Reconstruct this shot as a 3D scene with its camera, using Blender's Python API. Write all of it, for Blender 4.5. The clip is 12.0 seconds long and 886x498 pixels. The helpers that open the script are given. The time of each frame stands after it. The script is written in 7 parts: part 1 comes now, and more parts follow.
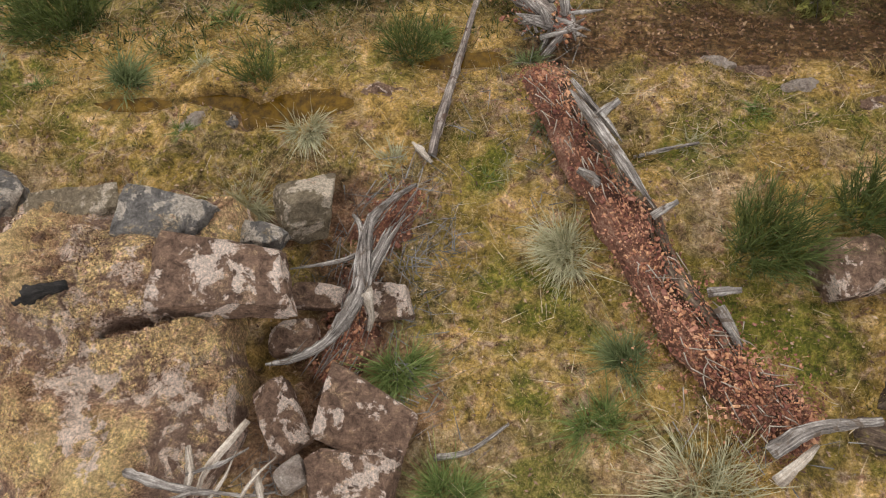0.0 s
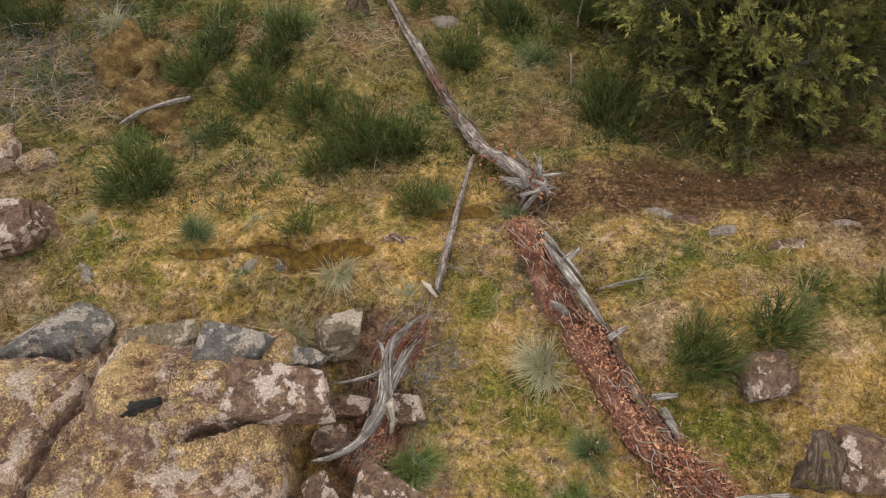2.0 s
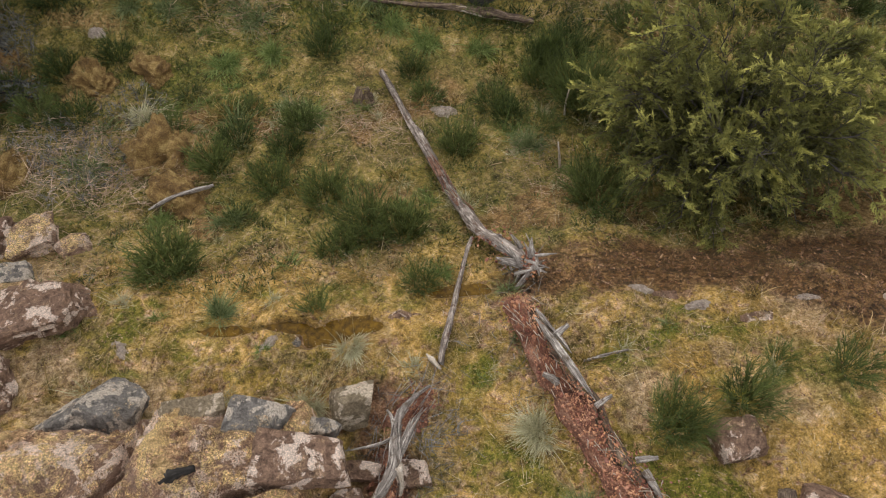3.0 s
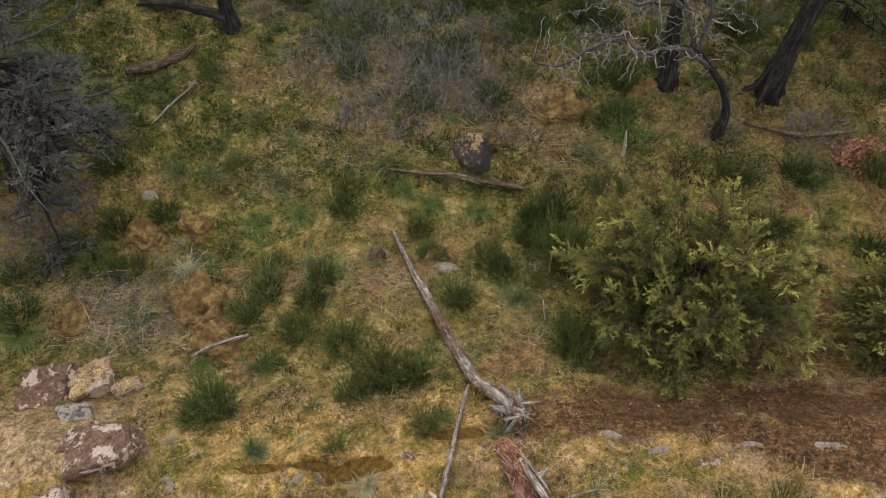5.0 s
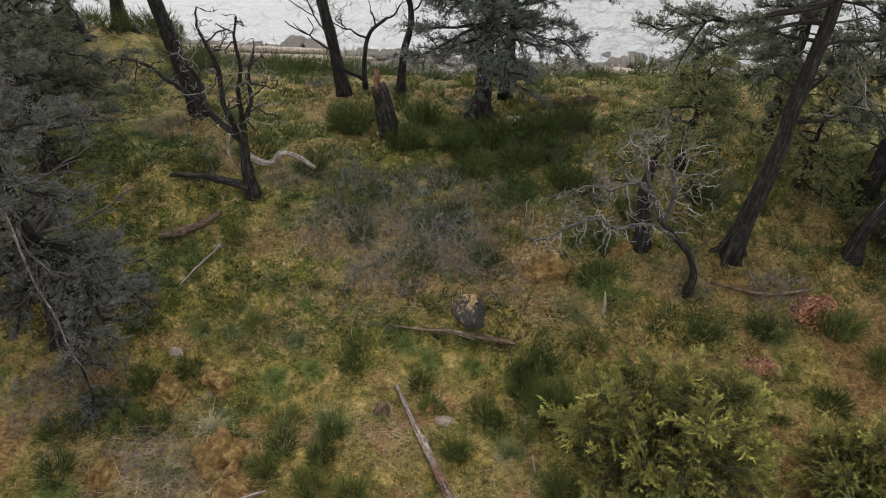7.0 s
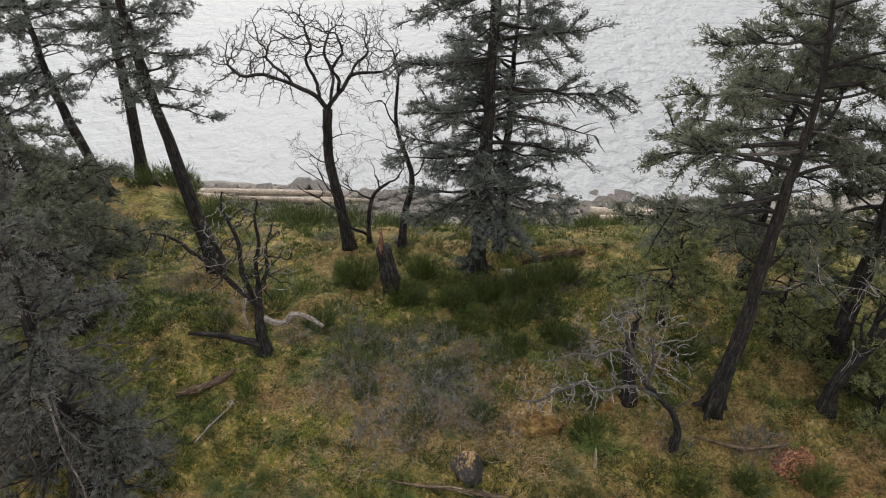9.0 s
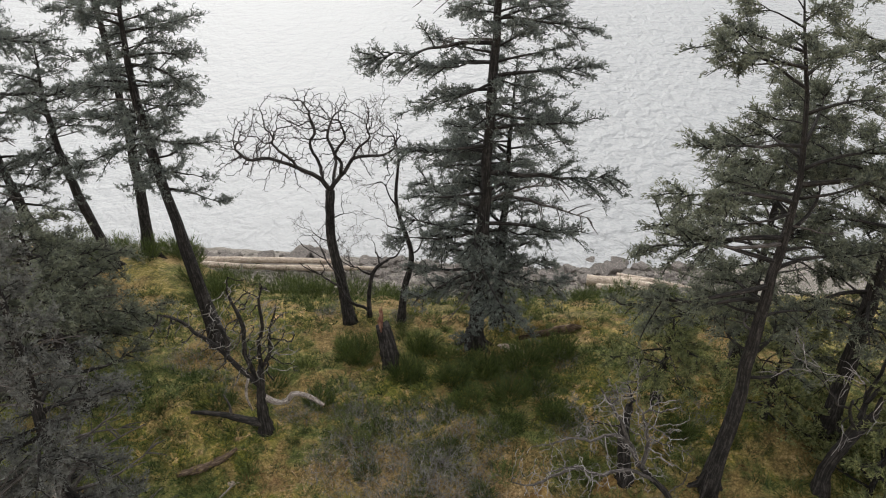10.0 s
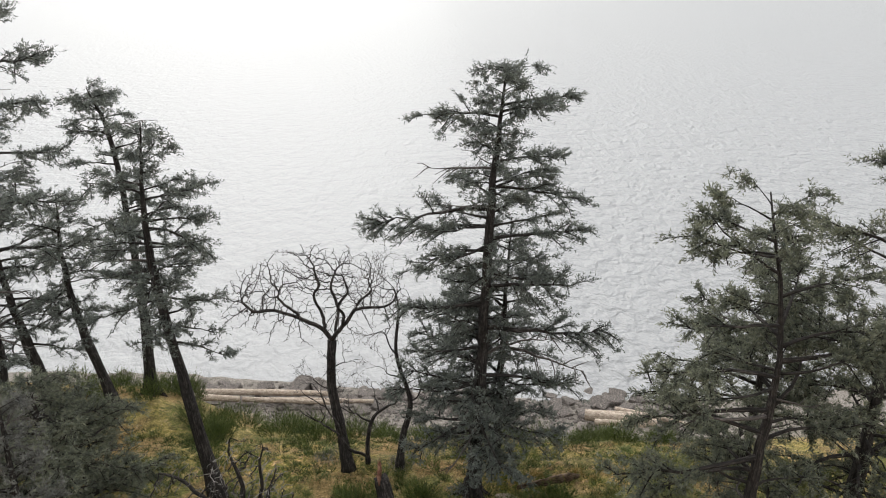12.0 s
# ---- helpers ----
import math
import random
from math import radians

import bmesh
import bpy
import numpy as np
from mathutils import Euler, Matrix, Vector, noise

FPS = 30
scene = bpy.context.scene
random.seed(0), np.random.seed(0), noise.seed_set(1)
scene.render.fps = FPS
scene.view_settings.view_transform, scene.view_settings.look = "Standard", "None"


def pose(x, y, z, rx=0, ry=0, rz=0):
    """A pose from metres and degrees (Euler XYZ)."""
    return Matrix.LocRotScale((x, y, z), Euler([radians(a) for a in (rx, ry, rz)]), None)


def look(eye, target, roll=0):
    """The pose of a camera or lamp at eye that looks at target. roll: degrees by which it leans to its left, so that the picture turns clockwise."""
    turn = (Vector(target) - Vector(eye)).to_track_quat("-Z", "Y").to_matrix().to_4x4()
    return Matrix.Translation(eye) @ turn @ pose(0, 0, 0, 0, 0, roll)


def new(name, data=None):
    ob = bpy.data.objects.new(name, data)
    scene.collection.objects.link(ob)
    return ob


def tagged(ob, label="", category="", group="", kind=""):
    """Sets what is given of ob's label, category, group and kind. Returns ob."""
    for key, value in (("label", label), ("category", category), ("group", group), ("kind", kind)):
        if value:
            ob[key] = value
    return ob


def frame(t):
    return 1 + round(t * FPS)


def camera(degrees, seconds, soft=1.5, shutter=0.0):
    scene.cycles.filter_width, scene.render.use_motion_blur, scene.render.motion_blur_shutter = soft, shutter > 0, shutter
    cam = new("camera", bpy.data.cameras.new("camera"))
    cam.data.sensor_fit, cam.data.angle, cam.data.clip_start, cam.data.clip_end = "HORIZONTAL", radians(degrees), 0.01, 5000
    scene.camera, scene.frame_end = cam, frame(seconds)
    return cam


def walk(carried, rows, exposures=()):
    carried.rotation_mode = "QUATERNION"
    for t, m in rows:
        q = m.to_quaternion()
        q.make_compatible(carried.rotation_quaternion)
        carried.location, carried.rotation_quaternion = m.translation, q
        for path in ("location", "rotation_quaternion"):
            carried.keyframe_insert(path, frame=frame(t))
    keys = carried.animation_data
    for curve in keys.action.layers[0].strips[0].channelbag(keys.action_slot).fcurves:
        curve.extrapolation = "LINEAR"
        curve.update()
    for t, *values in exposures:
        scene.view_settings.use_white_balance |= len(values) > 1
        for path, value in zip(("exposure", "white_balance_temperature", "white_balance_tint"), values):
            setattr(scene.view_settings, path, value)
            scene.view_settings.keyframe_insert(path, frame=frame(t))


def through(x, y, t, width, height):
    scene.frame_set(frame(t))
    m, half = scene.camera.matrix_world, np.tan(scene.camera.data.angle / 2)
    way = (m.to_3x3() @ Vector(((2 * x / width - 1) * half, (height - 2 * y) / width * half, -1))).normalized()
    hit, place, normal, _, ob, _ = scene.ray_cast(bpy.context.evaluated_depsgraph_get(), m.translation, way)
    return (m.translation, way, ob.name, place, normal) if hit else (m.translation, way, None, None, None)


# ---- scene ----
cam = camera(64.0, 12.0, soft=1.05)
PATH = [
    (0, (0.01, 0.538, 10.956), (0.002, 1.149, 9.052), 0.5),
    (0.5, (0.013, 0.48, 11.266), (0.004, 1.148, 9.381), 0.5),
    (1, (0.0, 0.384, 11.587), (-0.008, 1.12, 9.727), 0.4),
    (1.5, (-0.02, 0.299, 11.92), (-0.026, 1.108, 10.091), 0.2),
    (2, (-0.042, 0.225, 12.266), (-0.045, 1.108, 10.471), -0.0),
    (2.5, (-0.063, 0.151, 12.624), (-0.062, 1.107, 10.868), -0.2),
    (3, (-0.079, 0.069, 12.998), (-0.076, 1.094, 11.281), -0.3),
    (3.5, (-0.088, -0.021, 13.388), (-0.085, 1.069, 11.711), -0.3),
    (4, (-0.089, -0.112, 13.794), (-0.087, 1.04, 12.159), -0.2),
    (4.5, (-0.083, -0.197, 14.216), (-0.083, 1.013, 12.623), -0.1),
    (5, (-0.074, -0.269, 14.65), (-0.076, 0.996, 13.101), -0.0),
    (5.5, (-0.065, -0.328, 15.092), (-0.067, 0.991, 13.589), 0.1),
    (6, (-0.06, -0.378, 15.538), (-0.061, 0.994, 14.083), 0.1),
    (6.5, (-0.061, -0.425, 15.985), (-0.061, 0.998, 14.58), 0.0),
    (7, (-0.068, -0.476, 16.429), (-0.066, 0.998, 15.077), -0.1),
    (7.5, (-0.079, -0.536, 16.871), (-0.074, 0.987, 15.575), -0.2),
    (8, (-0.088, -0.605, 17.312), (-0.082, 0.966, 16.075), -0.3),
    (8.5, (-0.091, -0.676, 17.754), (-0.083, 0.94, 16.577), -0.4),
    (9, (-0.083, -0.742, 18.199), (-0.074, 0.918, 17.083), -0.4),
    (9.5, (-0.064, -0.793, 18.645), (-0.055, 0.908, 17.592), -0.4),
    (10, (-0.041, -0.825, 19.088), (-0.03, 0.913, 18.099), -0.4),
    (10.5, (-0.023, -0.843, 19.519), (-0.011, 0.93, 18.594), -0.3),
    (11, (-0.021, -0.862, 19.923), (-0.007, 0.945, 19.065), -0.2),
    (11.5, (-0.028, -0.895, 20.288), (-0.014, 0.943, 19.498), -0.2),
    (12, (-0.005, -0.931, 20.607), (0.01, 0.935, 19.888), -0.2),
]
walk(cam, [(t, look(eye, target, roll)) for t, eye, target, roll in PATH])

# ---- world, sun and exposure ----
SUN_TURN, SUN_HEIGHT = -14.0, 36.0  # degrees left of straight ahead (minus), degrees above the sea
world = bpy.data.worlds.new("overcast_sky")
scene.world = world
world.use_nodes = True
wn, wl = world.node_tree.nodes, world.node_tree.links
sky = wn.new("ShaderNodeTexSky")
sky.sky_type, sky.sun_disc = "NISHITA", False
sky.sun_elevation, sky.sun_rotation = radians(SUN_HEIGHT), radians(SUN_TURN)
sky.air_density, sky.dust_density, sky.ozone_density = 1.0, 2.0, 1.0
grey = wn.new("ShaderNodeHueSaturation")
grey.inputs["Saturation"].default_value, grey.inputs["Value"].default_value = 0.12, 0.21
wl.new(sky.outputs["Color"], grey.inputs["Color"])
cloud = wn.new("ShaderNodeMix")  # a thin even layer of cloud over the sky
cloud.data_type, cloud.blend_type = "RGBA", "ADD"
cloud.inputs[0].default_value = 1.0
cloud.inputs[7].default_value = (10.0, 10.05, 10.2, 1)
wl.new(grey.outputs["Color"], cloud.inputs[6])
wl.new(cloud.outputs[2], wn["Background"].inputs["Color"])
wn["Background"].inputs["Strength"].default_value = 0.11

sun = new("sun", bpy.data.lights.new("sun", "SUN"))
sun.data.energy, sun.data.angle, sun.data.color = 1.5, radians(42), (1.0, 0.96, 0.9)
ahead, high = radians(SUN_TURN), radians(SUN_HEIGHT)
sun.matrix_world = look((0, 0, 40), (0 - math.sin(ahead) * math.cos(high), 0 - math.cos(ahead) * math.cos(high), 40 - math.sin(high)))
scene.view_settings.exposure = 0.22

# ---- materials ----


def nodes_of(name):
    m = bpy.data.materials.new(name)
    m.use_nodes = True
    return m, m.node_tree.nodes, m.node_tree.links, m.node_tree.nodes["Principled BSDF"]


def noise_node(n, l, scale, detail=4.0, rough=0.55, distortion=0.0, source="Object", stretch=None):
    co = n.new("ShaderNodeTexCoord").outputs[source]
    if stretch:
        mp = n.new("ShaderNodeMapping")
        mp.inputs["Scale"].default_value = stretch
        l.new(co, mp.inputs["Vector"])
        co = mp.outputs["Vector"]
    t = n.new("ShaderNodeTexNoise")
    t.inputs["Scale"].default_value, t.inputs["Detail"].default_value = scale, detail
    t.inputs["Roughness"].default_value, t.inputs["Distortion"].default_value = rough, distortion
    l.new(co, t.inputs["Vector"])
    return t.outputs["Fac"]


def ramp(n, l, fac, stops):
    r = n.new("ShaderNodeValToRGB")
    e = r.color_ramp.elements
    while len(e) < len(stops):
        e.new(0.5)
    for el, (p, c) in zip(e, stops):
        el.position = p
        el.color = (*c, 1) if len(c) == 3 else c
    l.new(fac, r.inputs["Fac"])
    return r.outputs["Color"]


def math_node(n, l, op, a, b=None, clamp=False):
    m = n.new("ShaderNodeMath")
    m.operation, m.use_clamp = op, clamp
    for i, v in enumerate((a, b)):
        if v is None:
            continue
        if isinstance(v, (int, float)):
            m.inputs[i].default_value = v
        else:
            l.new(v, m.inputs[i])
    return m.outputs[0]


def blend(n, l, fac, a, b, mode="MIX"):
    m = n.new("ShaderNodeMix")
    m.data_type, m.blend_type = "RGBA", mode
    for key, v in ((0, fac), (6, a), (7, b)):
        if isinstance(v, (int, float)):
            m.inputs[key].default_value = v
        elif isinstance(v, tuple):
            m.inputs[key].default_value = (*v, 1)
        else:
            l.new(v, m.inputs[key])
    return m.outputs[2]


def bump(n, l, shader, height, strength, distance):
    b = n.new("ShaderNodeBump")
    b.inputs["Strength"].default_value, b.inputs["Distance"].default_value = strength, distance
    l.new(height, b.inputs["Height"])
    l.new(b.outputs["Normal"], shader.inputs["Normal"])


def stepped(n, l, fac, low, high):
    m = n.new("ShaderNodeMapRange")
    m.interpolation_type = "SMOOTHSTEP"
    m.inputs["From Min"].default_value, m.inputs["From Max"].default_value = low, high
    l.new(fac, m.inputs["Value"])
    return m.outputs["Result"]


def attribute(n, name):
    a = n.new("ShaderNodeAttribute")
    a.attribute_name = name
    return a.outputs["Fac"]


def grain(name, coarse, fine, c0, c1, c2, rough=0.85, relief=0.4, depth=0.01, stretch=None, island=0.0, spread=0.0):
    """A surface with patches at the coarse scale and grain at the fine one, in three colours."""
    m, n, l, sh = nodes_of(name)
    big = noise_node(n, l, coarse, 5, 0.6, 0.3, stretch=stretch)
    small = noise_node(n, l, fine, 6, 0.65, stretch=stretch)
    mixed = math_node(n, l, "ADD", math_node(n, l, "MULTIPLY", big, 0.55), math_node(n, l, "MULTIPLY", small, 0.45))
    colour = ramp(n, l, mixed, [(0.34, c0), (0.5, c1), (0.66, c2)])
    if island:
        rnd = n.new("ShaderNodeNewGeometry").outputs["Random Per Island"]
        hsv = n.new("ShaderNodeHueSaturation")
        l.new(colour, hsv.inputs["Color"])
        l.new(math_node(n, l, "ADD", math_node(n, l, "MULTIPLY", rnd, island), 1 - island / 2), hsv.inputs["Value"])
        l.new(math_node(n, l, "ADD", math_node(n, l, "MULTIPLY", rnd, spread), 0.5 - spread / 2), hsv.inputs["Hue"])
        colour = hsv.outputs["Color"]
    l.new(colour, sh.inputs["Base Color"])
    sh.inputs["Roughness"].default_value = rough
    sh.inputs["Specular IOR Level"].default_value = 0.3
    bump(n, l, sh, mixed, relief, depth)
    return m


def fibrous(name, c0, c1, c2, along=2.0, around=14.0, rough=0.85, relief=1.0, depth=0.02, spots=None):
    """Wood or bark whose streaks run along the limb; spots: a second colour in patches (lichen, moss)."""
    m, n, l, sh = nodes_of(name)
    a = n.new("ShaderNodeAttribute")
    a.attribute_name = "fibre"
    mp = n.new("ShaderNodeMapping")
    mp.inputs["Scale"].default_value = (around, around, along)
    l.new(a.outputs["Vector"], mp.inputs["Vector"])
    t = n.new("ShaderNodeTexNoise")
    t.inputs["Scale"].default_value, t.inputs["Detail"].default_value, t.inputs["Roughness"].default_value, t.inputs["Distortion"].default_value = 1.0, 7, 0.7, 0.4
    l.new(mp.outputs["Vector"], t.inputs["Vector"])
    patches = noise_node(n, l, 7.0, 5, 0.6, 0.5)
    mixed = math_node(n, l, "ADD", math_node(n, l, "MULTIPLY", t.outputs["Fac"], 0.72), math_node(n, l, "MULTIPLY", patches, 0.28))
    colour = ramp(n, l, mixed, [(0.36, c0), (0.5, c1), (0.63, c2)])
    if spots:
        colour = blend(n, l, stepped(n, l, noise_node(n, l, 10.0, 5, 0.65, 0.8), 0.56, 0.64), colour, spots)
    colour = blend(n, l, 0.7, colour, ramp(n, l, noise_node(n, l, 80.0, 5, 0.75), [(0.35, (0.55, 0.55, 0.55)), (0.65, (1.4, 1.4, 1.4))]), "MULTIPLY")
    l.new(colour, sh.inputs["Base Color"])
    sh.inputs["Roughness"].default_value = rough
    sh.inputs["Specular IOR Level"].default_value = 0.25
    bump(n, l, sh, mixed, relief, depth)
    return m


def foliage(name, dark, light, rough=0.6, through=0.25, mid=None, patches=1.3, clumped=False, single=0.24):
    """Leaves: each leaf its own shade between two greens, with some light passing through."""
    m, n, l, sh = nodes_of(name)
    rnd = n.new("ShaderNodeNewGeometry").outputs["Random Per Island"]
    big = noise_node(n, l, patches, 3)
    tip = n.new("ShaderNodeSeparateXYZ")
    a = n.new("ShaderNodeAttribute")
    a.attribute_name = "fibre"
    l.new(a.outputs["Vector"], tip.inputs[0])
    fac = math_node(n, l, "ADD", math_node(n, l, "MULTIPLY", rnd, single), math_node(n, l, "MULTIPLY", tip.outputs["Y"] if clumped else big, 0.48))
    # Dark roots paint shade between blades; paler tips are also new growth.
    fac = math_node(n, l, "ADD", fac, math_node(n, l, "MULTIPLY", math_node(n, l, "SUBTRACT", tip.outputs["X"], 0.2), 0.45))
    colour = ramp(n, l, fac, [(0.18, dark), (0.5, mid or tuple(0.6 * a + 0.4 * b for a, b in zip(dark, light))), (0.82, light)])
    l.new(colour, sh.inputs["Base Color"])
    sh.inputs["Roughness"].default_value = rough
    sh.inputs["Specular IOR Level"].default_value = 0.25
    tr = n.new("ShaderNodeBsdfTranslucent")
    l.new(colour, tr.inputs["Color"])
    mix = n.new("ShaderNodeMixShader")
    mix.inputs[0].default_value = through
    l.new(sh.outputs[0], mix.inputs[1])
    l.new(tr.outputs[0], mix.inputs[2])
    l.new(mix.outputs[0], n["Material Output"].inputs["Surface"])
    return m


def ground_material():
    m, n, l, sh = nodes_of("mossy_ground")
    broad = noise_node(n, l, 0.6, 3, 0.6, 0.8)
    mid = noise_node(n, l, 2.4, 6, 0.7, 1.0)
    spots = noise_node(n, l, 5.5, 5, 0.65, 1.4)
    clumps = noise_node(n, l, 15.0, 6, 0.75, 0.6)
    fine = noise_node(n, l, 52.0, 6, 0.85)
    lie = math_node(n, l, "ADD", math_node(n, l, "MULTIPLY", mid, 0.5), math_node(n, l, "MULTIPLY", clumps, 0.5))
    moss = ramp(n, l, lie, [(0.37, (0.05, 0.036, 0.011)), (0.43, (0.21, 0.132, 0.032)), (0.50, (0.43, 0.27, 0.074)), (0.56, (0.59, 0.385, 0.152)), (0.63, (0.74, 0.53, 0.32))])
    brown = ramp(n, l, clumps, [(0.35, (0.06, 0.027, 0.014)), (0.48, (0.28, 0.15, 0.09)), (0.63, (0.60, 0.41, 0.29))])
    colour = blend(n, l, stepped(n, l, math_node(n, l, "ADD", math_node(n, l, "MULTIPLY", broad, 0.4), math_node(n, l, "MULTIPLY", spots, 0.6)), 0.48, 0.57), moss, brown)
    grass = ramp(n, l, clumps, [(0.33, (0.035, 0.05, 0.008)), (0.5, (0.15, 0.15, 0.02)), (0.66, (0.36, 0.29, 0.06))])
    green = math_node(n, l, "MULTIPLY", stepped(n, l, broad, 0.44, 0.6), 0.6)
    green = math_node(n, l, "MAXIMUM", green, attribute(n, "green"))
    green = math_node(n, l, "MULTIPLY", green, stepped(n, l, mid, 0.66, 0.44))
    colour = blend(n, l, green, colour, grass)
    straw = ramp(n, l, clumps, [(0.35, (0.13, 0.075, 0.04)), (0.5, (0.40, 0.27, 0.15)), (0.65, (0.66, 0.50, 0.34))])
    colour = blend(n, l, math_node(n, l, "MULTIPLY", attribute(n, "tan"), 0.8), colour, straw)
    soil = ramp(n, l, clumps, [(0.32, (0.05, 0.024, 0.014)), (0.5, (0.24, 0.125, 0.068)), (0.68, (0.46, 0.30, 0.19))])
    colour = blend(n, l, attribute(n, "soil"), colour, soil)
    rough = ramp(n, l, lie, [(0.38, (0.018, 0.030, 0.010)), (0.46, (0.058, 0.082, 0.020)), (0.52, (0.115, 0.13, 0.034)), (0.59, (0.21, 0.185, 0.07)), (0.67, (0.36, 0.29, 0.16))])
    colour = blend(n, l, math_node(n, l, "MULTIPLY", attribute(n, "far"), math_node(n, l, "SUBTRACT", 0.95, math_node(n, l, "MULTIPLY", attribute(n, "green"), 0.7))), colour, rough)
    hollow = ramp(n, l, lie, [(0.38, (0.022, 0.030, 0.007)), (0.45, (0.085, 0.092, 0.018)), (0.505, (0.165, 0.15, 0.032)), (0.565, (0.27, 0.21, 0.06)), (0.65, (0.44, 0.33, 0.15))])
    colour = blend(n, l, math_node(n, l, "MULTIPLY", attribute(n, "hollow"), 0.75), colour, hollow)
    rust = ramp(n, l, clumps, [(0.34, (0.075, 0.036, 0.014)), (0.5, (0.235, 0.132, 0.05)), (0.66, (0.42, 0.27, 0.13))])
    beyond = math_node(n, l, "MAXIMUM", attribute(n, "far"), attribute(n, "hollow"))
    colour = blend(n, l, math_node(n, l, "MULTIPLY", math_node(n, l, "MULTIPLY", attribute(n, "tan"), beyond), math_node(n, l, "SUBTRACT", 0.85, math_node(n, l, "MULTIPLY", attribute(n, "far"), 0.25))), colour, rust)
    mud = ramp(n, l, clumps, [(0.36, (0.02, 0.010, 0.004)), (0.5, (0.125, 0.063, 0.021)), (0.64, (0.33, 0.195, 0.09))])
    colour = blend(n, l, attribute(n, "mud"), colour, mud)
    sand = ramp(n, l, clumps, [(0.3, (0.10, 0.09, 0.08)), (0.7, (0.32, 0.29, 0.25))])
    colour = blend(n, l, attribute(n, "beach"), colour, sand)
    grainy = ramp(n, l, fine, [(0.38, (0.45, 0.45, 0.45)), (0.5, (0.97, 0.97, 0.97)), (0.64, (1.6, 1.6, 1.6))])
    colour = blend(n, l, 0.9, colour, grainy, "MULTIPLY")
    colour = blend(n, l, 0.75, colour, ramp(n, l, noise_node(n, l, 4.2, 4, 0.6, 0.7), [(0.36, (0.5, 0.52, 0.48)), (0.5, (1.0, 1.0, 1.0)), (0.64, (1.3, 1.26, 1.3))]), "MULTIPLY")
    l.new(colour, sh.inputs["Base Color"])
    l.new(math_node(n, l, "SUBTRACT", 0.95, math_node(n, l, "MULTIPLY", attribute(n, "mud"), 0.6)), sh.inputs["Roughness"])
    sh.inputs["Specular IOR Level"].default_value = 0.25
    bump(n, l, sh, math_node(n, l, "ADD", clumps, math_node(n, l, "MULTIPLY", fine, 0.6)), 0.9, 0.04)
    return m


def rock_material(name, bare0, bare1, moss_amount, crust=(0.44, 0.33, 0.26), crusted=0.60):
    """Bare stone with pale crusts of lichen, under moss where the surface lies flat."""
    m, n, l, sh = nodes_of(name)
    mid = noise_node(n, l, 3.2, 6, 0.65, 0.9)
    clumps = noise_node(n, l, 14.0, 6, 0.75, 0.6)
    fine = noise_node(n, l, 55.0, 6, 0.85)
    stone = ramp(n, l, clumps, [(0.33, bare0), (0.5, tuple(0.5 * (a + b) for a, b in zip(bare0, bare1))), (0.66, bare1)])
    lichen = math_node(n, l, "ADD", math_node(n, l, "MULTIPLY", noise_node(n, l, 4.5, 6, 0.62, 0.3), 0.85), math_node(n, l, "MULTIPLY", clumps, 0.15))
    pale = ramp(n, l, fine, [(0.3, tuple(0.6 * v for v in crust)), (0.6, crust)])
    stone = blend(n, l, stepped(n, l, lichen, crusted, crusted + 0.035), stone, pale)
    moss = ramp(n, l, math_node(n, l, "ADD", math_node(n, l, "MULTIPLY", mid, 0.55), math_node(n, l, "MULTIPLY", clumps, 0.45)),
                [(0.37, (0.08, 0.035, 0.022)), (0.43, (0.30, 0.155, 0.095)), (0.49, (0.52, 0.325, 0.185)), (0.55, (0.71, 0.51, 0.225)), (0.61, (0.60, 0.375, 0.25)), (0.68, (0.78, 0.58, 0.42))])
    sep = n.new("ShaderNodeSeparateXYZ")
    l.new(n.new("ShaderNodeNewGeometry").outputs["Normal"], sep.inputs[0])
    spread = math_node(n, l, "ADD", math_node(n, l, "MULTIPLY", mid, 0.5), math_node(n, l, "MULTIPLY", clumps, 0.5))
    cover = math_node(n, l, "ADD", math_node(n, l, "MULTIPLY", sep.outputs["Z"], 0.4), math_node(n, l, "MULTIPLY", spread, 1.8))
    cover = stepped(n, l, cover, 1.22 - moss_amount, 1.5 - moss_amount)
    cushion = attribute(n, "pad")
    cover = math_node(n, l, "MAXIMUM", cover, stepped(n, l, cushion, 0.12, 0.4))
    moss = blend(n, l, 0.85, moss, ramp(n, l, fine, [(0.38, (0.25, 0.23, 0.22)), (0.5, (0.98, 0.98, 0.98)), (0.63, (1.85, 1.85, 1.85))]), "MULTIPLY")
    # Yellow cushion tops against brown gaps: moss colour that also paints in relief shading.
    moss = blend(n, l, math_node(n, l, "MULTIPLY", stepped(n, l, cushion, 0.2, 0.75), 0.55), moss, (0.62, 0.45, 0.19))
    colour = blend(n, l, cover, stone, moss)
    rosy = stepped(n, l, math_node(n, l, "ADD", math_node(n, l, "MULTIPLY", noise_node(n, l, 3.7, 6, 0.65, 0.4), 0.85), math_node(n, l, "MULTIPLY", clumps, 0.15)), crusted + 0.045, crusted + 0.075)
    colour = blend(n, l, rosy, colour, pale)
    colour = blend(n, l, 0.9, colour, ramp(n, l, fine, [(0.36, (0.55, 0.54, 0.53)), (0.5, (0.98, 0.98, 0.98)), (0.65, (1.4, 1.4, 1.4))]), "MULTIPLY")
    l.new(colour, sh.inputs["Base Color"])
    sh.inputs["Roughness"].default_value = 0.9
    sh.inputs["Specular IOR Level"].default_value = 0.25
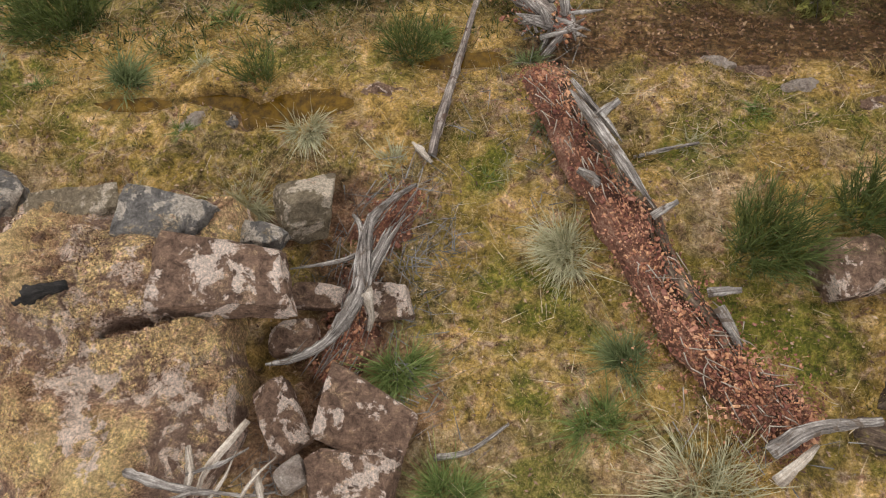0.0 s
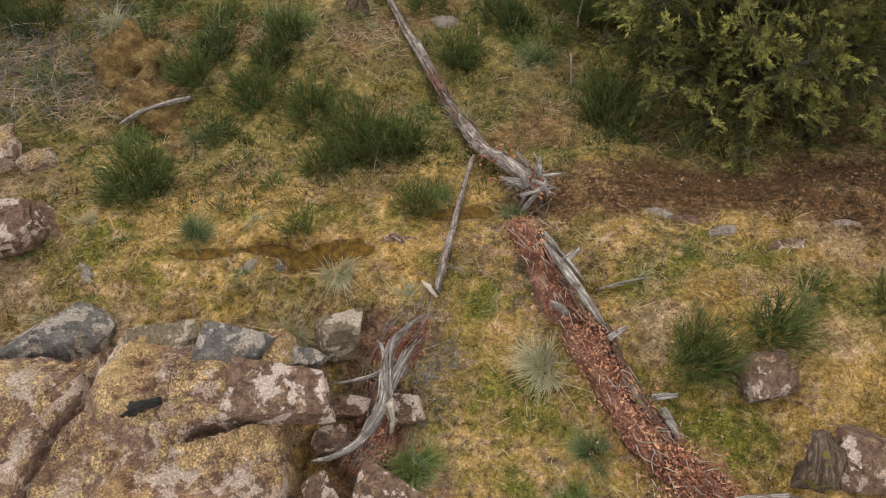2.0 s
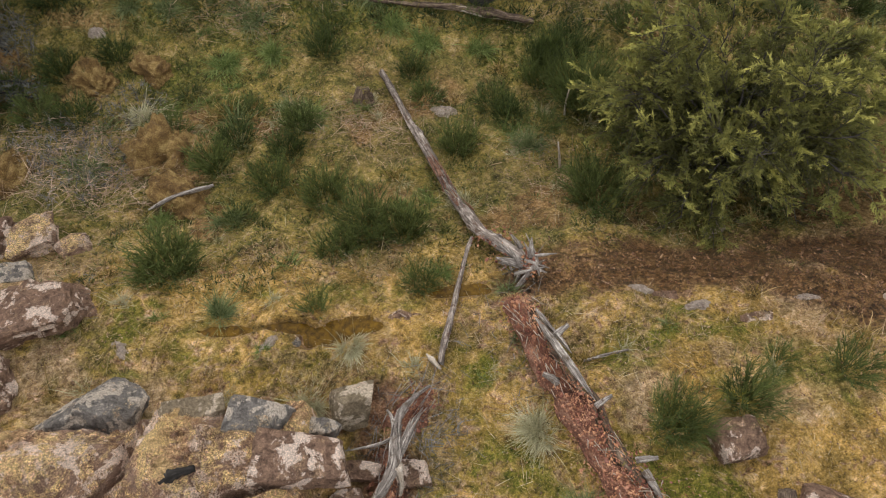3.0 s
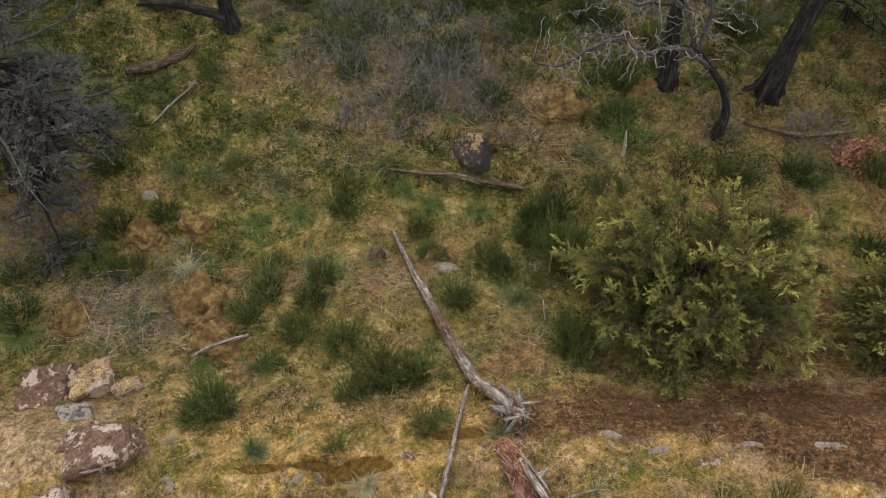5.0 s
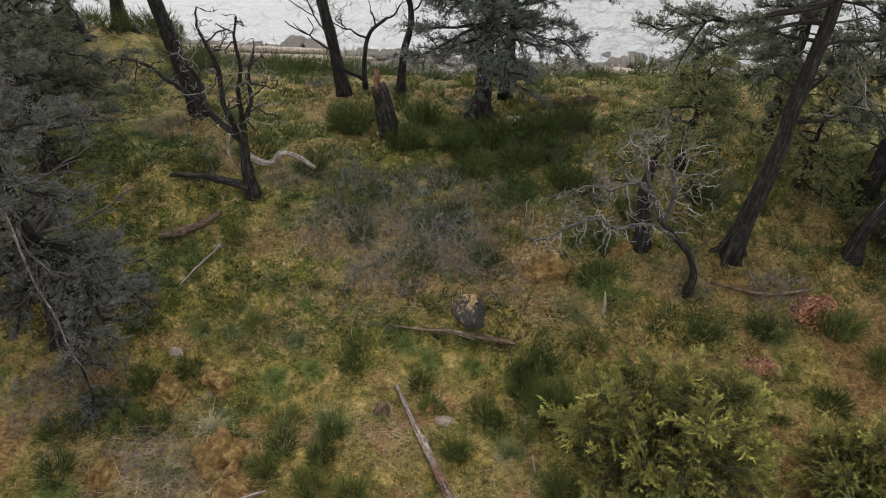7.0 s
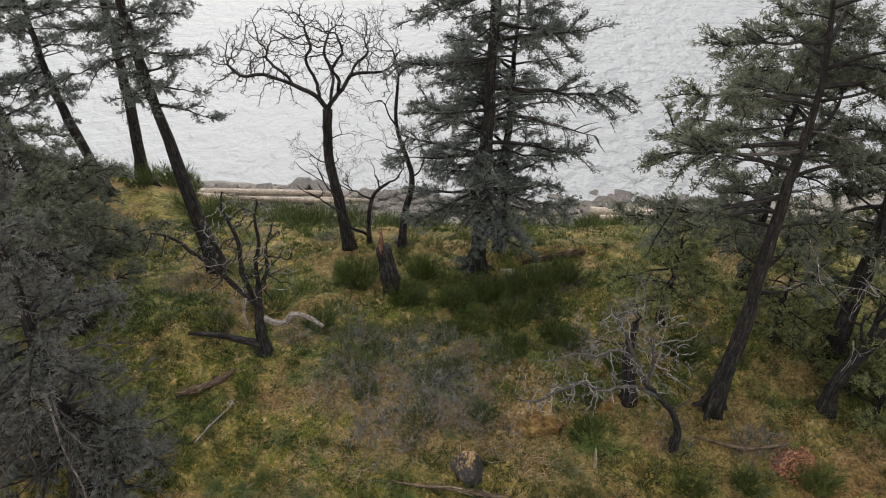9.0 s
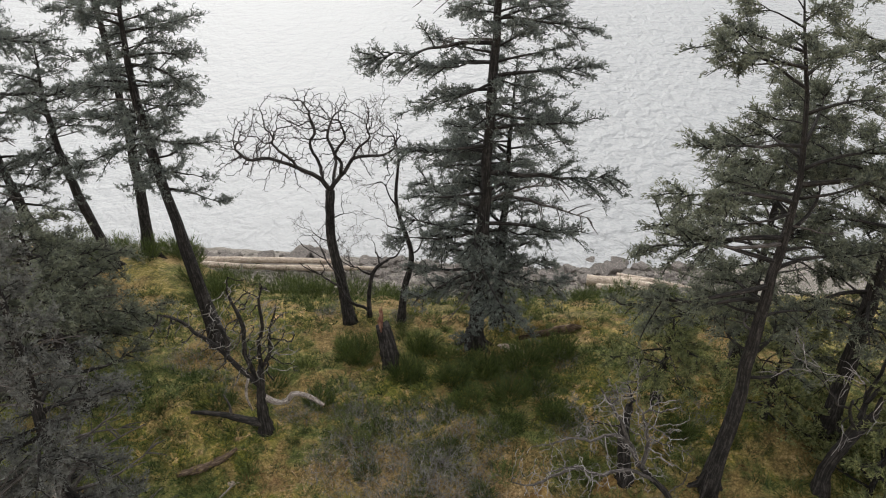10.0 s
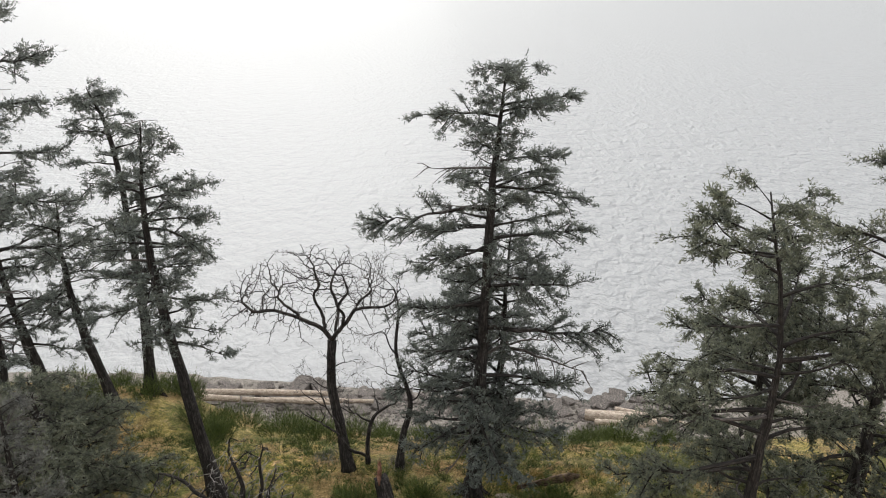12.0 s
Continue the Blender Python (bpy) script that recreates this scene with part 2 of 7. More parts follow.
    height = math_node(n, l, "ADD", math_node(n, l, "MULTIPLY", cover, 0.5), math_node(n, l, "ADD", math_node(n, l, "MULTIPLY", clumps, 0.9), math_node(n, l, "MULTIPLY", fine, 0.5)))
    bump(n, l, sh, height, 1.0, 0.06)
    return m


def sea_material():
    m, n, l, sh = nodes_of("sea_water")
    # Pale base colour stands in for much of the reflected sky.
    sh.inputs["Base Color"].default_value = (0.30, 0.307, 0.311, 1)
    sh.inputs["Roughness"].default_value = 0.5
    sh.inputs["IOR"].default_value = 1.4
    def ripples(turn, scale, stretch):
        mp = n.new("ShaderNodeMapping")
        mp.inputs["Rotation"].default_value, mp.inputs["Scale"].default_value = (0, 0, radians(turn)), (1, stretch, 1)
        l.new(n.new("ShaderNodeTexCoord").outputs["Object"], mp.inputs["Vector"])
        t = n.new("ShaderNodeTexNoise")
        t.inputs["Scale"].default_value, t.inputs["Detail"].default_value, t.inputs["Roughness"].default_value, t.inputs["Distortion"].default_value = scale, 3, 0.5, 0.6
        l.new(mp.outputs["Vector"], t.inputs["Vector"])
        return t.outputs["Fac"]

    height = math_node(n, l, "ADD", math_node(n, l, "ADD", ripples(28, 1.2, 0.7), math_node(n, l, "MULTIPLY", ripples(-20, 0.5, 0.8), 1.6)), math_node(n, l, "MULTIPLY", ripples(8, 3.1, 0.9), 0.25))
    spot = n.new("ShaderNodeSeparateXYZ")
    l.new(n.new("ShaderNodeTexCoord").outputs["Object"], spot.inputs[0])
    wind = math_node(n, l, "ADD", 0.75, math_node(n, l, "MULTIPLY", stepped(n, l, spot.outputs["X"], -10.0, 16.0), 1.0))
    height = math_node(n, l, "MULTIPLY", height, wind)
    bump(n, l, sh, height, 1.0, 0.27)
    return m


def puddle_material():
    m, n, l, sh = nodes_of("brown_puddle_water")
    l.new(ramp(n, l, noise_node(n, l, 14.0, 5, 0.7), [(0.35, (0.04, 0.02, 0.002)), (0.65, (0.15, 0.08, 0.007))]), sh.inputs["Base Color"])
    sh.inputs["Roughness"].default_value = 0.06
    sh.inputs["Specular IOR Level"].default_value = 0.3
    sh.inputs["IOR"].default_value = 1.33
    bump(n, l, sh, noise_node(n, l, 9.0, 3), 0.15, 0.01)
    return m


GROUND = ground_material()
SEA = sea_material()
PUDDLE = puddle_material()
MOSS_ROCK = rock_material("moss_covered_rock", (0.15, 0.085, 0.06), (0.46, 0.30, 0.215), 0.10, (0.88, 0.67, 0.53), 0.515)
BROWN_ROCK = rock_material("brown_lichened_rock", (0.075, 0.042, 0.028), (0.38, 0.235, 0.16), -0.13, (0.80, 0.63, 0.52), 0.535)
GREY_ROCK = rock_material("grey_rock", (0.085, 0.075, 0.068), (0.33, 0.295, 0.265), -0.08, (0.60, 0.51, 0.42), 0.515)
LICHEN_ROCK = rock_material("grey_brown_lichened_rock", (0.12, 0.088, 0.055), (0.38, 0.30, 0.20), -0.15, (0.66, 0.54, 0.41), 0.53)
PALE_ROCK = rock_material("pale_rock", (0.24, 0.18, 0.145), (0.54, 0.45, 0.38), -0.4, (0.66, 0.58, 0.50))
SHORE_ROCK = rock_material("shore_rock", (0.07, 0.065, 0.06), (0.24, 0.21, 0.19), -0.6, (0.36, 0.32, 0.28))
MOUND = grain("golden_brown_moss", 5, 60, (0.04, 0.017, 0.007), (0.18, 0.108, 0.036), (0.46, 0.325, 0.13), 0.95, 1.0, 0.05)
SILVER = fibrous("weathered_silver_wood", (0.035, 0.027, 0.022), (0.24, 0.205, 0.18), (0.62, 0.565, 0.51), 5, 60, spots=(0.13, 0.095, 0.07))
GREY_WOOD = fibrous("grey_brown_weathered_wood", (0.032, 0.023, 0.019), (0.20, 0.16, 0.135), (0.54, 0.465, 0.405), 5, 60, spots=(0.12, 0.075, 0.055))
PALE_WOOD = fibrous("bleached_wood", (0.14, 0.105, 0.08), (0.42, 0.345, 0.275), (0.66, 0.58, 0.49), 4.0, 40)
BARK = fibrous("dark_ridged_bark", (0.006, 0.0055, 0.005), (0.022, 0.019, 0.017), (0.085, 0.074, 0.067), 2.6, 16, 0.9, 1.0, 0.06)
DEAD_BARK = fibrous("dead_grey_bark", (0.026, 0.022, 0.02), (0.075, 0.066, 0.06), (0.20, 0.18, 0.165), 4, 34, 0.9, 0.8, 0.02)
LOG_SIDE = fibrous("mossy_decayed_bark", (0.025, 0.016, 0.012), (0.10, 0.068, 0.048), (0.28, 0.21, 0.15), 6, 30, 0.95, 1.0, 0.03, spots=(0.17, 0.135, 0.04))
TWIG = grain("grey_dead_twig", 5, 50, (0.065, 0.059, 0.053), (0.16, 0.149, 0.135), (0.34, 0.32, 0.30), 0.9, 0.3, 0.004, island=0.7)
ROTTEN = grain("rotten_red_wood", 6, 60, (0.05, 0.024, 0.017), (0.20, 0.090, 0.058), (0.44, 0.27, 0.19), 0.9, 1.0, 0.05)
CHIPS = grain("red_wood_chips", 3.2, 60, (0.075, 0.034, 0.022), (0.29, 0.118, 0.070), (0.55, 0.31, 0.20), 0.9, 0.5, 0.008, island=1.1, spread=0.035)
DRY_GRASS = grain("dry_grass", 2, 30, (0.28, 0.20, 0.12), (0.50, 0.39, 0.25), (0.74, 0.63, 0.46), 0.8, 0.2, 0.003, island=0.7)
LITTER = grain("fallen_litter", 3, 30, (0.08, 0.042, 0.026), (0.27, 0.165, 0.105), (0.46, 0.33, 0.24), 0.85, 0.2, 0.003, island=1.2, spread=0.03)
FIR_LEAF = foliage("fir_needles", (0.080, 0.092, 0.084), (0.19, 0.205, 0.175), single=0.10, through=0.35)
GREY_FIR_LEAF = foliage("grey_lichened_needles", (0.066, 0.076, 0.062), (0.235, 0.245, 0.17), single=0.10, patches=0.9, through=0.35)
DULL_FIR_LEAF = foliage("dull_grey_needles", (0.068, 0.070, 0.064), (0.195, 0.195, 0.175), single=0.10, patches=0.9, through=0.3)
OLIVE_LEAF = foliage("olive_green_leaves", (0.075, 0.09, 0.045), (0.34, 0.35, 0.14), single=0.12, patches=0.9, through=0.35)
# The near-black end is shade painted into the bush's inner sprays.
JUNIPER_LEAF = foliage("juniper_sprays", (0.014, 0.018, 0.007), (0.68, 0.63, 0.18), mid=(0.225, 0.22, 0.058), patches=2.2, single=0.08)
BROOM_LEAF = foliage("green_broom_stems", (0.042, 0.062, 0.016), (0.22, 0.25, 0.075))
TUFT_GREEN = foliage("green_grass_blades", (0.07, 0.11, 0.022), (0.36, 0.42, 0.14))
TUFT_PALE = foliage("pale_grass_blades", (0.24, 0.22, 0.11), (0.74, 0.69, 0.46))
TUFT_BLUE = foliage("blue_green_grass_blades", (0.06, 0.085, 0.028), (0.34, 0.37, 0.16))
GRASS_MIX = foliage("mixed_meadow_grass", (0.05, 0.047, 0.011), (0.68, 0.50, 0.27), mid=(0.29, 0.193, 0.054), single=0.3)
GRASS_FAR = foliage("mixed_bank_grass", (0.025, 0.036, 0.010), (0.30, 0.23, 0.11), mid=(0.085, 0.10, 0.026))
MOSS_TIPS = foliage("moss_tips", (0.09, 0.038, 0.024), (0.72, 0.54, 0.29), mid=(0.42, 0.245, 0.135), clumped=True)
MUD_LEAF = grain("wet_brown_leaves", 3, 30, (0.045, 0.022, 0.011), (0.16, 0.084, 0.045), (0.40, 0.25, 0.16), 0.7, 0.2, 0.003, island=1.0, spread=0.03)
CLUMP_NEAR = foliage("clumped_dry_grass", (0.04, 0.043, 0.009), (0.66, 0.49, 0.25), mid=(0.228, 0.17, 0.043), clumped=True, single=0.3)
CLUMP_FAR = foliage("clumped_rough_grass", (0.018, 0.030, 0.010), (0.215, 0.225, 0.085), mid=(0.062, 0.098, 0.025), clumped=True)
DARK_ROCK = rock_material("dark_mossy_boulder", (0.03, 0.028, 0.026), (0.13, 0.12, 0.11), 0.06, (0.3, 0.24, 0.12), 0.66)
STRAW = grain("pinkish_dead_straw", 2, 30, (0.20, 0.13, 0.085), (0.42, 0.29, 0.20), (0.62, 0.47, 0.35), 0.85, 0.2, 0.003, island=0.9)
DARK_BROOM = foliage("dark_broom_stems", (0.022, 0.036, 0.010), (0.15, 0.185, 0.05))
LICHEN_TWIG = grain("whitish_lichened_twig", 5, 50, (0.09, 0.08, 0.076), (0.22, 0.20, 0.19), (0.46, 0.44, 0.42), 0.9, 0.3, 0.004, island=0.7)
CLUMP_MID = foliage("clumped_mixed_grass", (0.022, 0.034, 0.009), (0.39, 0.325, 0.15), mid=(0.10, 0.13, 0.032), clumped=True, single=0.28)

def smooth(a, b, v):
    """0 below a, 1 above b, eased between."""
    w = np.clip((np.asarray(v, float) - a) / (b - a), 0, 1)
    return w * w * (3 - 2 * w)


def hashed(ix, iy, seed):
    n = (ix * 374761393 + iy * 668265263 + seed * 974634777) & 0xFFFFFFFF
    n = ((n ^ (n >> 13)) * 1274126177) & 0xFFFFFFFF
    return ((n ^ (n >> 16)) & 0xFFFF) / 65535.0


def bumps(x, y, size, seed=0):
    """Value noise in -1..1 with bumps of that size in metres."""
    x, y = np.asarray(x, float) / size, np.asarray(y, float) / size
    ix, iy = np.floor(x).astype(np.int64), np.floor(y).astype(np.int64)
    u, v = x - ix, y - iy
    u, v = u * u * (3 - 2 * u), v * v * (3 - 2 * v)
    a, b = hashed(ix, iy, seed), hashed(ix + 1, iy, seed)
    c, d = hashed(ix, iy + 1, seed), hashed(ix + 1, iy + 1, seed)
    return 2 * ((a + (b - a) * u) * (1 - v) + (c + (d - c) * u) * v) - 1


# The hill's profile from behind the camera down to the beach: distance ahead, height above the sea.
PROFILE_Y = np.array([-60, -20, -6, 0, 2.2, 3.3, 4.0, 4.7, 5.4, 6.2, 7.2, 8.2, 9.2, 10, 11, 12.4, 14, 15.6, 17, 18.5, 20, 21.5, 23.5, 26, 28, 30, 32, 36, 50, 80])
PROFILE_Z = np.array([10, 9.0, 7.6, 6.75, 6.45, 6.35, 6.05, 5.72, 5.48, 5.32, 5.12, 5.08, 5.25, 5.48, 5.7, 6.0, 6.05, 5.9, 5.75, 5.58, 5.12, 4.35, 3.05, 1.65, 0.95, 0.55, 0.0, -1.2, -5, -9])


def profile(y):
    y = np.clip(y, -59.9, 79.9)
    slope = np.gradient(PROFILE_Z, PROFILE_Y)
    i = np.clip(np.searchsorted(PROFILE_Y, y) - 1, 0, len(PROFILE_Y) - 2)
    w = PROFILE_Y[i + 1] - PROFILE_Y[i]
    u = (y - PROFILE_Y[i]) / w
    return ((2 * u ** 3 - 3 * u ** 2 + 1) * PROFILE_Z[i] + (u ** 3 - 2 * u ** 2 + u) * w * slope[i]
            + (3 * u ** 2 - 2 * u ** 3) * PROFILE_Z[i + 1] + (u ** 3 - u ** 2) * w * slope[i + 1])


def land(x, y):
    """The ground's height without its fine relief."""
    x, y = np.asarray(x, float), np.asarray(y, float)
    shore = 1.4 * np.sin(x * 0.11 + 0.6) + 0.02 * x * smooth(18, 28, y)
    z = profile(y + shore * smooth(19, 27, y) - 3.0 * smooth(-7, -12, x) * smooth(19, 22.5, y) * smooth(29.5, 24, y))
    z = z + (0.055 * np.clip(x, -7, 7) - 0.02) * smooth(7.5, 3.5, y) * smooth(-2, 1.5, y)
    z = z + 0.3 * smooth(-5, -8, x) * smooth(5, 8, y) * smooth(20, 14, y)
    z = z + 0.2 * smooth(3.0, 6.5, x) * smooth(6.5, 9, y) * smooth(20, 12, y)
    z = z + 0.14 * smooth(0.4, 1.6, x) * smooth(3.2, 2.0, y) * smooth(-4, 0, y)
    z = z - 0.22 * smooth(1.4, 2.6, x) * smooth(3.6, 4.4, y) * smooth(7, 5.5, y)
    return z + 0.10 * bumps(x, y, 2.3, 1) * smooth(31, 26, y)


# Patches of bare wet mud and still water: centre x, y, half sizes, turn in degrees.
MUD = [(2.6, 4.0, 1.85, 0.44, 2), (5.0, 3.95, 1.9, 0.62, -4), (1.05, 3.78, 0.55, 0.26, 0), (6.5, 3.6, 1.5, 0.8, 0), (3.7, 3.55, 0.9, 0.4, -20), (5.3, 3.15, 1.7, 0.6, -8)]
CLEFT = [(-0.72, 1.45, 0.34, 0.72, 12), (-1.02, 1.15, 0.16, 0.3, 0)]
PUDDLES = [(-1.17, 3.08, 0.38, 0.14, 14), (-1.65, 3.14, 0.3, 0.06, -4), (-2.28, 3.11, 0.29, 0.06, 2), (0.1, 3.62, 0.32, 0.09, 6)]
SOIL = [(-0.62, 1.55, 0.42, 0.8, 12), (-0.75, 0.75, 0.5, 0.5, 0), (-1.25, 2.1, 0.3, 0.14, 0), (0.25, 18.4, 1.1, 0.5, 0), (4.3, 18.2, 1.4, 0.35, -5), (-1.6, 18.6, 0.8, 0.3, 0), (3.9, 11.0, 0.75, 0.28, 0), (2.1, 10.8, 0.6, 0.3, 0), (7.6, 9.4, 0.55, 0.4, 20),
        (5.6, 10.0, 1.0, 0.35, 5), (-6.9, 10.9, 0.9, 0.3, 0), (-7.8, 15.5, 1.3, 0.5, 0), (-4.2, 11.3, 0.5, 0.2, 0), (1.0, 5.6, 0.5, 0.45, 20), (-0.9, 6.2, 0.6, 0.4, 0), (-0.6, 19.3, 2.2, 0.3, 0)]
GREEN = [(-4.6, 9.6, 1.5, 0.9, 10), (-3.6, 10.6, 1.3, 0.6, 0), (0.45, 1.35, 0.35, 0.7, 10), (-3.4, 3.3, 0.35, 0.9, 30), (0.5, 8.2, 2.4, 0.6, 0), (-1.0, 14.3, 1.6, 1.5, 0), (-6.0, 12.8, 1.8, 1.2, 0),
         (3.2, 17.2, 2.2, 0.7, 0), (-5.8, 18.4, 2.0, 0.9, 0), (3.4, 2.6, 0.9, 0.35, 10), (4.0, 9.6, 1.6, 0.6, 0), (6.5, 13.0, 2.6, 1.6, 0), (3.6, 14.0, 1.6, 1.0, 0),
         (-2.4, 9.2, 1.8, 0.8, 5), (-1.0, 7.7, 1.2, 0.4, 0), (-4.2, 7.6, 1.2, 0.5, 0), (1.95, 1.5, 0.4, 0.7, 20), (-2.8, 2.95, 0.8, 0.2, 0), (2.2, 2.95, 0.9, 0.25, 5), (0.25, 2.5, 0.3, 0.5, 10), (0.5, 0.5, 0.5, 0.3, 0), (-0.9, 3.6, 0.7, 0.15, 0), (6.0, 7.6, 1.2, 0.6, 0)]


def patch(x, y, spots, rag=0.35, edge=0.35):
    """1 inside the spots, 0 outside, with a ragged edge."""
    best = np.zeros(np.shape(x))
    ragged = rag * (bumps(x, y, 0.33, 11) + 0.6 * bumps(x, y, 0.12, 12))
    for cx, cy, rx, ry, turn in spots:
        c, s = math.cos(radians(turn)), math.sin(radians(turn))
        u, v = (x - cx) * c + (y - cy) * s, (y - cy) * c - (x - cx) * s
        best = np.maximum(best, smooth(1 + edge, 1 - edge, np.hypot(u / rx, v / ry) + ragged))
    return best


def tan_patch(x, y):
    """1 where the turf is dead and tan, 0 where it is green, with ragged edges."""
    return smooth(0.12, 0.5, bumps(x, y * 1.3, 1.7, 51) + 0.55 * bumps(x, y, 0.6, 52) + 0.3 * bumps(x, y, 0.2, 53))


def pads(x, y, cell, seed):
    """Rounded moss pads, one in each cell of a jittered grid: 0 between them, 1 on their tops."""
    ix, iy = np.floor(x / cell).astype(np.int64), np.floor(y / cell).astype(np.int64)
    best = np.zeros(np.shape(x))
    for dx in (-1, 0, 1):
        for dy in (-1, 0, 1):
            px = (ix + dx + 0.15 + 0.7 * hashed(ix + dx, iy + dy, seed)) * cell
            py = (iy + dy + 0.15 + 0.7 * hashed(ix + dx, iy + dy, seed + 1)) * cell
            r = cell * (0.4 + 0.5 * hashed(ix + dx, iy + dy, seed + 2))
            d = np.hypot(x - px, y - py) / r
            best = np.maximum(best, r / cell * np.sqrt(np.clip(1 - d * d, 0, 1)))
    return best


def ground_z(x, y):
    """The ground's height with its hummocks and moss cushions."""
    x, y = np.asarray(x, float), np.asarray(y, float)
    z = land(x, y)
    wet = np.maximum(patch(x, y, MUD), patch(x, y, PUDDLES))
    rough = (1 - 0.85 * wet)
    z = z + rough * (0.065 * bumps(x, y, 0.75, 2) + 0.045 * bumps(x + 3.1, y, 0.31, 3) * smooth(31, 24, y))
    near = smooth(14, 6, y)
    cushion = smooth(-0.4, 0.6, bumps(x, y, 1.3, 6))
    z = z + rough * near * (0.022 * (0.5 + cushion) * bumps(x, y, 0.15, 4) + 0.014 * bumps(x, y, 0.07, 5))
    terrace = smooth(2.2, 2.5, y) * smooth(4.2, 3.8, y) * smooth(0.3, -0.4, x) * smooth(-0.2, 0.3, bumps(x, y, 0.8, 99))
    z = z + rough * terrace * (0.07 * pads(x, y, 0.26, 101) + 0.04 * pads(x, y, 0.12, 103))
    z = z + 0.09 * smooth(-0.1, 0.7, bumps(x * 0.7, y, 0.42, 9)) * smooth(2.4, 2.7, y) * smooth(3.3, 3.0, y) * smooth(0.2, -0.6, x) * smooth(-4, -3, x)
    pool = patch(x, y, PUDDLES, 0.3, 0.45)
    return z * (1 - pool) + (land(x, y) - 0.07) * pool - 0.03 * patch(x, y, MUD) - 0.15 * patch(x, y, CLEFT)


def at_ground(x, y, lift=0.0):
    return Vector((x, y, float(ground_z(x, y)) + lift))

# ---- mesh helpers ----


def mesh_data(name, shape, material, smooth_shaded=True, sharp=0):
    """A mesh from an array of points, arrays of triangles or quads and, for limbs, the place of each point along and around."""
    me = bpy.data.meshes.new(name)
    verts, faces = shape[:2]
    verts = np.asarray(verts, np.float32)
    faces = [np.asarray(f, np.int32) for f in (faces if isinstance(faces, list) else [faces]) if len(f)]
    me.vertices.add(len(verts))
    me.vertices.foreach_set("co", verts.ravel())
    loops = np.concatenate([f.ravel() for f in faces])
    sizes = np.concatenate([np.full(len(f), f.shape[1], np.int32) for f in faces])
    me.loops.add(len(loops))
    me.loops.foreach_set("vertex_index", loops)
    me.polygons.add(len(sizes))
    me.polygons.foreach_set("loop_start", np.concatenate([[0], np.cumsum(sizes)[:-1]]).astype(np.int32))
    me.polygons.foreach_set("use_smooth", np.full(len(sizes), smooth_shaded))
    me.update(calc_edges=True)
    if len(shape) > 2:
        me.attributes.new("fibre", "FLOAT_VECTOR", "POINT").data.foreach_set("vector", np.asarray(shape[2], np.float32).ravel())
    me.validate()
    if sharp:
        me.set_sharp_from_angle(angle=radians(sharp))
    me.materials.append(material)
    return me


def solid(name, shape, material, label="", category="", group="", kind="", smooth_shaded=True, sharp=0):
    """A thing that is one mesh."""
    return tagged(new(name, mesh_data(name, shape, material, smooth_shaded, sharp)), label, category, group, kind)


def thing(name, place, label, category, group="", kind=""):
    """An Empty at the base of a thing, for its parts."""
    ob = new(name)
    ob.empty_display_size = 0.1
    ob.location = place
    return tagged(ob, label, category, group, kind)


def part(name, shape, material, parent, label="", smooth_shaded=True, kind=""):
    """One mesh under a thing or a part; its points are given in the world."""
    ob = new(name, mesh_data(name, shape, material, smooth_shaded))
    ob.parent = parent
    place, up = Vector(parent.location), parent.parent
    while up:
        place, up = place + Vector(up.location), up.parent
    ob.matrix_parent_inverse = Matrix.Translation(-place) if parent.parent is None else Matrix()
    return tagged(ob, label, kind=kind)


def join(shapes):
    """Several shapes as one."""
    verts, tris, quads, fibres, base = [], [], [], [], 0
    for v, faces, *more in shapes:
        fibres.append(more[0] if more else v)
        for f in (faces if isinstance(faces, list) else [faces]):
            f = np.asarray(f)
            if len(f):
                (tris if f.shape[1] == 3 else quads).append(f + base)
        verts.append(v)
        base += len(v)
    return np.concatenate(verts), [np.concatenate(g) for g in (tris, quads) if g], np.concatenate(fibres)


def unit(v):
    return v / np.maximum(np.linalg.norm(v, axis=-1, keepdims=True), 1e-9)


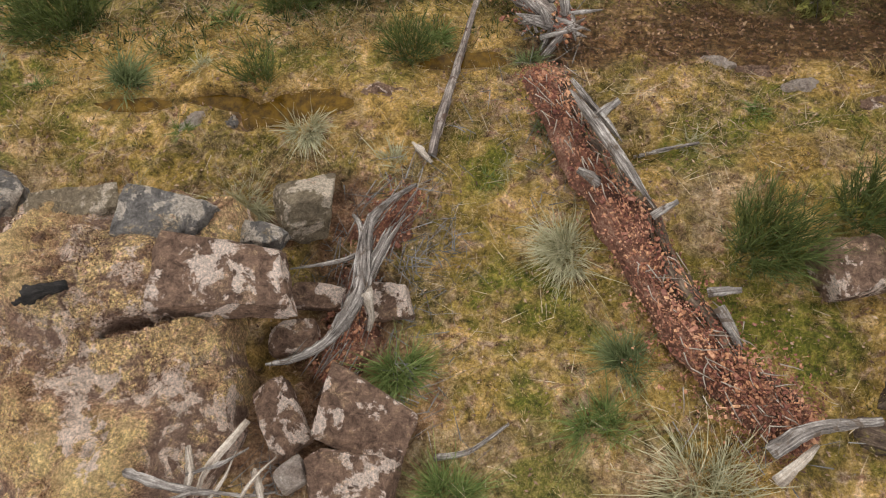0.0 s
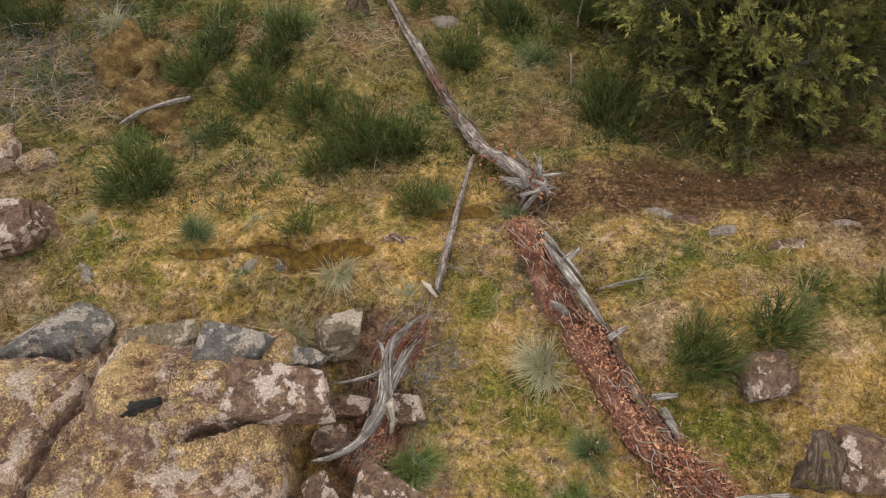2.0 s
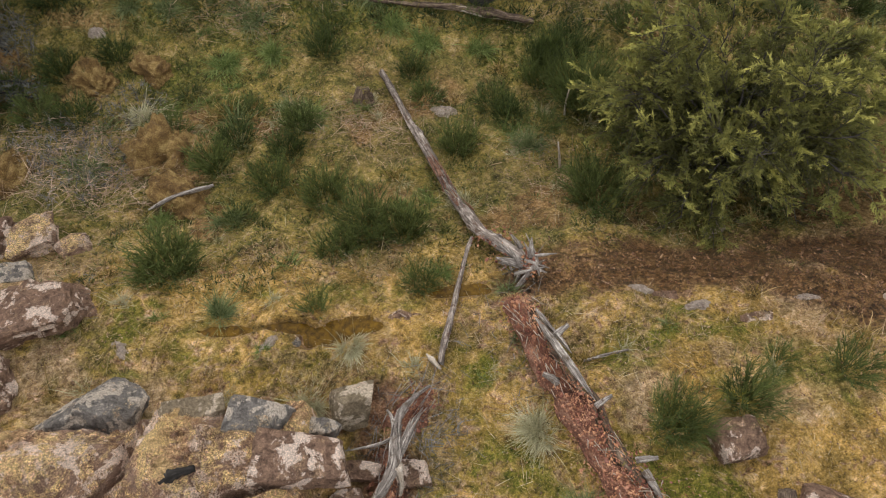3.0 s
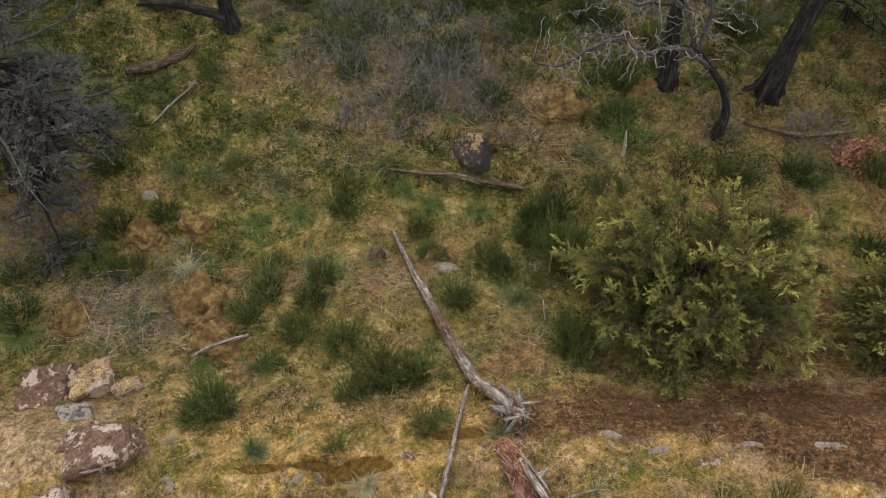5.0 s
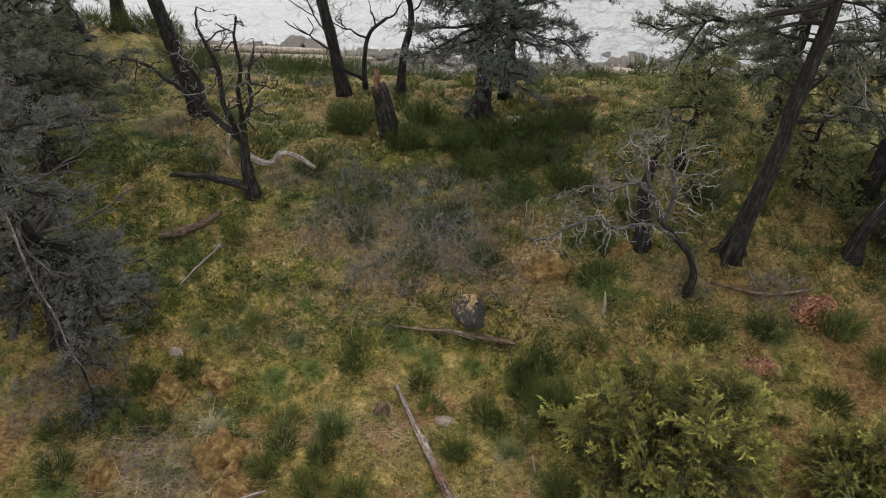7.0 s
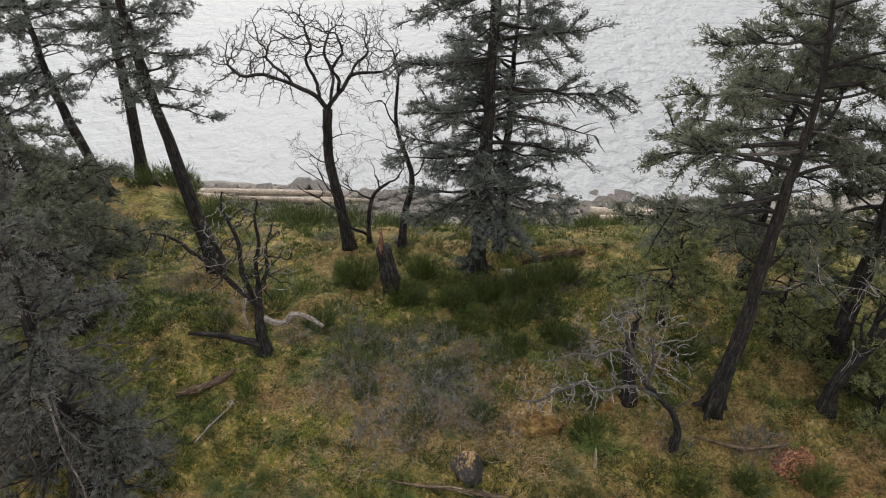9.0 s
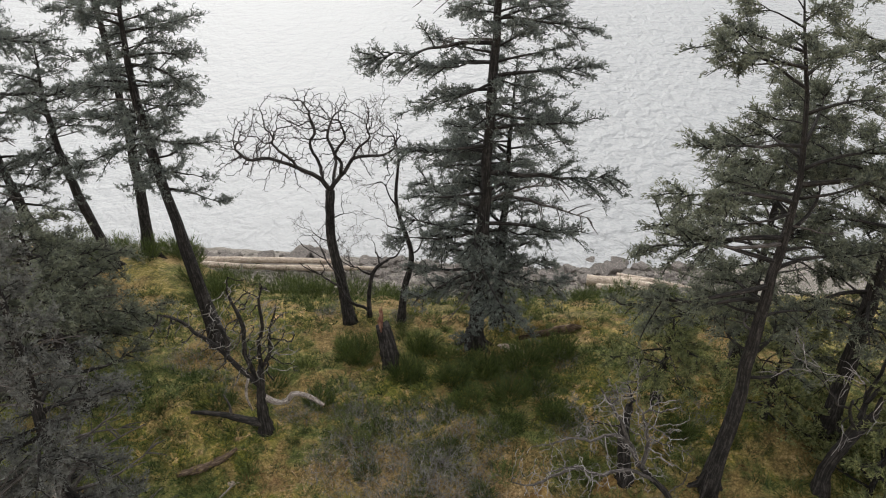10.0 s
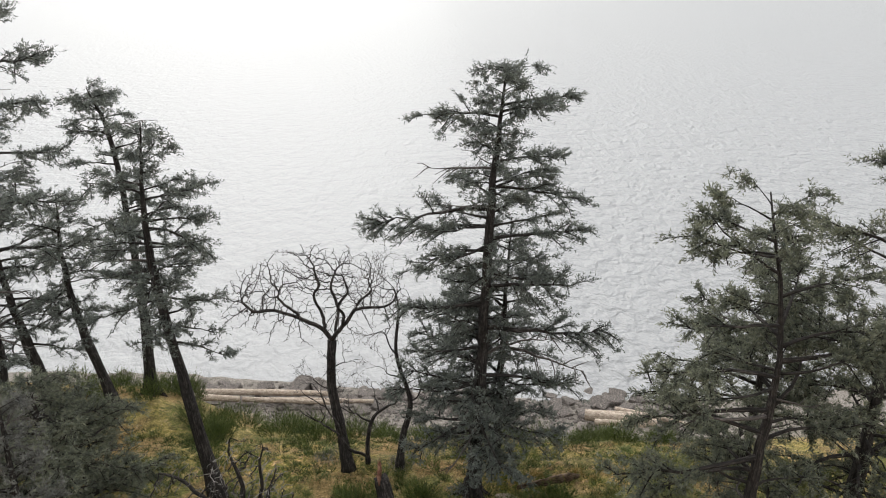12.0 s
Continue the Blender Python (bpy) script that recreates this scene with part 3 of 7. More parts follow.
def tube(path, radii, sides=8, rough=0.0, seed=0, flat=1.0):
    """A tapered limb along a path; rough: uneven thickness; flat below 1: an oval section."""
    path, radii = np.asarray(path, float), np.asarray(radii, float)
    ways = unit(np.gradient(path, axis=0))
    ref = np.array([0.0, 0, 1]) if abs(ways[0][2]) < 0.9 else np.array([1.0, 0, 0])
    a = unit(np.cross(ways, ref))
    b = unit(np.cross(ways, a))
    turn = np.linspace(0, 2 * np.pi, sides, endpoint=False)
    r = radii[:, None] * np.ones(sides)
    if rough:
        rng = np.random.default_rng(seed)
        ridge = rng.normal(0, rough, sides)
        r = r * (1 + ridge[None, :] + rng.normal(0, rough * 0.6, r.shape) + rough * bumps(np.arange(len(path))[:, None] * 0.31 + seed, np.arange(sides)[None, :] * 0.0, 1.0, seed % 97))
    v = path[:, None] + a[:, None] * (np.cos(turn)[None, :, None] * r[..., None]) + b[:, None] * (np.sin(turn)[None, :, None] * r[..., None] * flat)
    n = len(path)
    i, j = np.meshgrid(np.arange(n - 1), np.arange(sides), indexing="ij")
    k = (j + 1) % sides
    quads = np.stack([i * sides + j, i * sides + k, (i + 1) * sides + k, (i + 1) * sides + j], -1).reshape(-1, 4)
    v = np.concatenate([v.reshape(-1, 3), path[:1], path[-1:]])
    j = np.arange(sides)
    k = (j + 1) % sides
    caps = np.concatenate([np.stack([np.full(sides, n * sides), k, j], -1), np.stack([np.full(sides, n * sides + 1), (n - 1) * sides + j, (n - 1) * sides + k], -1)])
    run = np.concatenate([[0], np.cumsum(np.linalg.norm(np.diff(path, axis=0), axis=1))]) + seed * 0.37
    big = max(float(radii.max()), 0.02)
    fibre = np.stack([np.broadcast_to(np.cos(turn) * big, (n, sides)), np.broadcast_to(np.sin(turn) * big, (n, sides)), np.broadcast_to(run[:, None], (n, sides))], -1).reshape(-1, 3)
    fibre = np.concatenate([fibre, [[0, 0, run[0]], [0, 0, run[-1]]]])
    return v, [caps, quads], fibre


def curve(points, count):
    """A smooth line through a few points."""
    p = np.asarray(points, float)
    p = np.concatenate([[2 * p[0] - p[1]], p, [2 * p[-1] - p[-2]]])
    u = np.linspace(0, len(p) - 3 - 1e-6, count)
    i = u.astype(int)
    f = (u - i)[:, None]
    a, b, c, d = p[i], p[i + 1], p[i + 2], p[i + 3]
    return 0.5 * (2 * b + (c - a) * f + (2 * a - 5 * b + 4 * c - d) * f ** 2 + (3 * b - 3 * c + d - a) * f ** 3)


def blades(start, way, length, width, droop, segments, rng):
    """Thin curved blades: one strip for each start, way, length and width."""
    n = len(start)
    t = np.linspace(0, 1, segments + 1)
    length, width, droop = [np.broadcast_to(v, n)[:, None] for v in (length, width, droop)]
    mid = start[:, None] + way[:, None] * (length * t)[..., None]
    mid = mid + np.array([0, 0, -1.0]) * (droop * length * t ** 2)[..., None]
    side = unit(np.cross(way, rng.normal(size=(n, 3))))[:, None] * (0.5 * width * np.maximum(1 - t ** 1.6, 0.08))[..., None]
    v = np.stack([mid - side, mid + side], 2).reshape(-1, 3)
    base = (np.arange(n) * (segments + 1) * 2)[:, None] + np.arange(segments) * 2
    base = base.reshape(-1)
    tip = np.zeros((n, segments + 1, 2, 3))
    tip[..., 0] = t[None, :, None]
    return v, np.stack([base, base + 1, base + 3, base + 2], -1), tip.reshape(-1, 3)


def leaves(place, way, length, width, rng, tip=0.5):
    """Small pointed leaves, one four-sided face each."""
    side = unit(np.cross(way, rng.normal(size=way.shape))) * (np.broadcast_to(width, len(place)) * 0.5)[:, None]
    along = way * np.broadcast_to(length, len(place))[:, None]
    v = np.stack([place, place + along * 0.45 + side, place + along, place + along * 0.45 - side], 1).reshape(-1, 3)
    marks = np.zeros((len(place), 4, 3))
    marks[..., 0] = np.broadcast_to(tip, len(place))[:, None]
    return v, np.arange(len(v)).reshape(-1, 4), marks.reshape(-1, 3)


def needles(place, way, length, width, rng, tip=0.5):
    """Short pointed needle sprays, one three-sided face each."""
    side = unit(np.cross(way, rng.normal(size=way.shape))) * (np.broadcast_to(width, len(place)) * 0.5)[:, None]
    along = way * np.broadcast_to(length, len(place))[:, None]
    v = np.stack([place - side, place + side, place + along], 1).reshape(-1, 3)
    marks = np.zeros((len(place), 3, 3))
    marks[..., 0] = np.broadcast_to(tip, len(place))[:, None]
    return v, np.arange(len(v)).reshape(-1, 3), marks.reshape(-1, 3)


def ball(levels):
    bm = bmesh.new()
    bmesh.ops.create_icosphere(bm, subdivisions=levels, radius=1)
    v = np.array([p.co for p in bm.verts])
    f = np.array([[p.index for p in q.verts] for q in bm.faces])
    bm.free()
    return v, f


BALLS = {k: ball(k) for k in (1, 2, 3, 4, 5)}


def lumps(p, size, seed):
    """Noise in space, from three crossing sheets."""
    return (bumps(p[:, 0] + 7.3 * p[:, 2], p[:, 1], size, seed) + bumps(p[:, 1] + 5.1, p[:, 2] - p[:, 0] * 0.6, size, seed + 1) + bumps(p[:, 2] + 2.7, p[:, 0] + p[:, 1] * 0.6, size, seed + 2)) / 3


def stone(place, size, turn=0.0, seed=0, levels=4, cuts=9, block=0.0, tilt=(0, 0), coarse=0.045, fine=0.03):
    """An angular stone: a ball cut by planes and roughened. block: how much it is a squared slab."""
    rng = np.random.default_rng(seed)
    d, f = BALLS[levels]
    planes = unit(rng.normal(size=(cuts, 3)))
    off = rng.uniform(0.62, 0.95, cuts)
    if block:
        box = np.concatenate([np.eye(3), -np.eye(3)])
        box = unit(box + rng.normal(0, 0.13, box.shape))
        planes, off = np.concatenate([box, planes]), np.concatenate([rng.uniform(0.55, 0.66, 6), off * (0.9 + 0.35 * block)])
    r = np.min(np.where(d @ planes.T > 0.05, off / np.maximum(d @ planes.T, 0.05), 9), axis=1)
    p = d * np.minimum(r, 1.15)[:, None]
    s = np.array(size, float)
    q = p * s
    scale = float(s.mean())
    q = q + unit(d) * (coarse * scale * lumps(q + seed, 0.55 * scale, seed) + fine * scale * lumps(q + seed, 0.17 * scale, seed + 5) + 0.010 * lumps(q, 0.05, seed + 9) + 0.02 * lumps(q, 0.13, seed + 11) * min(1, scale * 3))[:, None]
    m = np.array((Matrix.Rotation(radians(turn), 3, "Z") @ Matrix.Rotation(radians(tilt[0]), 3, "X") @ Matrix.Rotation(radians(tilt[1]), 3, "Y")))
    return q @ m.T + np.array(place), f


def clear_of(x, y, spots):
    """Keeps what lies outside of all the round or oval spots (x, y, half sizes)."""
    keep = np.ones(len(x), bool)
    for cx, cy, rx, ry in spots:
        keep &= ((x - cx) / rx) ** 2 + ((y - cy) / ry) ** 2 > 1
    return keep


# ---- ground, sea and standing water ----


def steps(*spans):
    out = [np.arange(a, b, s) for a, b, s in spans]
    return np.concatenate(out + [[spans[-1][1]]])


gx = steps((-4000, -400, 900), (-400, -60, 34), (-60, -20, 2.5), (-20, -9, 0.35), (-9, -5, 0.1), (-5, -4, 0.06), (-4, 4.2, 0.033), (4.2, 5, 0.06), (5, 10, 0.12), (10, 22, 0.4), (22, 60, 2.5), (60, 400, 34), (400, 4000, 900))
gy = steps((-4000, -400, 900), (-400, -60, 34), (-60, -8, 2.6), (-8, -0.5, 0.25), (-0.5, 5, 0.032), (5, 7, 0.05), (7, 20, 0.11), (20, 36, 0.2), (36, 80, 4))
X, Y = np.meshgrid(gx, gy)
Z = ground_z(X, Y) + 0.05 * np.maximum(np.abs(X) - 60, 0) * smooth(10, -40, Y) * smooth(400, 60, np.abs(X)) + 2.0 * bumps(X, Y, 27, 8) * smooth(-10, -60, Y)
nx, ny = len(gx), len(gy)
i, j = np.meshgrid(np.arange(ny - 1), np.arange(nx - 1), indexing="ij")
quads = np.stack([i * nx + j, i * nx + j + 1, (i + 1) * nx + j + 1, (i + 1) * nx + j], -1).reshape(-1, 4)
ground = solid("ground", (np.stack([X, Y, Z], -1).reshape(-1, 3), quads), GROUND, "mossy sloping ground with dry grass, bare soil and wet mud", "ground", kind="structure")
for key, values in (("mud", np.maximum(patch(X, Y, MUD), patch(X, Y, PUDDLES, 0.3, 0.5))), ("soil", patch(X, Y, SOIL, 0.6, 0.5)), ("tan", tan_patch(X, Y) * (1 - 0.85 * patch(X, Y, GREEN, 0.7, 0.6))), ("green", patch(X, Y, GREEN, 0.7, 0.6)),
                    ("beach", smooth(2.3, 1.2, Z + 0.3 * bumps(X, Y, 1.1, 31)) * smooth(20, 24, Y)), ("far", smooth(8.5, 11.5, Y + 1.5 * bumps(X, Y, 1.4, 21)) * (1 - 0.25 * smooth(15, 17, Y))), ("hollow", smooth(3.9, 5.0, Y + 0.6 * bumps(X, Y, 0.9, 22)) * smooth(11, 8.5, Y))):
    a = ground.data.attributes.new(key, "FLOAT", "POINT")
    a.data.foreach_set("value", values.astype(np.float32).ravel())

sx, sy = steps((-4000, -300, 400), (-300, -60, 20), (-60, 60, 3), (60, 300, 20), (300, 4000, 400)), steps((24, 120, 3), (120, 400, 20), (400, 4400, 400))
SX, SY = np.meshgrid(sx, sy)
i, j = np.meshgrid(np.arange(len(sy) - 1), np.arange(len(sx) - 1), indexing="ij")
quads = np.stack([i * len(sx) + j, i * len(sx) + j + 1, (i + 1) * len(sx) + j + 1, (i + 1) * len(sx) + j], -1).reshape(-1, 4)
solid("water", (np.stack([SX, SY, 0 * SX], -1).reshape(-1, 3), quads), SEA, "grey rippled sea water under a bright overcast sky", "sea", kind="structure")


def puddle(cx, cy, rx, ry, turn, sink):
    a = np.linspace(0, 2 * np.pi, 40, endpoint=False)
    c, s = math.cos(radians(turn)), math.sin(radians(turn))
    r = 1.15 + 0.2 * bumps(3 * np.cos(a) + cx, 3 * np.sin(a), 1.0, 41)
    u, v = rx * r * np.cos(a), ry * r * np.sin(a)
    x, y = cx + u * c - v * s, cy + u * s + v * c
    z = float(land(cx, cy)) + sink
    verts = np.concatenate([np.stack([x, y, np.full(40, z)], -1), [[cx, cy, z]]])
    k = np.arange(40)
    solid("puddle", (verts, np.stack([k, (k + 1) % 40, np.full(40, 40)], -1)), PUDDLE, "shallow brown puddle of rain water in the moss", "puddle", kind="structure")


for spot in PUDDLES:
    puddle(*spot, -0.035)


def outcrop_moss(x, y):
    """How far the moss cushions of the outcrop swell, large and small ones."""
    cushion = smooth(-0.3, 0.5, bumps(x, y, 0.6, 89))
    large, small = pads(x + 0.04 * bumps(x, y, 0.1, 95), y, 0.2, 90), pads(x, y + 0.02 * bumps(x, y, 0.06, 96), 0.09, 97)
    return cushion * np.maximum(large, 0.6 * small), cushion * (0.13 * large + 0.065 * small + 0.02 * bumps(x, y, 0.13, 86) + 0.012 * bumps(x, y, 0.05, 87))


def outcrop_z(x, y):
    """The height of the bedrock hump: a rough mossy top with broken edges where it falls to the ground; and how far inside its rim."""
    rag = 0.10 * bumps(x, y, 0.5, 81) + 0.05 * bumps(x, y, 0.17, 82) + 0.02 * bumps(x, y, 0.06, 83)
    east = (-1.14 - 0.3 * smooth(0.8, 0.2, y) - 0.08 * smooth(1.0, 1.3, y)) - x + rag
    north = (2.22 + 0.10 * (x + 2.0)) - y + rag * 1.2
    west = x + 4.3 + rag * 2
    inside = np.minimum(np.minimum(east, north), west)
    edge = smooth(-0.03, 0.06, inside) * 0.72 + smooth(0.0, 0.5, inside) * 0.28
    step = 0.05 * np.floor(2.2 * bumps(x, y, 0.9, 88) + 0.4)
    top = 6.95 + 0.03 * (y - 1) + 0.045 * (x + 2) + 0.06 * bumps(x, y, 0.8, 84) + 0.045 * bumps(x, y, 0.3, 85) + step * 0.6 + outcrop_moss(x, y)[1]
    crack = np.minimum(np.abs((x + 2.9) * 0.95 - (y - 1.4) * 0.22 + rag * 0.9), np.abs((y - 1.38) * 1.0 - (x + 1.9) * 0.15 + rag * 1.2) + smooth(-1.9, -2.3, x) * 0.5)
    top = top - 0.24 * smooth(0.07, 0.015, crack)
    low = ground_z(x, y) - 0.12
    return low + (top - low) * edge, inside


def outcrop():
    x, y = np.meshgrid(np.arange(-4.6, -0.9, 0.022), np.arange(-1.2, 2.7, 0.022))
    z = outcrop_z(x, y)[0]
    nx, ny = x.shape[1], x.shape[0]
    i, j = np.meshgrid(np.arange(ny - 1), np.arange(nx - 1), indexing="ij")
    return np.stack([x, y, z], -1).reshape(-1, 3), np.stack([i * nx + j, i * nx + j + 1, (i + 1) * nx + j + 1, (i + 1) * nx + j], -1).reshape(-1, 4)

# ---- trees ----


def conifer(name, label, base, top, radius, crown, count, density, seed, leaf=None, bark=None, sag=0.25, via=(), bare=0.12, size=0.082, flare=1.5, group="", inner=0.2, shed=False, named=()):
    """A conifer with an irregular crown. crown: limb length in metres at a few heights (0 at the foot, 1 at the tip); via: points that the trunk bends through;
    named: single limbs of their own (height, compass degrees from +x, length, lift, where its needles begin)."""
    rng = np.random.default_rng(seed)
    base, top = np.array(base, float), np.array(top, float)
    tall = float(np.linalg.norm(top - base))
    f = np.linspace(0, 1, 22)
    trunk = curve([tuple(base), *via, tuple(top)], 22) + rng.normal(0, 0.02, (22, 3)) * (f * (1 - f) * 4)[:, None]
    trunk[0, 2] -= 0.25
    radii = radius * (1 - 0.93 * f) * (1 + (flare - 1) * np.exp(-f * tall / 0.35))
    tree = thing(name, base, label, "tree", group)
    part("trunk", tube(trunk, radii, 14, 0.09, seed), bark or BARK, tree, "dark ridged bark")
    if radius > 0.18:
        for q in range(6):
            az = q * 1.05 + rng.uniform(-0.35, 0.35)
            far = radius * rng.uniform(1.7, 2.9)
            way = np.array([math.cos(az), math.sin(az)])
            foot = base[:2] + way * far
            toe = np.array([foot[0], foot[1], float(ground_z(*foot)) - 0.06])
            knee = np.array([*(base[:2] + way * radius * 1.05), base[2] + 0.16])
            hip = np.array([*(trunk[1, :2] * 0.35 + base[:2] * 0.65 + way * radius * 0.55), base[2] + 0.62])
            part("root", tube(curve([tuple(hip), tuple(knee), tuple(toe)], 9), np.interp(np.linspace(0, 1, 9), [0, 0.5, 1], [radius * 0.42, radius * 0.42, radius * 0.2]), 8, 0.16, seed + q), bark or BARK, tree)
    hs, ls = zip(*crown)
    limbs, dead, starts, ways, lengths = [], [], [], [], []
    up = np.array([0, 0, 1.0])
    plan = [(u, radians(az), reach, lift, leafy, leafy > 1) for u, az, reach, lift, leafy in named]
    for k in range(count):
        u = hs[0] + (0.985 - hs[0]) * ((k + rng.uniform(0, 1)) / count) ** 0.9
        reach = float(np.interp(u, hs, ls)) * rng.choice([0.4, 0.65, 0.85, 1.0, 1.2], p=[0.22, 0.25, 0.23, 0.2, 0.1])
        az = k * 2.39996 + rng.normal(0, 0.7)
        lift = np.interp(u, [0, 0.5, 1], [-0.10, 0.14, 0.6]) + rng.normal(0, 0.2)
        if reach < 0.15 or (shed and math.sin(az) < -0.2 and u < 0.9):
            continue
        plan.append((u, az, reach, lift, inner, rng.uniform() < bare))
    for u, az, reach, lift, leafy, bald in plan:
        at = np.array([np.interp(u, f, trunk[:, c]) for c in range(3)])
        out = np.array([math.cos(az), math.sin(az), 0])
        cross = np.array([-math.sin(az), math.cos(az), 0])
        t = np.linspace(0, 1, 8)
        wig = rng.normal(0, 0.09, 2)
        line = at + out * (reach * t)[:, None] + cross * (reach * (wig[0] * np.sin(t * 4) + wig[1] * t * t))[:, None]
        line[:, 2] += reach * (lift * t - sag * t ** 2 + 0.5 * sag * t ** 4) + rng.normal(0, 0.02, 8) * t * reach
        r0 = max(0.012, 0.02 * reach + 0.1 * radius * (1 - u))
        wood_of = dead if bald else limbs
        wood_of.append(tube(line, r0 * (1 - 0.85 * t), 5))
        for q in range(int(3 + reach * (2.5 if bald else 4.2))):
            s0 = rng.uniform(min(leafy, 0.4), 0.98) if bald else 1 - (1 - leafy) * rng.uniform(0, 1) ** 1.25
            p0 = np.array([np.interp(s0, t, line[:, c]) for c in range(3)])
            way = unit(out * rng.uniform(0.3, 1.0) + cross * rng.choice([-1, 1]) * rng.uniform(0.2, 1.0) + up * rng.normal(0.05, 0.3))
            long = reach * rng.uniform(0.16, 0.40) * (1.2 - 0.7 * s0) + 0.16
            v = np.linspace(0, 1, 4)
            small = p0 + way * (long * v)[:, None] - up * (0.22 * long * v ** 2)[:, None] + rng.normal(0, 0.02, (4, 3)) * v[:, None]
            wood_of.append(tube(small, 0.35 * r0 * (1 - 0.7 * v) + 0.003, 3))
            if bald:
                continue
            n = max(3, int(long * density * rng.uniform(0.55, 1.25)))
            w = rng.uniform(0.05, 1.0, n)
            starts.append(np.stack([np.interp(w, v, small[:, c]) for c in range(3)], -1))
            ways.append(unit(way + rng.normal(0, 0.7, (n, 3)) * np.array([1, 1, 0.75]) + up * 0.1))
            lengths.append(rng.uniform(0.08, 0.30, n))
    starts, ways, lengths = np.concatenate(starts), np.concatenate(ways), np.concatenate(lengths)
    k = 13
    s = rng.uniform(0.0, 1.1, (len(starts), k))
    p = starts[:, None] + ways[:, None] * (lengths[:, None] * s)[..., None] + rng.normal(0, 0.022, (len(starts), k, 3))
    w = unit(ways[:, None] + rng.normal(0, 0.65, (len(starts), k, 3)))
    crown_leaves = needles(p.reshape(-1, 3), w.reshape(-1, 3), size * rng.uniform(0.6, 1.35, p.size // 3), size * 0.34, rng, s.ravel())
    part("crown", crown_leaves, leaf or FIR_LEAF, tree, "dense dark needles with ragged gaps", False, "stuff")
    part("limb_frame", join(limbs), BARK, tree, kind="stuff")
    if dead:
        part("dead_limb_frame", join(dead), DEAD_BARK, tree, "bare grey dead limbs", kind="stuff")
    return tree


def colonise(rng, boughs, aims, step, reach, kill, rounds, wander=0.25):
    """Twigs that grow from the given boughs towards points in the crown's space until it is filled; for each bough its nodes and their parents."""
    nodes, parent, owner = [], [], []
    for b, line in enumerate(boughs):
        for k, p in enumerate(line):
            parent.append(len(nodes) - 1 if k else -1)
            nodes.append(np.array(p, float))
            owner.append(b)
    aims = np.asarray(aims, float)
    for _ in range(rounds):
        if not len(aims):
            break
        here = np.array(nodes)
        gap = np.linalg.norm(aims[:, None] - here[None], axis=2)
        near = gap.argmin(1)
        least = gap[np.arange(len(aims)), near]
        live = least < reach
        pull = np.zeros(here.shape)
        np.add.at(pull, near[live], unit(aims[live] - here[near[live]]))
        grown = []
        for k in np.nonzero(np.linalg.norm(pull, axis=1) > 0.05)[0]:
            way = unit(unit(pull[k]) + rng.normal(0, wander, 3))
            grown.append((here[k] + way * step, int(k), owner[k]))
        for p, k, b in grown:
            nodes.append(p)
            parent.append(k)
            owner.append(b)
        fresh = np.array([g[0] for g in grown]) if grown else np.zeros((0, 3))
        if len(fresh):
            aims = aims[np.linalg.norm(aims[:, None] - fresh[None], axis=2).min(1) > kill]
    return np.array(nodes), np.array(parent), np.array(owner)


def branching(nodes, parent, owner, count, least, power, floor=None):
    """Tubes for each bough: a twig is least thick, and every limb as thick as the twigs that it bears. Thick ones and thin ones apart."""
    total = len(nodes)
    load = np.zeros(total)
    kids = [[] for _ in range(total)]
    for k in range(total - 1, -1, -1):
        if not kids[k]:
            load[k] = least ** power
        if parent[k] >= 0:
            load[parent[k]] += load[k]
            kids[parent[k]].append(k)
    width = load ** (1 / power)
    if floor is not None:
        width[:len(floor)] = np.maximum(width[:len(floor)], floor)
    out = [([], []) for _ in range(count)]
    heads = [k for k in range(total) if parent[k] < 0]
    while heads:
        k = heads.pop()
        path = [parent[k], k] if parent[k] >= 0 else [k]
        while kids[k]:
            first = max(kids[k], key=lambda c: width[c])
            heads += [c for c in kids[k] if c != first]
            k = first
            path.append(k)
        if len(path) < 2:
            continue
        r = width[path].copy()
        r[0] = min(r[0], 1.15 * r[1])
        r[-1] *= 0.5
        thick = r.max() > min(2.6 * least, 0.018)
        out[owner[path[-1]]][0 if thick else 1].append(tube(nodes[path], r, 7 if r.max() > 0.04 else 4 if thick else 3, 0.05 if thick else 0.0, int(path[-1])))
    return out


def dome(rng, centre, radii, count, low=-0.15, hollow=0.55):
    """Points in the outer part of a dome."""
    p = rng.normal(size=(count * 4, 3))
    p = unit(p) * rng.uniform(hollow ** 3, 1, count * 4)[:, None] ** (1 / 3)
    p = p[p[:, 2] > low][:count]
    return p * np.array(radii) + np.array(centre)


def crowned(tree, boughs, radii, aims, rng, step, reach, kill, rounds, least, bark, twig_mat, label, twig_label, wander=0.25, power=2.2):
    """Gives a tree its boughs along given points, with twigs that fill the space of the crown."""
    lines = [curve(b, 16) + rng.normal(0, 0.012, (16, 3)) for b in boughs]
    nodes, parent, owner = colonise(rng, lines, aims, step, reach, kill, rounds, wander)
    floor = np.concatenate([np.linspace(r, r * 0.3, 16) for r in radii])
    for thick, thin in branching(nodes, parent, owner, len(lines), least, power, floor):
        bough = part("bough", join(thick), bark, tree, label)
        if thin:
            part("twig_spray", join(thin), twig_mat, bough, twig_label, kind="stuff")


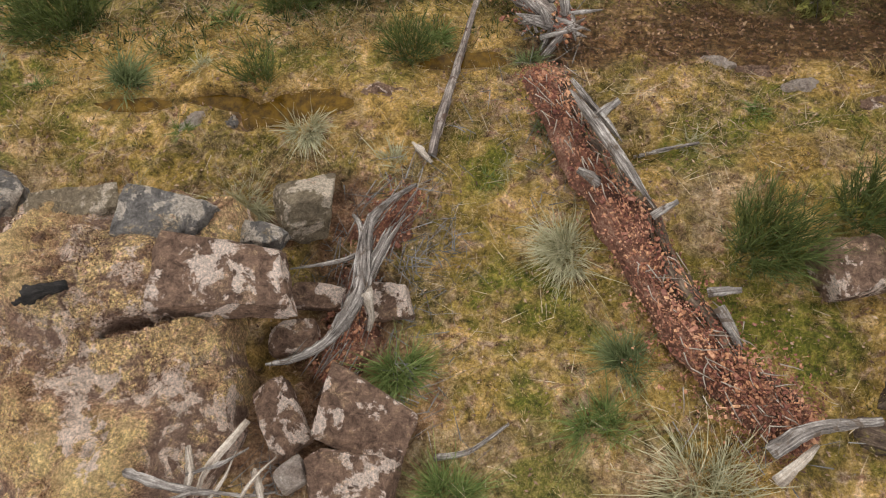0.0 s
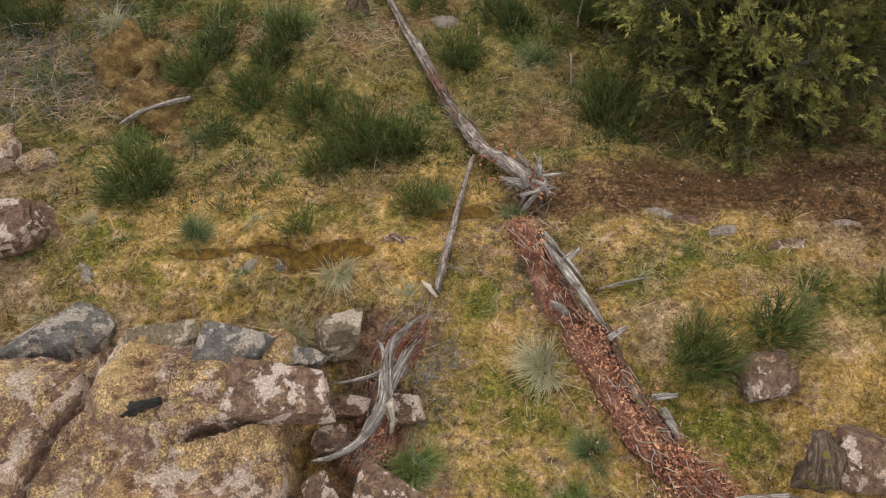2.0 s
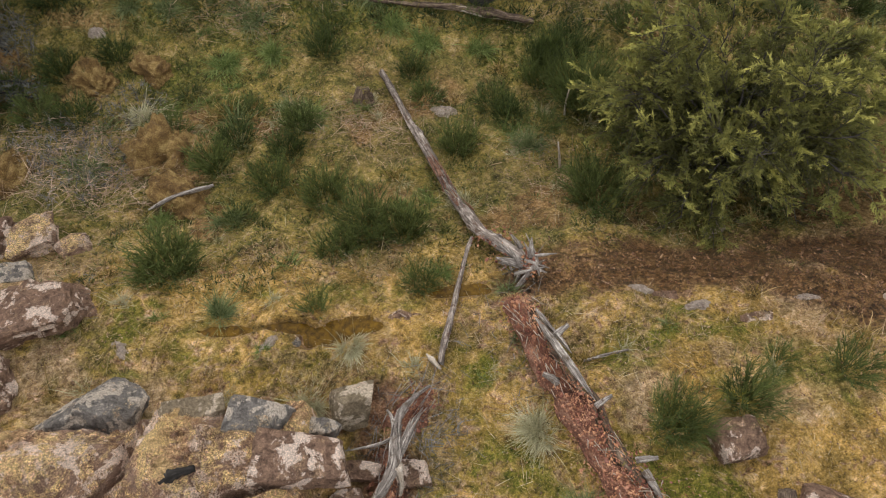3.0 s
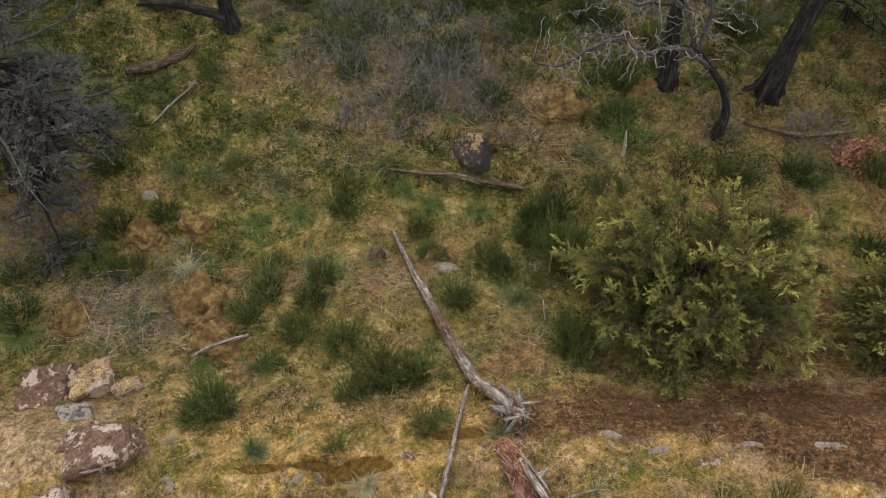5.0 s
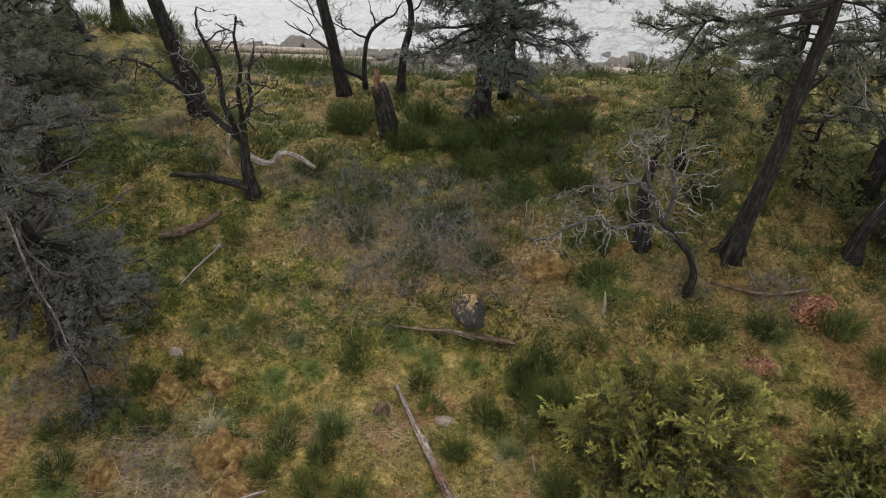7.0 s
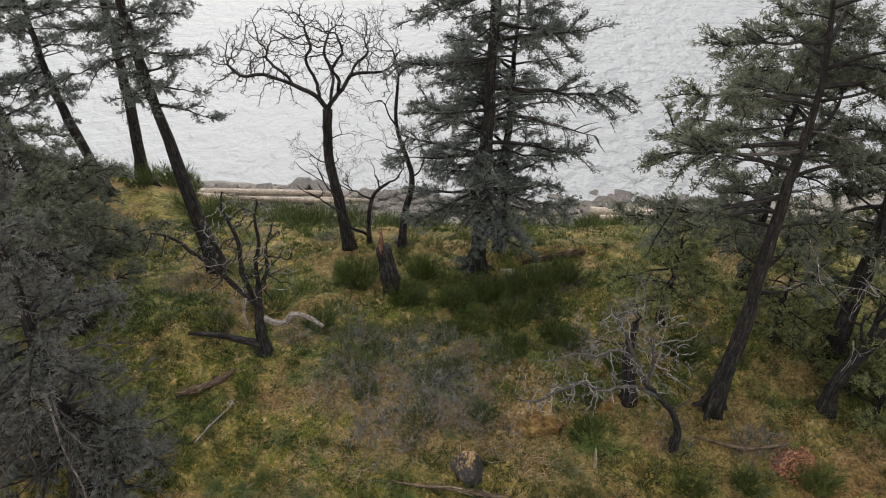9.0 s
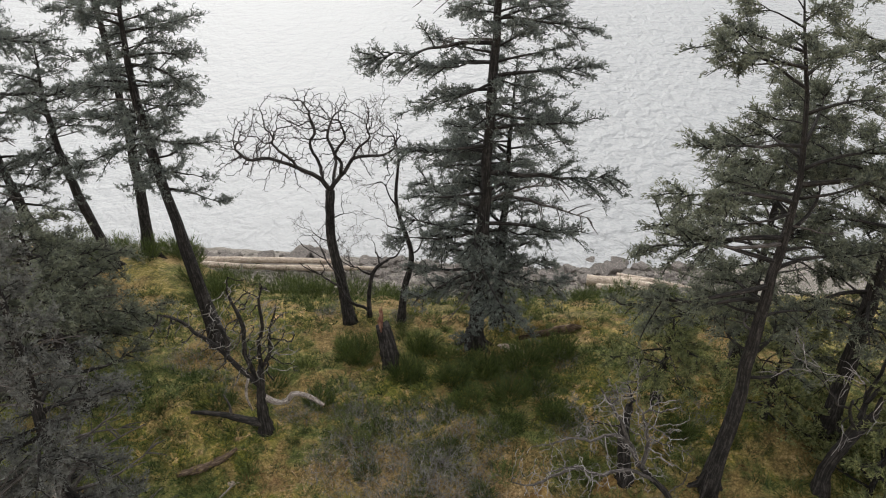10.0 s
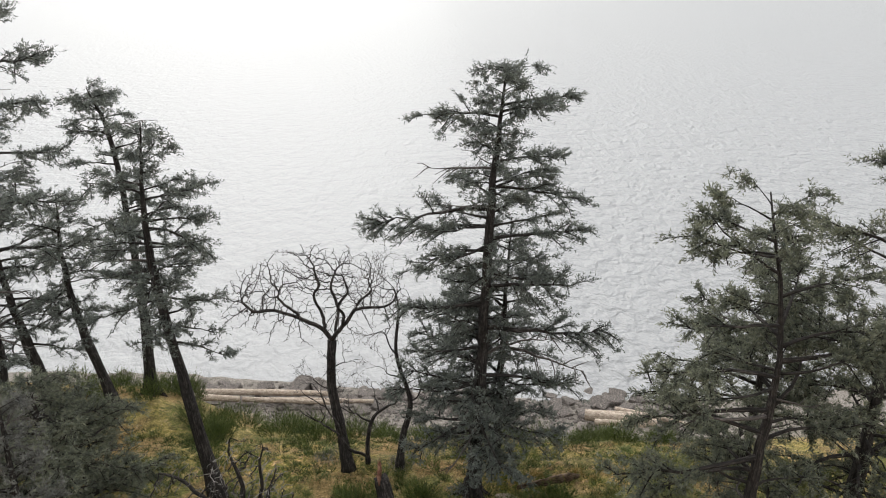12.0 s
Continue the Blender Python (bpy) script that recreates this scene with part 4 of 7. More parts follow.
def grow(rng, start, way, length, radius, depth, wiggle, spread, out, lift=0.0, side=0.6, taper=0.68, least=0.004):
    """Bare branches that fork again and again; adds tubes to out."""
    n = 6
    path, d = [np.array(start, float)], np.array(way, float)
    for _ in range(n - 1):
        d = unit(d + rng.normal(0, wiggle, 3) + np.array([0, 0, lift]))
        path.append(path[-1] + d * length / (n - 1))
    path = np.array(path)
    end = radius * taper
    (out[0 if radius > 0.013 else 1] if isinstance(out, tuple) else out).append(tube(path, np.linspace(radius, max(end, least * 0.7), n), 9 if radius > 0.06 else 6 if radius > 0.02 else 3, 0.05 if radius > 0.03 else 0, int(rng.integers(1e6))))
    if depth == 0:
        return
    for k in range(2 if rng.uniform() < 0.7 else 3):
        turned = unit(d + rng.normal(0, spread, 3) + np.array([0, 0, lift]))
        grow(rng, path[-1], turned, length * rng.uniform(0.62, 0.9), max(least, end * rng.uniform(0.7, 0.95)), depth - 1, wiggle, spread, out, lift, side, taper, least)
    if rng.uniform() < side:
        k = int(rng.integers(2, n - 1))
        turned = unit(d + rng.normal(0, spread * 1.6, 3))
        grow(rng, path[k], turned, length * 0.55, max(least, end * 0.5), max(0, depth - 2), wiggle, spread, out, lift, side, taper, least)


def bare_tree(name, label, trunk, radii, boughs, seed, bark, twig_mat, twig_label, category="tree", least=0.005):
    """A leafless tree: a trunk along given points, and boughs (start along the trunk, way, length, radius, forks, wiggle, spread, lift)."""
    rng = np.random.default_rng(seed)
    line = curve(trunk, 18)
    line[0, 2] -= 0.15
    tree = thing(name, trunk[0], label, category)
    f = np.linspace(0, 1, 18)
    r = np.interp(f, np.linspace(0, 1, len(radii)), radii) * (1 + 0.5 * np.exp(-f * 14))
    part("trunk", tube(line, r, 12, 0.08, seed), bark, tree)
    for u, way, length, radius, forks, wiggle, spread, lift in boughs:
        p = np.array([np.interp(u, f, line[:, c]) for c in range(3)])
        shapes, thin = [], []
        grow(rng, p, unit(np.array(way, float)), length, radius, forks, wiggle, spread, (shapes, thin), lift, least=least)
        bough = part("bough", join(shapes), bark, tree, "crooked dark bough")
        if thin:
            part("twig_spray", join(thin), twig_mat, bough, twig_label, kind="stuff")
    return tree


# ---- shrubs and grasses ----


def broom_shape(rng, tall, wide, stems, twigs=8, lean=0.0, thick=0.006):
    """Upright green switches from one root."""
    a = rng.uniform(0, 2 * np.pi, stems)
    r = np.sqrt(rng.uniform(0, 1, stems))
    start = np.stack([np.cos(a) * r * wide * 0.22, np.sin(a) * r * wide * 0.22, np.full(stems, -0.03)], -1)
    way = unit(np.stack([np.cos(a) * r * wide * 0.62 / tall + rng.normal(0, 0.2, stems) + lean, np.sin(a) * r * wide * 0.62 / tall + rng.normal(0, 0.12, stems), np.ones(stems)], -1))
    length = tall * rng.uniform(0.55, 1.08, stems) * (1.05 - 0.35 * r)
    main = blades(start, way, length, 0.008, rng.uniform(-0.05, 0.14, stems), 3, rng)
    s = rng.uniform(0.2, 0.95, (stems, twigs))
    p = (start[:, None] + way[:, None] * (length[:, None] * s)[..., None]).reshape(-1, 3)
    w = unit(np.repeat(way, twigs, 0) + rng.normal(0, 0.42, (stems * twigs, 3)) + np.array([0, 0, 0.15]))
    side = blades(p, w, rng.uniform(0.12, 0.34, len(p)) * tall, thick, 0.0, 1, rng)
    return main, side


def broom(x, y, tall, wide, seed, stems=None, label="dense green broom shrub with upright switches on mossy ground", lean=0.0, leaf=None):
    rng = np.random.default_rng(seed)
    stems = stems or int(90 + 170 * wide)
    base = at_ground(x, y)
    main, side = broom_shape(rng, tall, wide, stems, lean=lean, thick=0.007 if y < 4 else 0.012 if y < 10 else 0.016)
    shrub = thing("broom_shrub", base, label, "shrub", "broom shrubs")
    off = np.array(base)
    part("stem", (main[0] + off, *main[1:]), leaf or BROOM_LEAF, shrub, smooth_shaded=False, kind="stuff")
    part("foliage", (side[0] + off, *side[1:]), leaf or BROOM_LEAF, shrub, smooth_shaded=False, kind="stuff")
    return shrub


def tuft_shape(rng, tall, wide, count, width=0.006):
    """Grass blades from a few crowns that lean apart, some upright and many fallen over."""
    lobes = 6
    lean = rng.uniform(0, 2 * np.pi, lobes)
    which = rng.integers(0, lobes, count)
    a = rng.uniform(0, 2 * np.pi, count)
    r = np.sqrt(rng.uniform(0, 1, count))
    cx, cy = np.cos(lean) * wide * 0.17, np.sin(lean) * wide * 0.17
    start = np.stack([cx[which] + np.cos(a) * r * wide * 0.12, cy[which] + np.sin(a) * r * wide * 0.12, np.full(count, -0.01)], -1)
    flop = rng.uniform(0.1, 0.9, lobes)[which]
    way = unit(np.stack([np.cos(lean)[which] * flop + np.cos(a) * 0.5 * r + rng.normal(0, 0.5, count), np.sin(lean)[which] * flop + np.sin(a) * 0.5 * r + rng.normal(0, 0.5, count), rng.uniform(0.2, 1.4, count)], -1))
    length = np.clip(rng.lognormal(-0.75, 0.5, count), 0.15, 1.4) * math.hypot(tall, wide / 2)
    return blades(start, way, length, width * rng.uniform(0.6, 1.2, count), rng.uniform(0.2, 0.85, count), 3, rng)


def tuft(x, y, tall, wide, seed, material, label, count=260, width=0.006, lift=0.0):
    rng = np.random.default_rng(seed)
    base = at_ground(x, y, lift)
    shape = tuft_shape(rng, tall, wide, count, width)
    ob = solid("grass_tuft", shape, material, label, "grass tuft", "grass tufts", smooth_shaded=False)
    ob.location = base
    return ob


def dry_brush(x, y, tall, wide, seed, count, label, material=None, name="dry_brush"):
    """A low tangle of dead grey twigs."""
    rng = np.random.default_rng(seed)
    a, r = rng.uniform(0, 2 * np.pi, count), np.sqrt(rng.uniform(0, 1, count)) * wide / 2
    px, py = x + np.cos(a) * r, y + np.sin(a) * r
    start = np.stack([px, py, ground_z(px, py) - 0.02], -1)
    way = unit(np.stack([rng.normal(0, 0.5, count), rng.normal(0, 0.5, count), np.ones(count)], -1))
    length = tall * rng.uniform(0.35, 1.0, count) * (1.1 - 0.5 * r / (wide / 2))
    main = blades(start, way, length, 0.013, rng.uniform(-0.1, 0.35, count), 2, rng)
    k = 5
    s = rng.uniform(0.3, 1, (count, k))
    p = (start[:, None] + way[:, None] * (length[:, None] * s)[..., None]).reshape(-1, 3)
    w = unit(np.repeat(way, k, 0) + rng.normal(0, 0.7, (count * k, 3)))
    side = blades(p, w, rng.uniform(0.12, 0.4, count * k) * tall, 0.009, 0.1, 1, rng)
    ob = thing(name, at_ground(x, y), label, "shrub", "dry brush")
    part("stem", main, material or TWIG, ob, smooth_shaded=False, kind="stuff")
    part("brush", side, material or TWIG, ob, smooth_shaded=False, kind="stuff")
    return ob


def rock(name, x, y, z, size, material, label, turn=0.0, seed=0, levels=4, block=0.0, tilt=(0, 0), cuts=9, category="rock", group="", coarse=0.045, fine=0.03):
    """A stone whose middle stands z above the ground."""
    p = at_ground(x, y, z)
    return solid(name, stone(p, size, turn, seed, levels, cuts, block, tilt, coarse, fine), material, label, category, group, sharp=26)


def wood(name, points, radii, material, label, seed=0, sides=10, rough=0.12, count=24, category="log", flat=1.0, group=""):
    """A fallen branch or trunk along a few points."""
    line = curve(points, count)
    r = np.interp(np.linspace(0, 1, count), np.linspace(0, 1, len(radii)), radii)
    return solid(name, tube(line, r, sides, rough, seed, flat), material, label, category, group)


def bushy(name, label, base, reach, tall, limbs_count, seed, leaf, size=0.06, per=10, flatten=1.0, tips=1.0, category="shrub"):
    """A spreading evergreen bush: crooked limbs from the root, with drooping sprays. reach: half widths in x and y."""
    rng = np.random.default_rng(seed)
    base = np.array(base, float)
    bush = thing(name, base, label, category)
    limbs, starts, ways, lengths, tip_light = [], [], [], [], []
    for k in range(limbs_count):
        az = k * 2.39996 + rng.normal(0, 0.3)
        rise = math.asin(min(0.98, max(0.02, rng.beta(1.3, 1.6))))
        out = np.array([math.cos(az) * math.cos(rise) * reach[0], math.sin(az) * math.cos(rise) * reach[1], math.sin(rise) * tall]) * rng.choice([0.55, 0.8, 0.95, 1.08])
        t = np.linspace(0, 1, 8)
        line = base + np.array([0, 0, 0.05]) + out * t[:, None] + np.array([0, 0, 1.0]) * (0.45 * math.cos(rise) * np.sin(t * np.pi * 0.8) * tall * 0.35)[:, None] + rng.normal(0, 0.035, (8, 3)) * t[:, None] * 2
        limbs.append(tube(line, np.linspace(0.02, 0.005, 8), 5))
        for q in range(per):
            s0 = rng.uniform(0.3, 1.0) ** 0.8
            p0 = np.array([np.interp(s0, t, line[:, c]) for c in range(3)])
            way = unit(unit(out) * rng.uniform(0.4, 1.2) + rng.normal(0, 0.5, 3) + np.array([0, 0, 0.1]))
            long = rng.uniform(0.3, 0.7) * tips
            v = np.linspace(0, 1, 4)
            small = p0 + way * (long * v)[:, None] - np.array([0, 0, 1.0]) * (0.35 * long * v ** 2)[:, None]
            limbs.append(tube(small, 0.006 * (1 - 0.7 * v), 3))
            n = 11
            w = rng.uniform(0.05, 1.0, n)
            flat = unit(np.cross(way, unit(np.array([0, 0, 1.0]) + rng.normal(0, 0.45, 3))))
            starts.append(np.stack([np.interp(w, v, small[:, c]) for c in range(3)], -1))
            ways.append(unit(way * rng.uniform(0.5, 1.2, n)[:, None] + flat * rng.choice([-1, 1], n)[:, None] * rng.uniform(0.2, 0.9, n)[:, None] - np.array([0, 0, 0.35]) * w[:, None] + rng.normal(0, 0.12, (n, 3))))
            lengths.append(rng.uniform(0.10, 0.24, n) * tips * (1.1 - 0.4 * w))
            # Inner sprays stay dark as painted shade; outer ones brighten, like new growth.
            tip_light.append((0.02 + 0.46 * s0 ** 1.5 + 0.5 * w * s0 ** 1.5) * rng.uniform(0.7, 1.3))
    starts, ways, lengths, tip_light = np.concatenate(starts), np.concatenate(ways), np.concatenate(lengths), np.concatenate(tip_light)
    twig = blades(starts, ways, lengths, 0.008, 0.25, 1, rng)
    k = 22
    s = rng.uniform(0.0, 1.0, (len(starts), k))
    p = starts[:, None] + ways[:, None] * (lengths[:, None] * s)[..., None] + rng.normal(0, 0.007, (len(starts), k, 3))
    p[..., 2] = np.maximum(p[..., 2], base[2] + 0.02)
    w = unit(ways[:, None] + rng.normal(0, 0.45, (len(starts), k, 3)))
    part("crown", needles(p.reshape(-1, 3), w.reshape(-1, 3), size * rng.uniform(0.6, 1.3, p.size // 3), size * 0.3, rng, (tip_light[:, None] * (0.7 + 0.4 * s)).ravel()), leaf, bush, "yellow-green drooping sprays", False, "stuff")
    part("limb_frame", join(limbs + [twig]), DEAD_BARK, bush, "grey crooked inner limbs", kind="stuff")
    return bush


# ---- the near outcrop and its broken blocks ----
hump = thing("rock_outcrop", (-2.6, 0.8, 6.4), "broad bedrock outcrop under yellow moss with bare pink patches", "rock outcrop")
bedrock = part("bedrock", outcrop(), MOSS_ROCK, hump)
places = np.empty(len(bedrock.data.vertices) * 3, np.float32)
bedrock.data.vertices.foreach_get("co", places)
places = places.reshape(-1, 3).astype(float)
bedrock.data.attributes.new("pad", "FLOAT", "POINT").data.foreach_set("value", outcrop_moss(places[:, 0], places[:, 1])[0].astype(np.float32))
rock("rock", -1.74, 1.98, 0.48, (0.44, 0.24, 0.22), GREY_ROCK, "bare grey rock at the rim of the outcrop", -12, 12, 5, 0.6, (10, -4), 7, coarse=0.05, fine=0.03, group="broken blocks")
rock("rock", -2.36, 2.08, 0.44, (0.42, 0.25, 0.24), LICHEN_ROCK, "pale lichened rock at the rim of the outcrop", 14, 14, 5, 0.5, (4, 6), 8, coarse=0.06, fine=0.04, group="broken blocks")
rock("rock", -1.32, 1.63, 0.50, (0.60, 0.33, 0.19), BROWN_ROCK, "squared rock slab lying on the outcrop's rim", 2, 21, 5, 0.9, (-4, 2), 6, coarse=0.05, fine=0.035, group="broken blocks")
rock("rock", -1.22, 1.97, 0.26, (0.30, 0.13, 0.2), GREY_ROCK, "mossy rock wedged behind the slab", -8, 22, 3, 0.6, group="broken blocks")
rock("rock", -0.93, 2.22, 0.24, (0.29, 0.20, 0.30), LICHEN_ROCK, "upright squared rock block with pale lichen", 24, 29, 5, 0.8, (-18, 8), 6, coarse=0.05, fine=0.03, group="broken blocks")
rock("rock", -0.94, 0.85, 0.12, (0.19, 0.33, 0.30), BROWN_ROCK, "angular brown rock with pale lichen beside the outcrop", 28, 31, 5, 0.5, (0, 8), 8, coarse=0.05, fine=0.04, group="broken blocks")
rock("rock", -0.45, 0.84, 0.12, (0.46, 0.34, 0.32), BROWN_ROCK, "large angular brown rock with pale lichen", -24, 33, 5, 0.5, (8, 4), 8, coarse=0.05, fine=0.04, group="broken blocks")
rock("rock", -0.50, 0.47, 0.14, (0.40, 0.26, 0.32), BROWN_ROCK, "angular brown rock mottled with pale lichen", -10, 38, 5, 0.5, cuts=8, coarse=0.05, fine=0.04, group="broken blocks")
rock("rock", -0.80, 0.52, 0.34, (0.13, 0.12, 0.12), PALE_ROCK, "pale white rock resting among roots", 30, 41, 3, 0.4, group="broken blocks")
rock("rock", -0.95, 1.36, 0.08, (0.24, 0.17, 0.2), BROWN_ROCK, "brown rock in the cleft of the outcrop", 10, 44, 3, 0.6, group="broken blocks")
rock("rock", -0.82, 1.66, 0.05, (0.30, 0.14, 0.15), BROWN_ROCK, "flat brown rock in the cleft", -5, 46, 3, 0.7, group="broken blocks")
rock("rock", -0.36, 1.62, 0.04, (0.26, 0.20, 0.16), BROWN_ROCK, "brown rock under the weathered root", 12, 48, 3, 0.7, group="broken blocks")
rock("rock", -3.45, 2.12, 0.08, (0.55, 0.40, 0.36), GREY_ROCK, "rounded grey boulder with moss at its foot", 12, 61, 5, 0.0, cuts=14, coarse=0.12, fine=0.07, group="boulders")
rock("rock", -3.7, 1.35, 0.05, (0.62, 0.55, 0.40), MOSS_ROCK, "mossy boulder beside the outcrop", -10, 63, 4, 0.3, group="boulders")
rock("rock", -4.28, 3.35, 0.10, (0.66, 0.46, 0.34), BROWN_ROCK, "brown mossy boulder on the slope", 15, 66, 5, 0.2, cuts=12, coarse=0.14, fine=0.08, group="boulders")
rock("rock", -4.75, 2.35, 0.05, (0.7, 0.5, 0.42), BROWN_ROCK, "dark brown boulder on the slope", 30, 67, 5, 0.2, cuts=12, coarse=0.14, fine=0.08, group="boulders")
rock("rock", -5.65, 4.55, 0.06, (0.62, 0.5, 0.27), BROWN_ROCK, "long boulder with a flat pale mossy top", 4, 71, 5, 0.15, (6, 4), 14, coarse=0.2, fine=0.12, group="boulders")
rock("rock", -5.05, 4.62, 0.05, (0.46, 0.4, 0.26), MOSS_ROCK, "low boulder cushioned with golden moss", 30, 76, 5, 0.1, (4, 0), 14, coarse=0.2, fine=0.12, group="boulders")
rock("rock", -4.55, 4.55, 0.02, (0.28, 0.24, 0.22), MOSS_ROCK, "mossy boulder on the slope", 40, 72, 3, 0.4, group="boulders")
rock("rock", -5.05, 4.05, 0.02, (0.34, 0.2, 0.14), GREY_ROCK, "dark grey flat stone on the slope", 20, 74, 3, 0.6, group="boulders")
rock("rock", -4.4, 3.55, 0.0, (0.85, 0.3, 0.16), BROWN_ROCK, "low brown ledge of rock", 2, 75, 4, 0.3, cuts=12, coarse=0.14, fine=0.08, group="boulders")
rock("rock", 2.50, 1.80, 0.08, (0.33, 0.28, 0.26), BROWN_ROCK, "round stone topped with pale moss", 10, 81, 4, 0.4, group="boulders")
rock("rock", 3.05, 1.15, 0.06, (0.36, 0.32, 0.27), BROWN_ROCK, "brown and grey rock beside a stump", -15, 83, 4, 0.4, group="boulders")
rock("rock", 0.48, 9.48, 0.16, (0.34, 0.28, 0.40), DARK_ROCK, "upright dark boulder with a mossy crown", 10, 92, 4, 0.0, cuts=8, coarse=0.12, fine=0.08, group="boulders")
for x, y, s, m, lab in ((-1.86, 2.9, 0.09, PALE_ROCK, "flat pale stone on moss"), (-1.6, 2.95, 0.08, GREY_ROCK, "flat grey stone on moss"), (-0.47, 3.26, 0.13, BROWN_ROCK, "pinkish lichened stone in moss"),
                        (-2.72, 4.36, 0.05, PALE_ROCK, "small white stone on moss"), (2.03, 3.50, 0.11, PALE_ROCK, "pale flat stone at the edge of the mud"), (2.6, 3.27, 0.12, PALE_ROCK, "pale flat stone at the edge of the mud"),
                        (2.3, 3.42, 0.11, BROWN_ROCK, "pinkish flat stone at the edge of the mud"), (3.1, 3.1, 0.12, BROWN_ROCK, "pinkish flat stone in moss"), (1.15, 2.95, 0.08, BROWN_ROCK, "small brown stone on moss"),
                        (-3.35, 2.9, 0.13, PALE_ROCK, "pale pinkish stone in moss"), (-0.05, 7.05, 0.2, PALE_ROCK, "pale flat stone in the grass"), (-5.5, 8.75, 0.17, PALE_ROCK, "pale stone on bare soil"),
                        (-5.15, 11.3, 0.13, PALE_ROCK, "pale stone beside a log"), (-2.05, 15.4, 0.13, PALE_ROCK, "pale stone near the stump"), (2.2, 16.4, 0.35, PALE_ROCK, "flat pale stone in the grass"),
                        (0.15, 0.32, 0.09, GREY_ROCK, "small grey stone in grass"), (0.98, 1.35, 0.035, PALE_ROCK, "small white pebble on moss"), (3.7, 3.3, 0.11, PALE_ROCK, "flat pale stone at the pool's rim"),
                        (4.6, 3.25, 0.13, PALE_ROCK, "flat pale stone at the pool's rim"), (5.3, 3.15, 0.12, PALE_ROCK, "flat pale stone at the pool's rim"), (3.2, 4.6, 0.14, PALE_ROCK, "flat stone at the far rim of the mud")):
    rock("stone", x, y, -0.03, (s * 1.5, s * 0.7, s * 0.36), m, lab, x * 70 if y < 3 or y > 4 else 10 * math.sin(x * 5), int(x * 31 + y * 57) % 997, 4, 0.0, cuts=9, coarse=0.22, fine=0.16, category="stone", group="small stones")
for x, y, rx, ry, h in ((-3.85, 6.2, 0.52, 0.4, 0.36), (-5.3, 7.75, 0.4, 0.3, 0.3), (-4.5, 8.05, 0.36, 0.24, 0.2), (-3.3, 5.25, 0.62, 0.24, 0.2), 
                        (-6.0, 5.9, 0.4, 0.3, 0.26), (2.2, 10.75, 0.6, 0.35, 0.18), (3.9, 11.1, 0.4, 0.25, 0.16)):
    p = at_ground(x, y, -0.09)
    solid("moss_hummock", stone(p, (rx, ry, h * 1.1), 10 * x, int(abs(x * 13 + y * 7)) + 5, 5, 5, 0, (0, 0), 0.42, 0.34), MOUND, "rounded hummock of golden brown moss", "moss", "moss hummocks")


# ---- rotten logs and weathered wood ----
def chips(line, half, lift, count, seed, big=0.045):
    """Loose broken pieces of red wood along a line."""
    rng = np.random.default_rng(seed)
    t = np.linspace(0, 1, len(line))
    u = rng.uniform(0, 1, count)
    p = np.stack([np.interp(u, t, line[:, c]) for c in range(3)], -1)
    along = unit(np.stack([np.interp(u, t, unit(np.gradient(line, axis=0))[:, c]) for c in range(3)], -1))
    across = unit(np.cross(along, np.array([0, 0, 1.0])))
    v = rng.normal(0, 0.66, count).clip(-1.7, 1.7)
    p = p + across * (v * half)[:, None] + np.array([0, 0, 1.0]) * (lift * (1.25 * np.sqrt(np.clip(1 - (v / 1.75) ** 2, 0, 1)) - 0.25) - 0.05 * np.clip(np.abs(v) - 0.9, 0, 1) + rng.uniform(-0.005, 0.02, count))[:, None]
    corner = np.array([[-1, -1, -1], [1, -1, -1], [1, 1, -1], [-1, 1, -1], [-1, -1, 1], [1, -1, 1], [1, 1, 1], [-1, 1, 1]], float) * 0.5
    size = np.stack([rng.uniform(0.5, 1.8, count), rng.uniform(0.4, 1.0, count), rng.uniform(0.2, 0.6, count)], -1) * (big * rng.choice([0.5, 0.8, 1.2, 1.7], count, p=[0.4, 0.3, 0.2, 0.1]))[:, None]
    a = unit(along + rng.normal(0, 0.8, (count, 3)) * np.array([1, 1, 0.5]))
    b = unit(np.cross(np.array([0, 0, 1.0]) + rng.normal(0, 0.3, (count, 3)), a))
    c = np.cross(a, b)
    w = corner[None] * size[:, None]
    w = w * (1 + rng.normal(0, 0.18, w.shape))
    verts = p[:, None] + w[..., :1] * a[:, None] + w[..., 1:2] * b[:, None] + w[..., 2:] * c[:, None]
    box = np.array([[0, 3, 2, 1], [4, 5, 6, 7], [0, 1, 5, 4], [1, 2, 6, 5], [2, 3, 7, 6], [3, 0, 4, 7]])
    return verts.reshape(-1, 3), (np.arange(count)[:, None, None] * 8 + box).reshape(-1, 4)


def on_ground(points, lift=0.0):
    return [(x, y, float(ground_z(x, y)) + lift + h) for x, y, h in points]


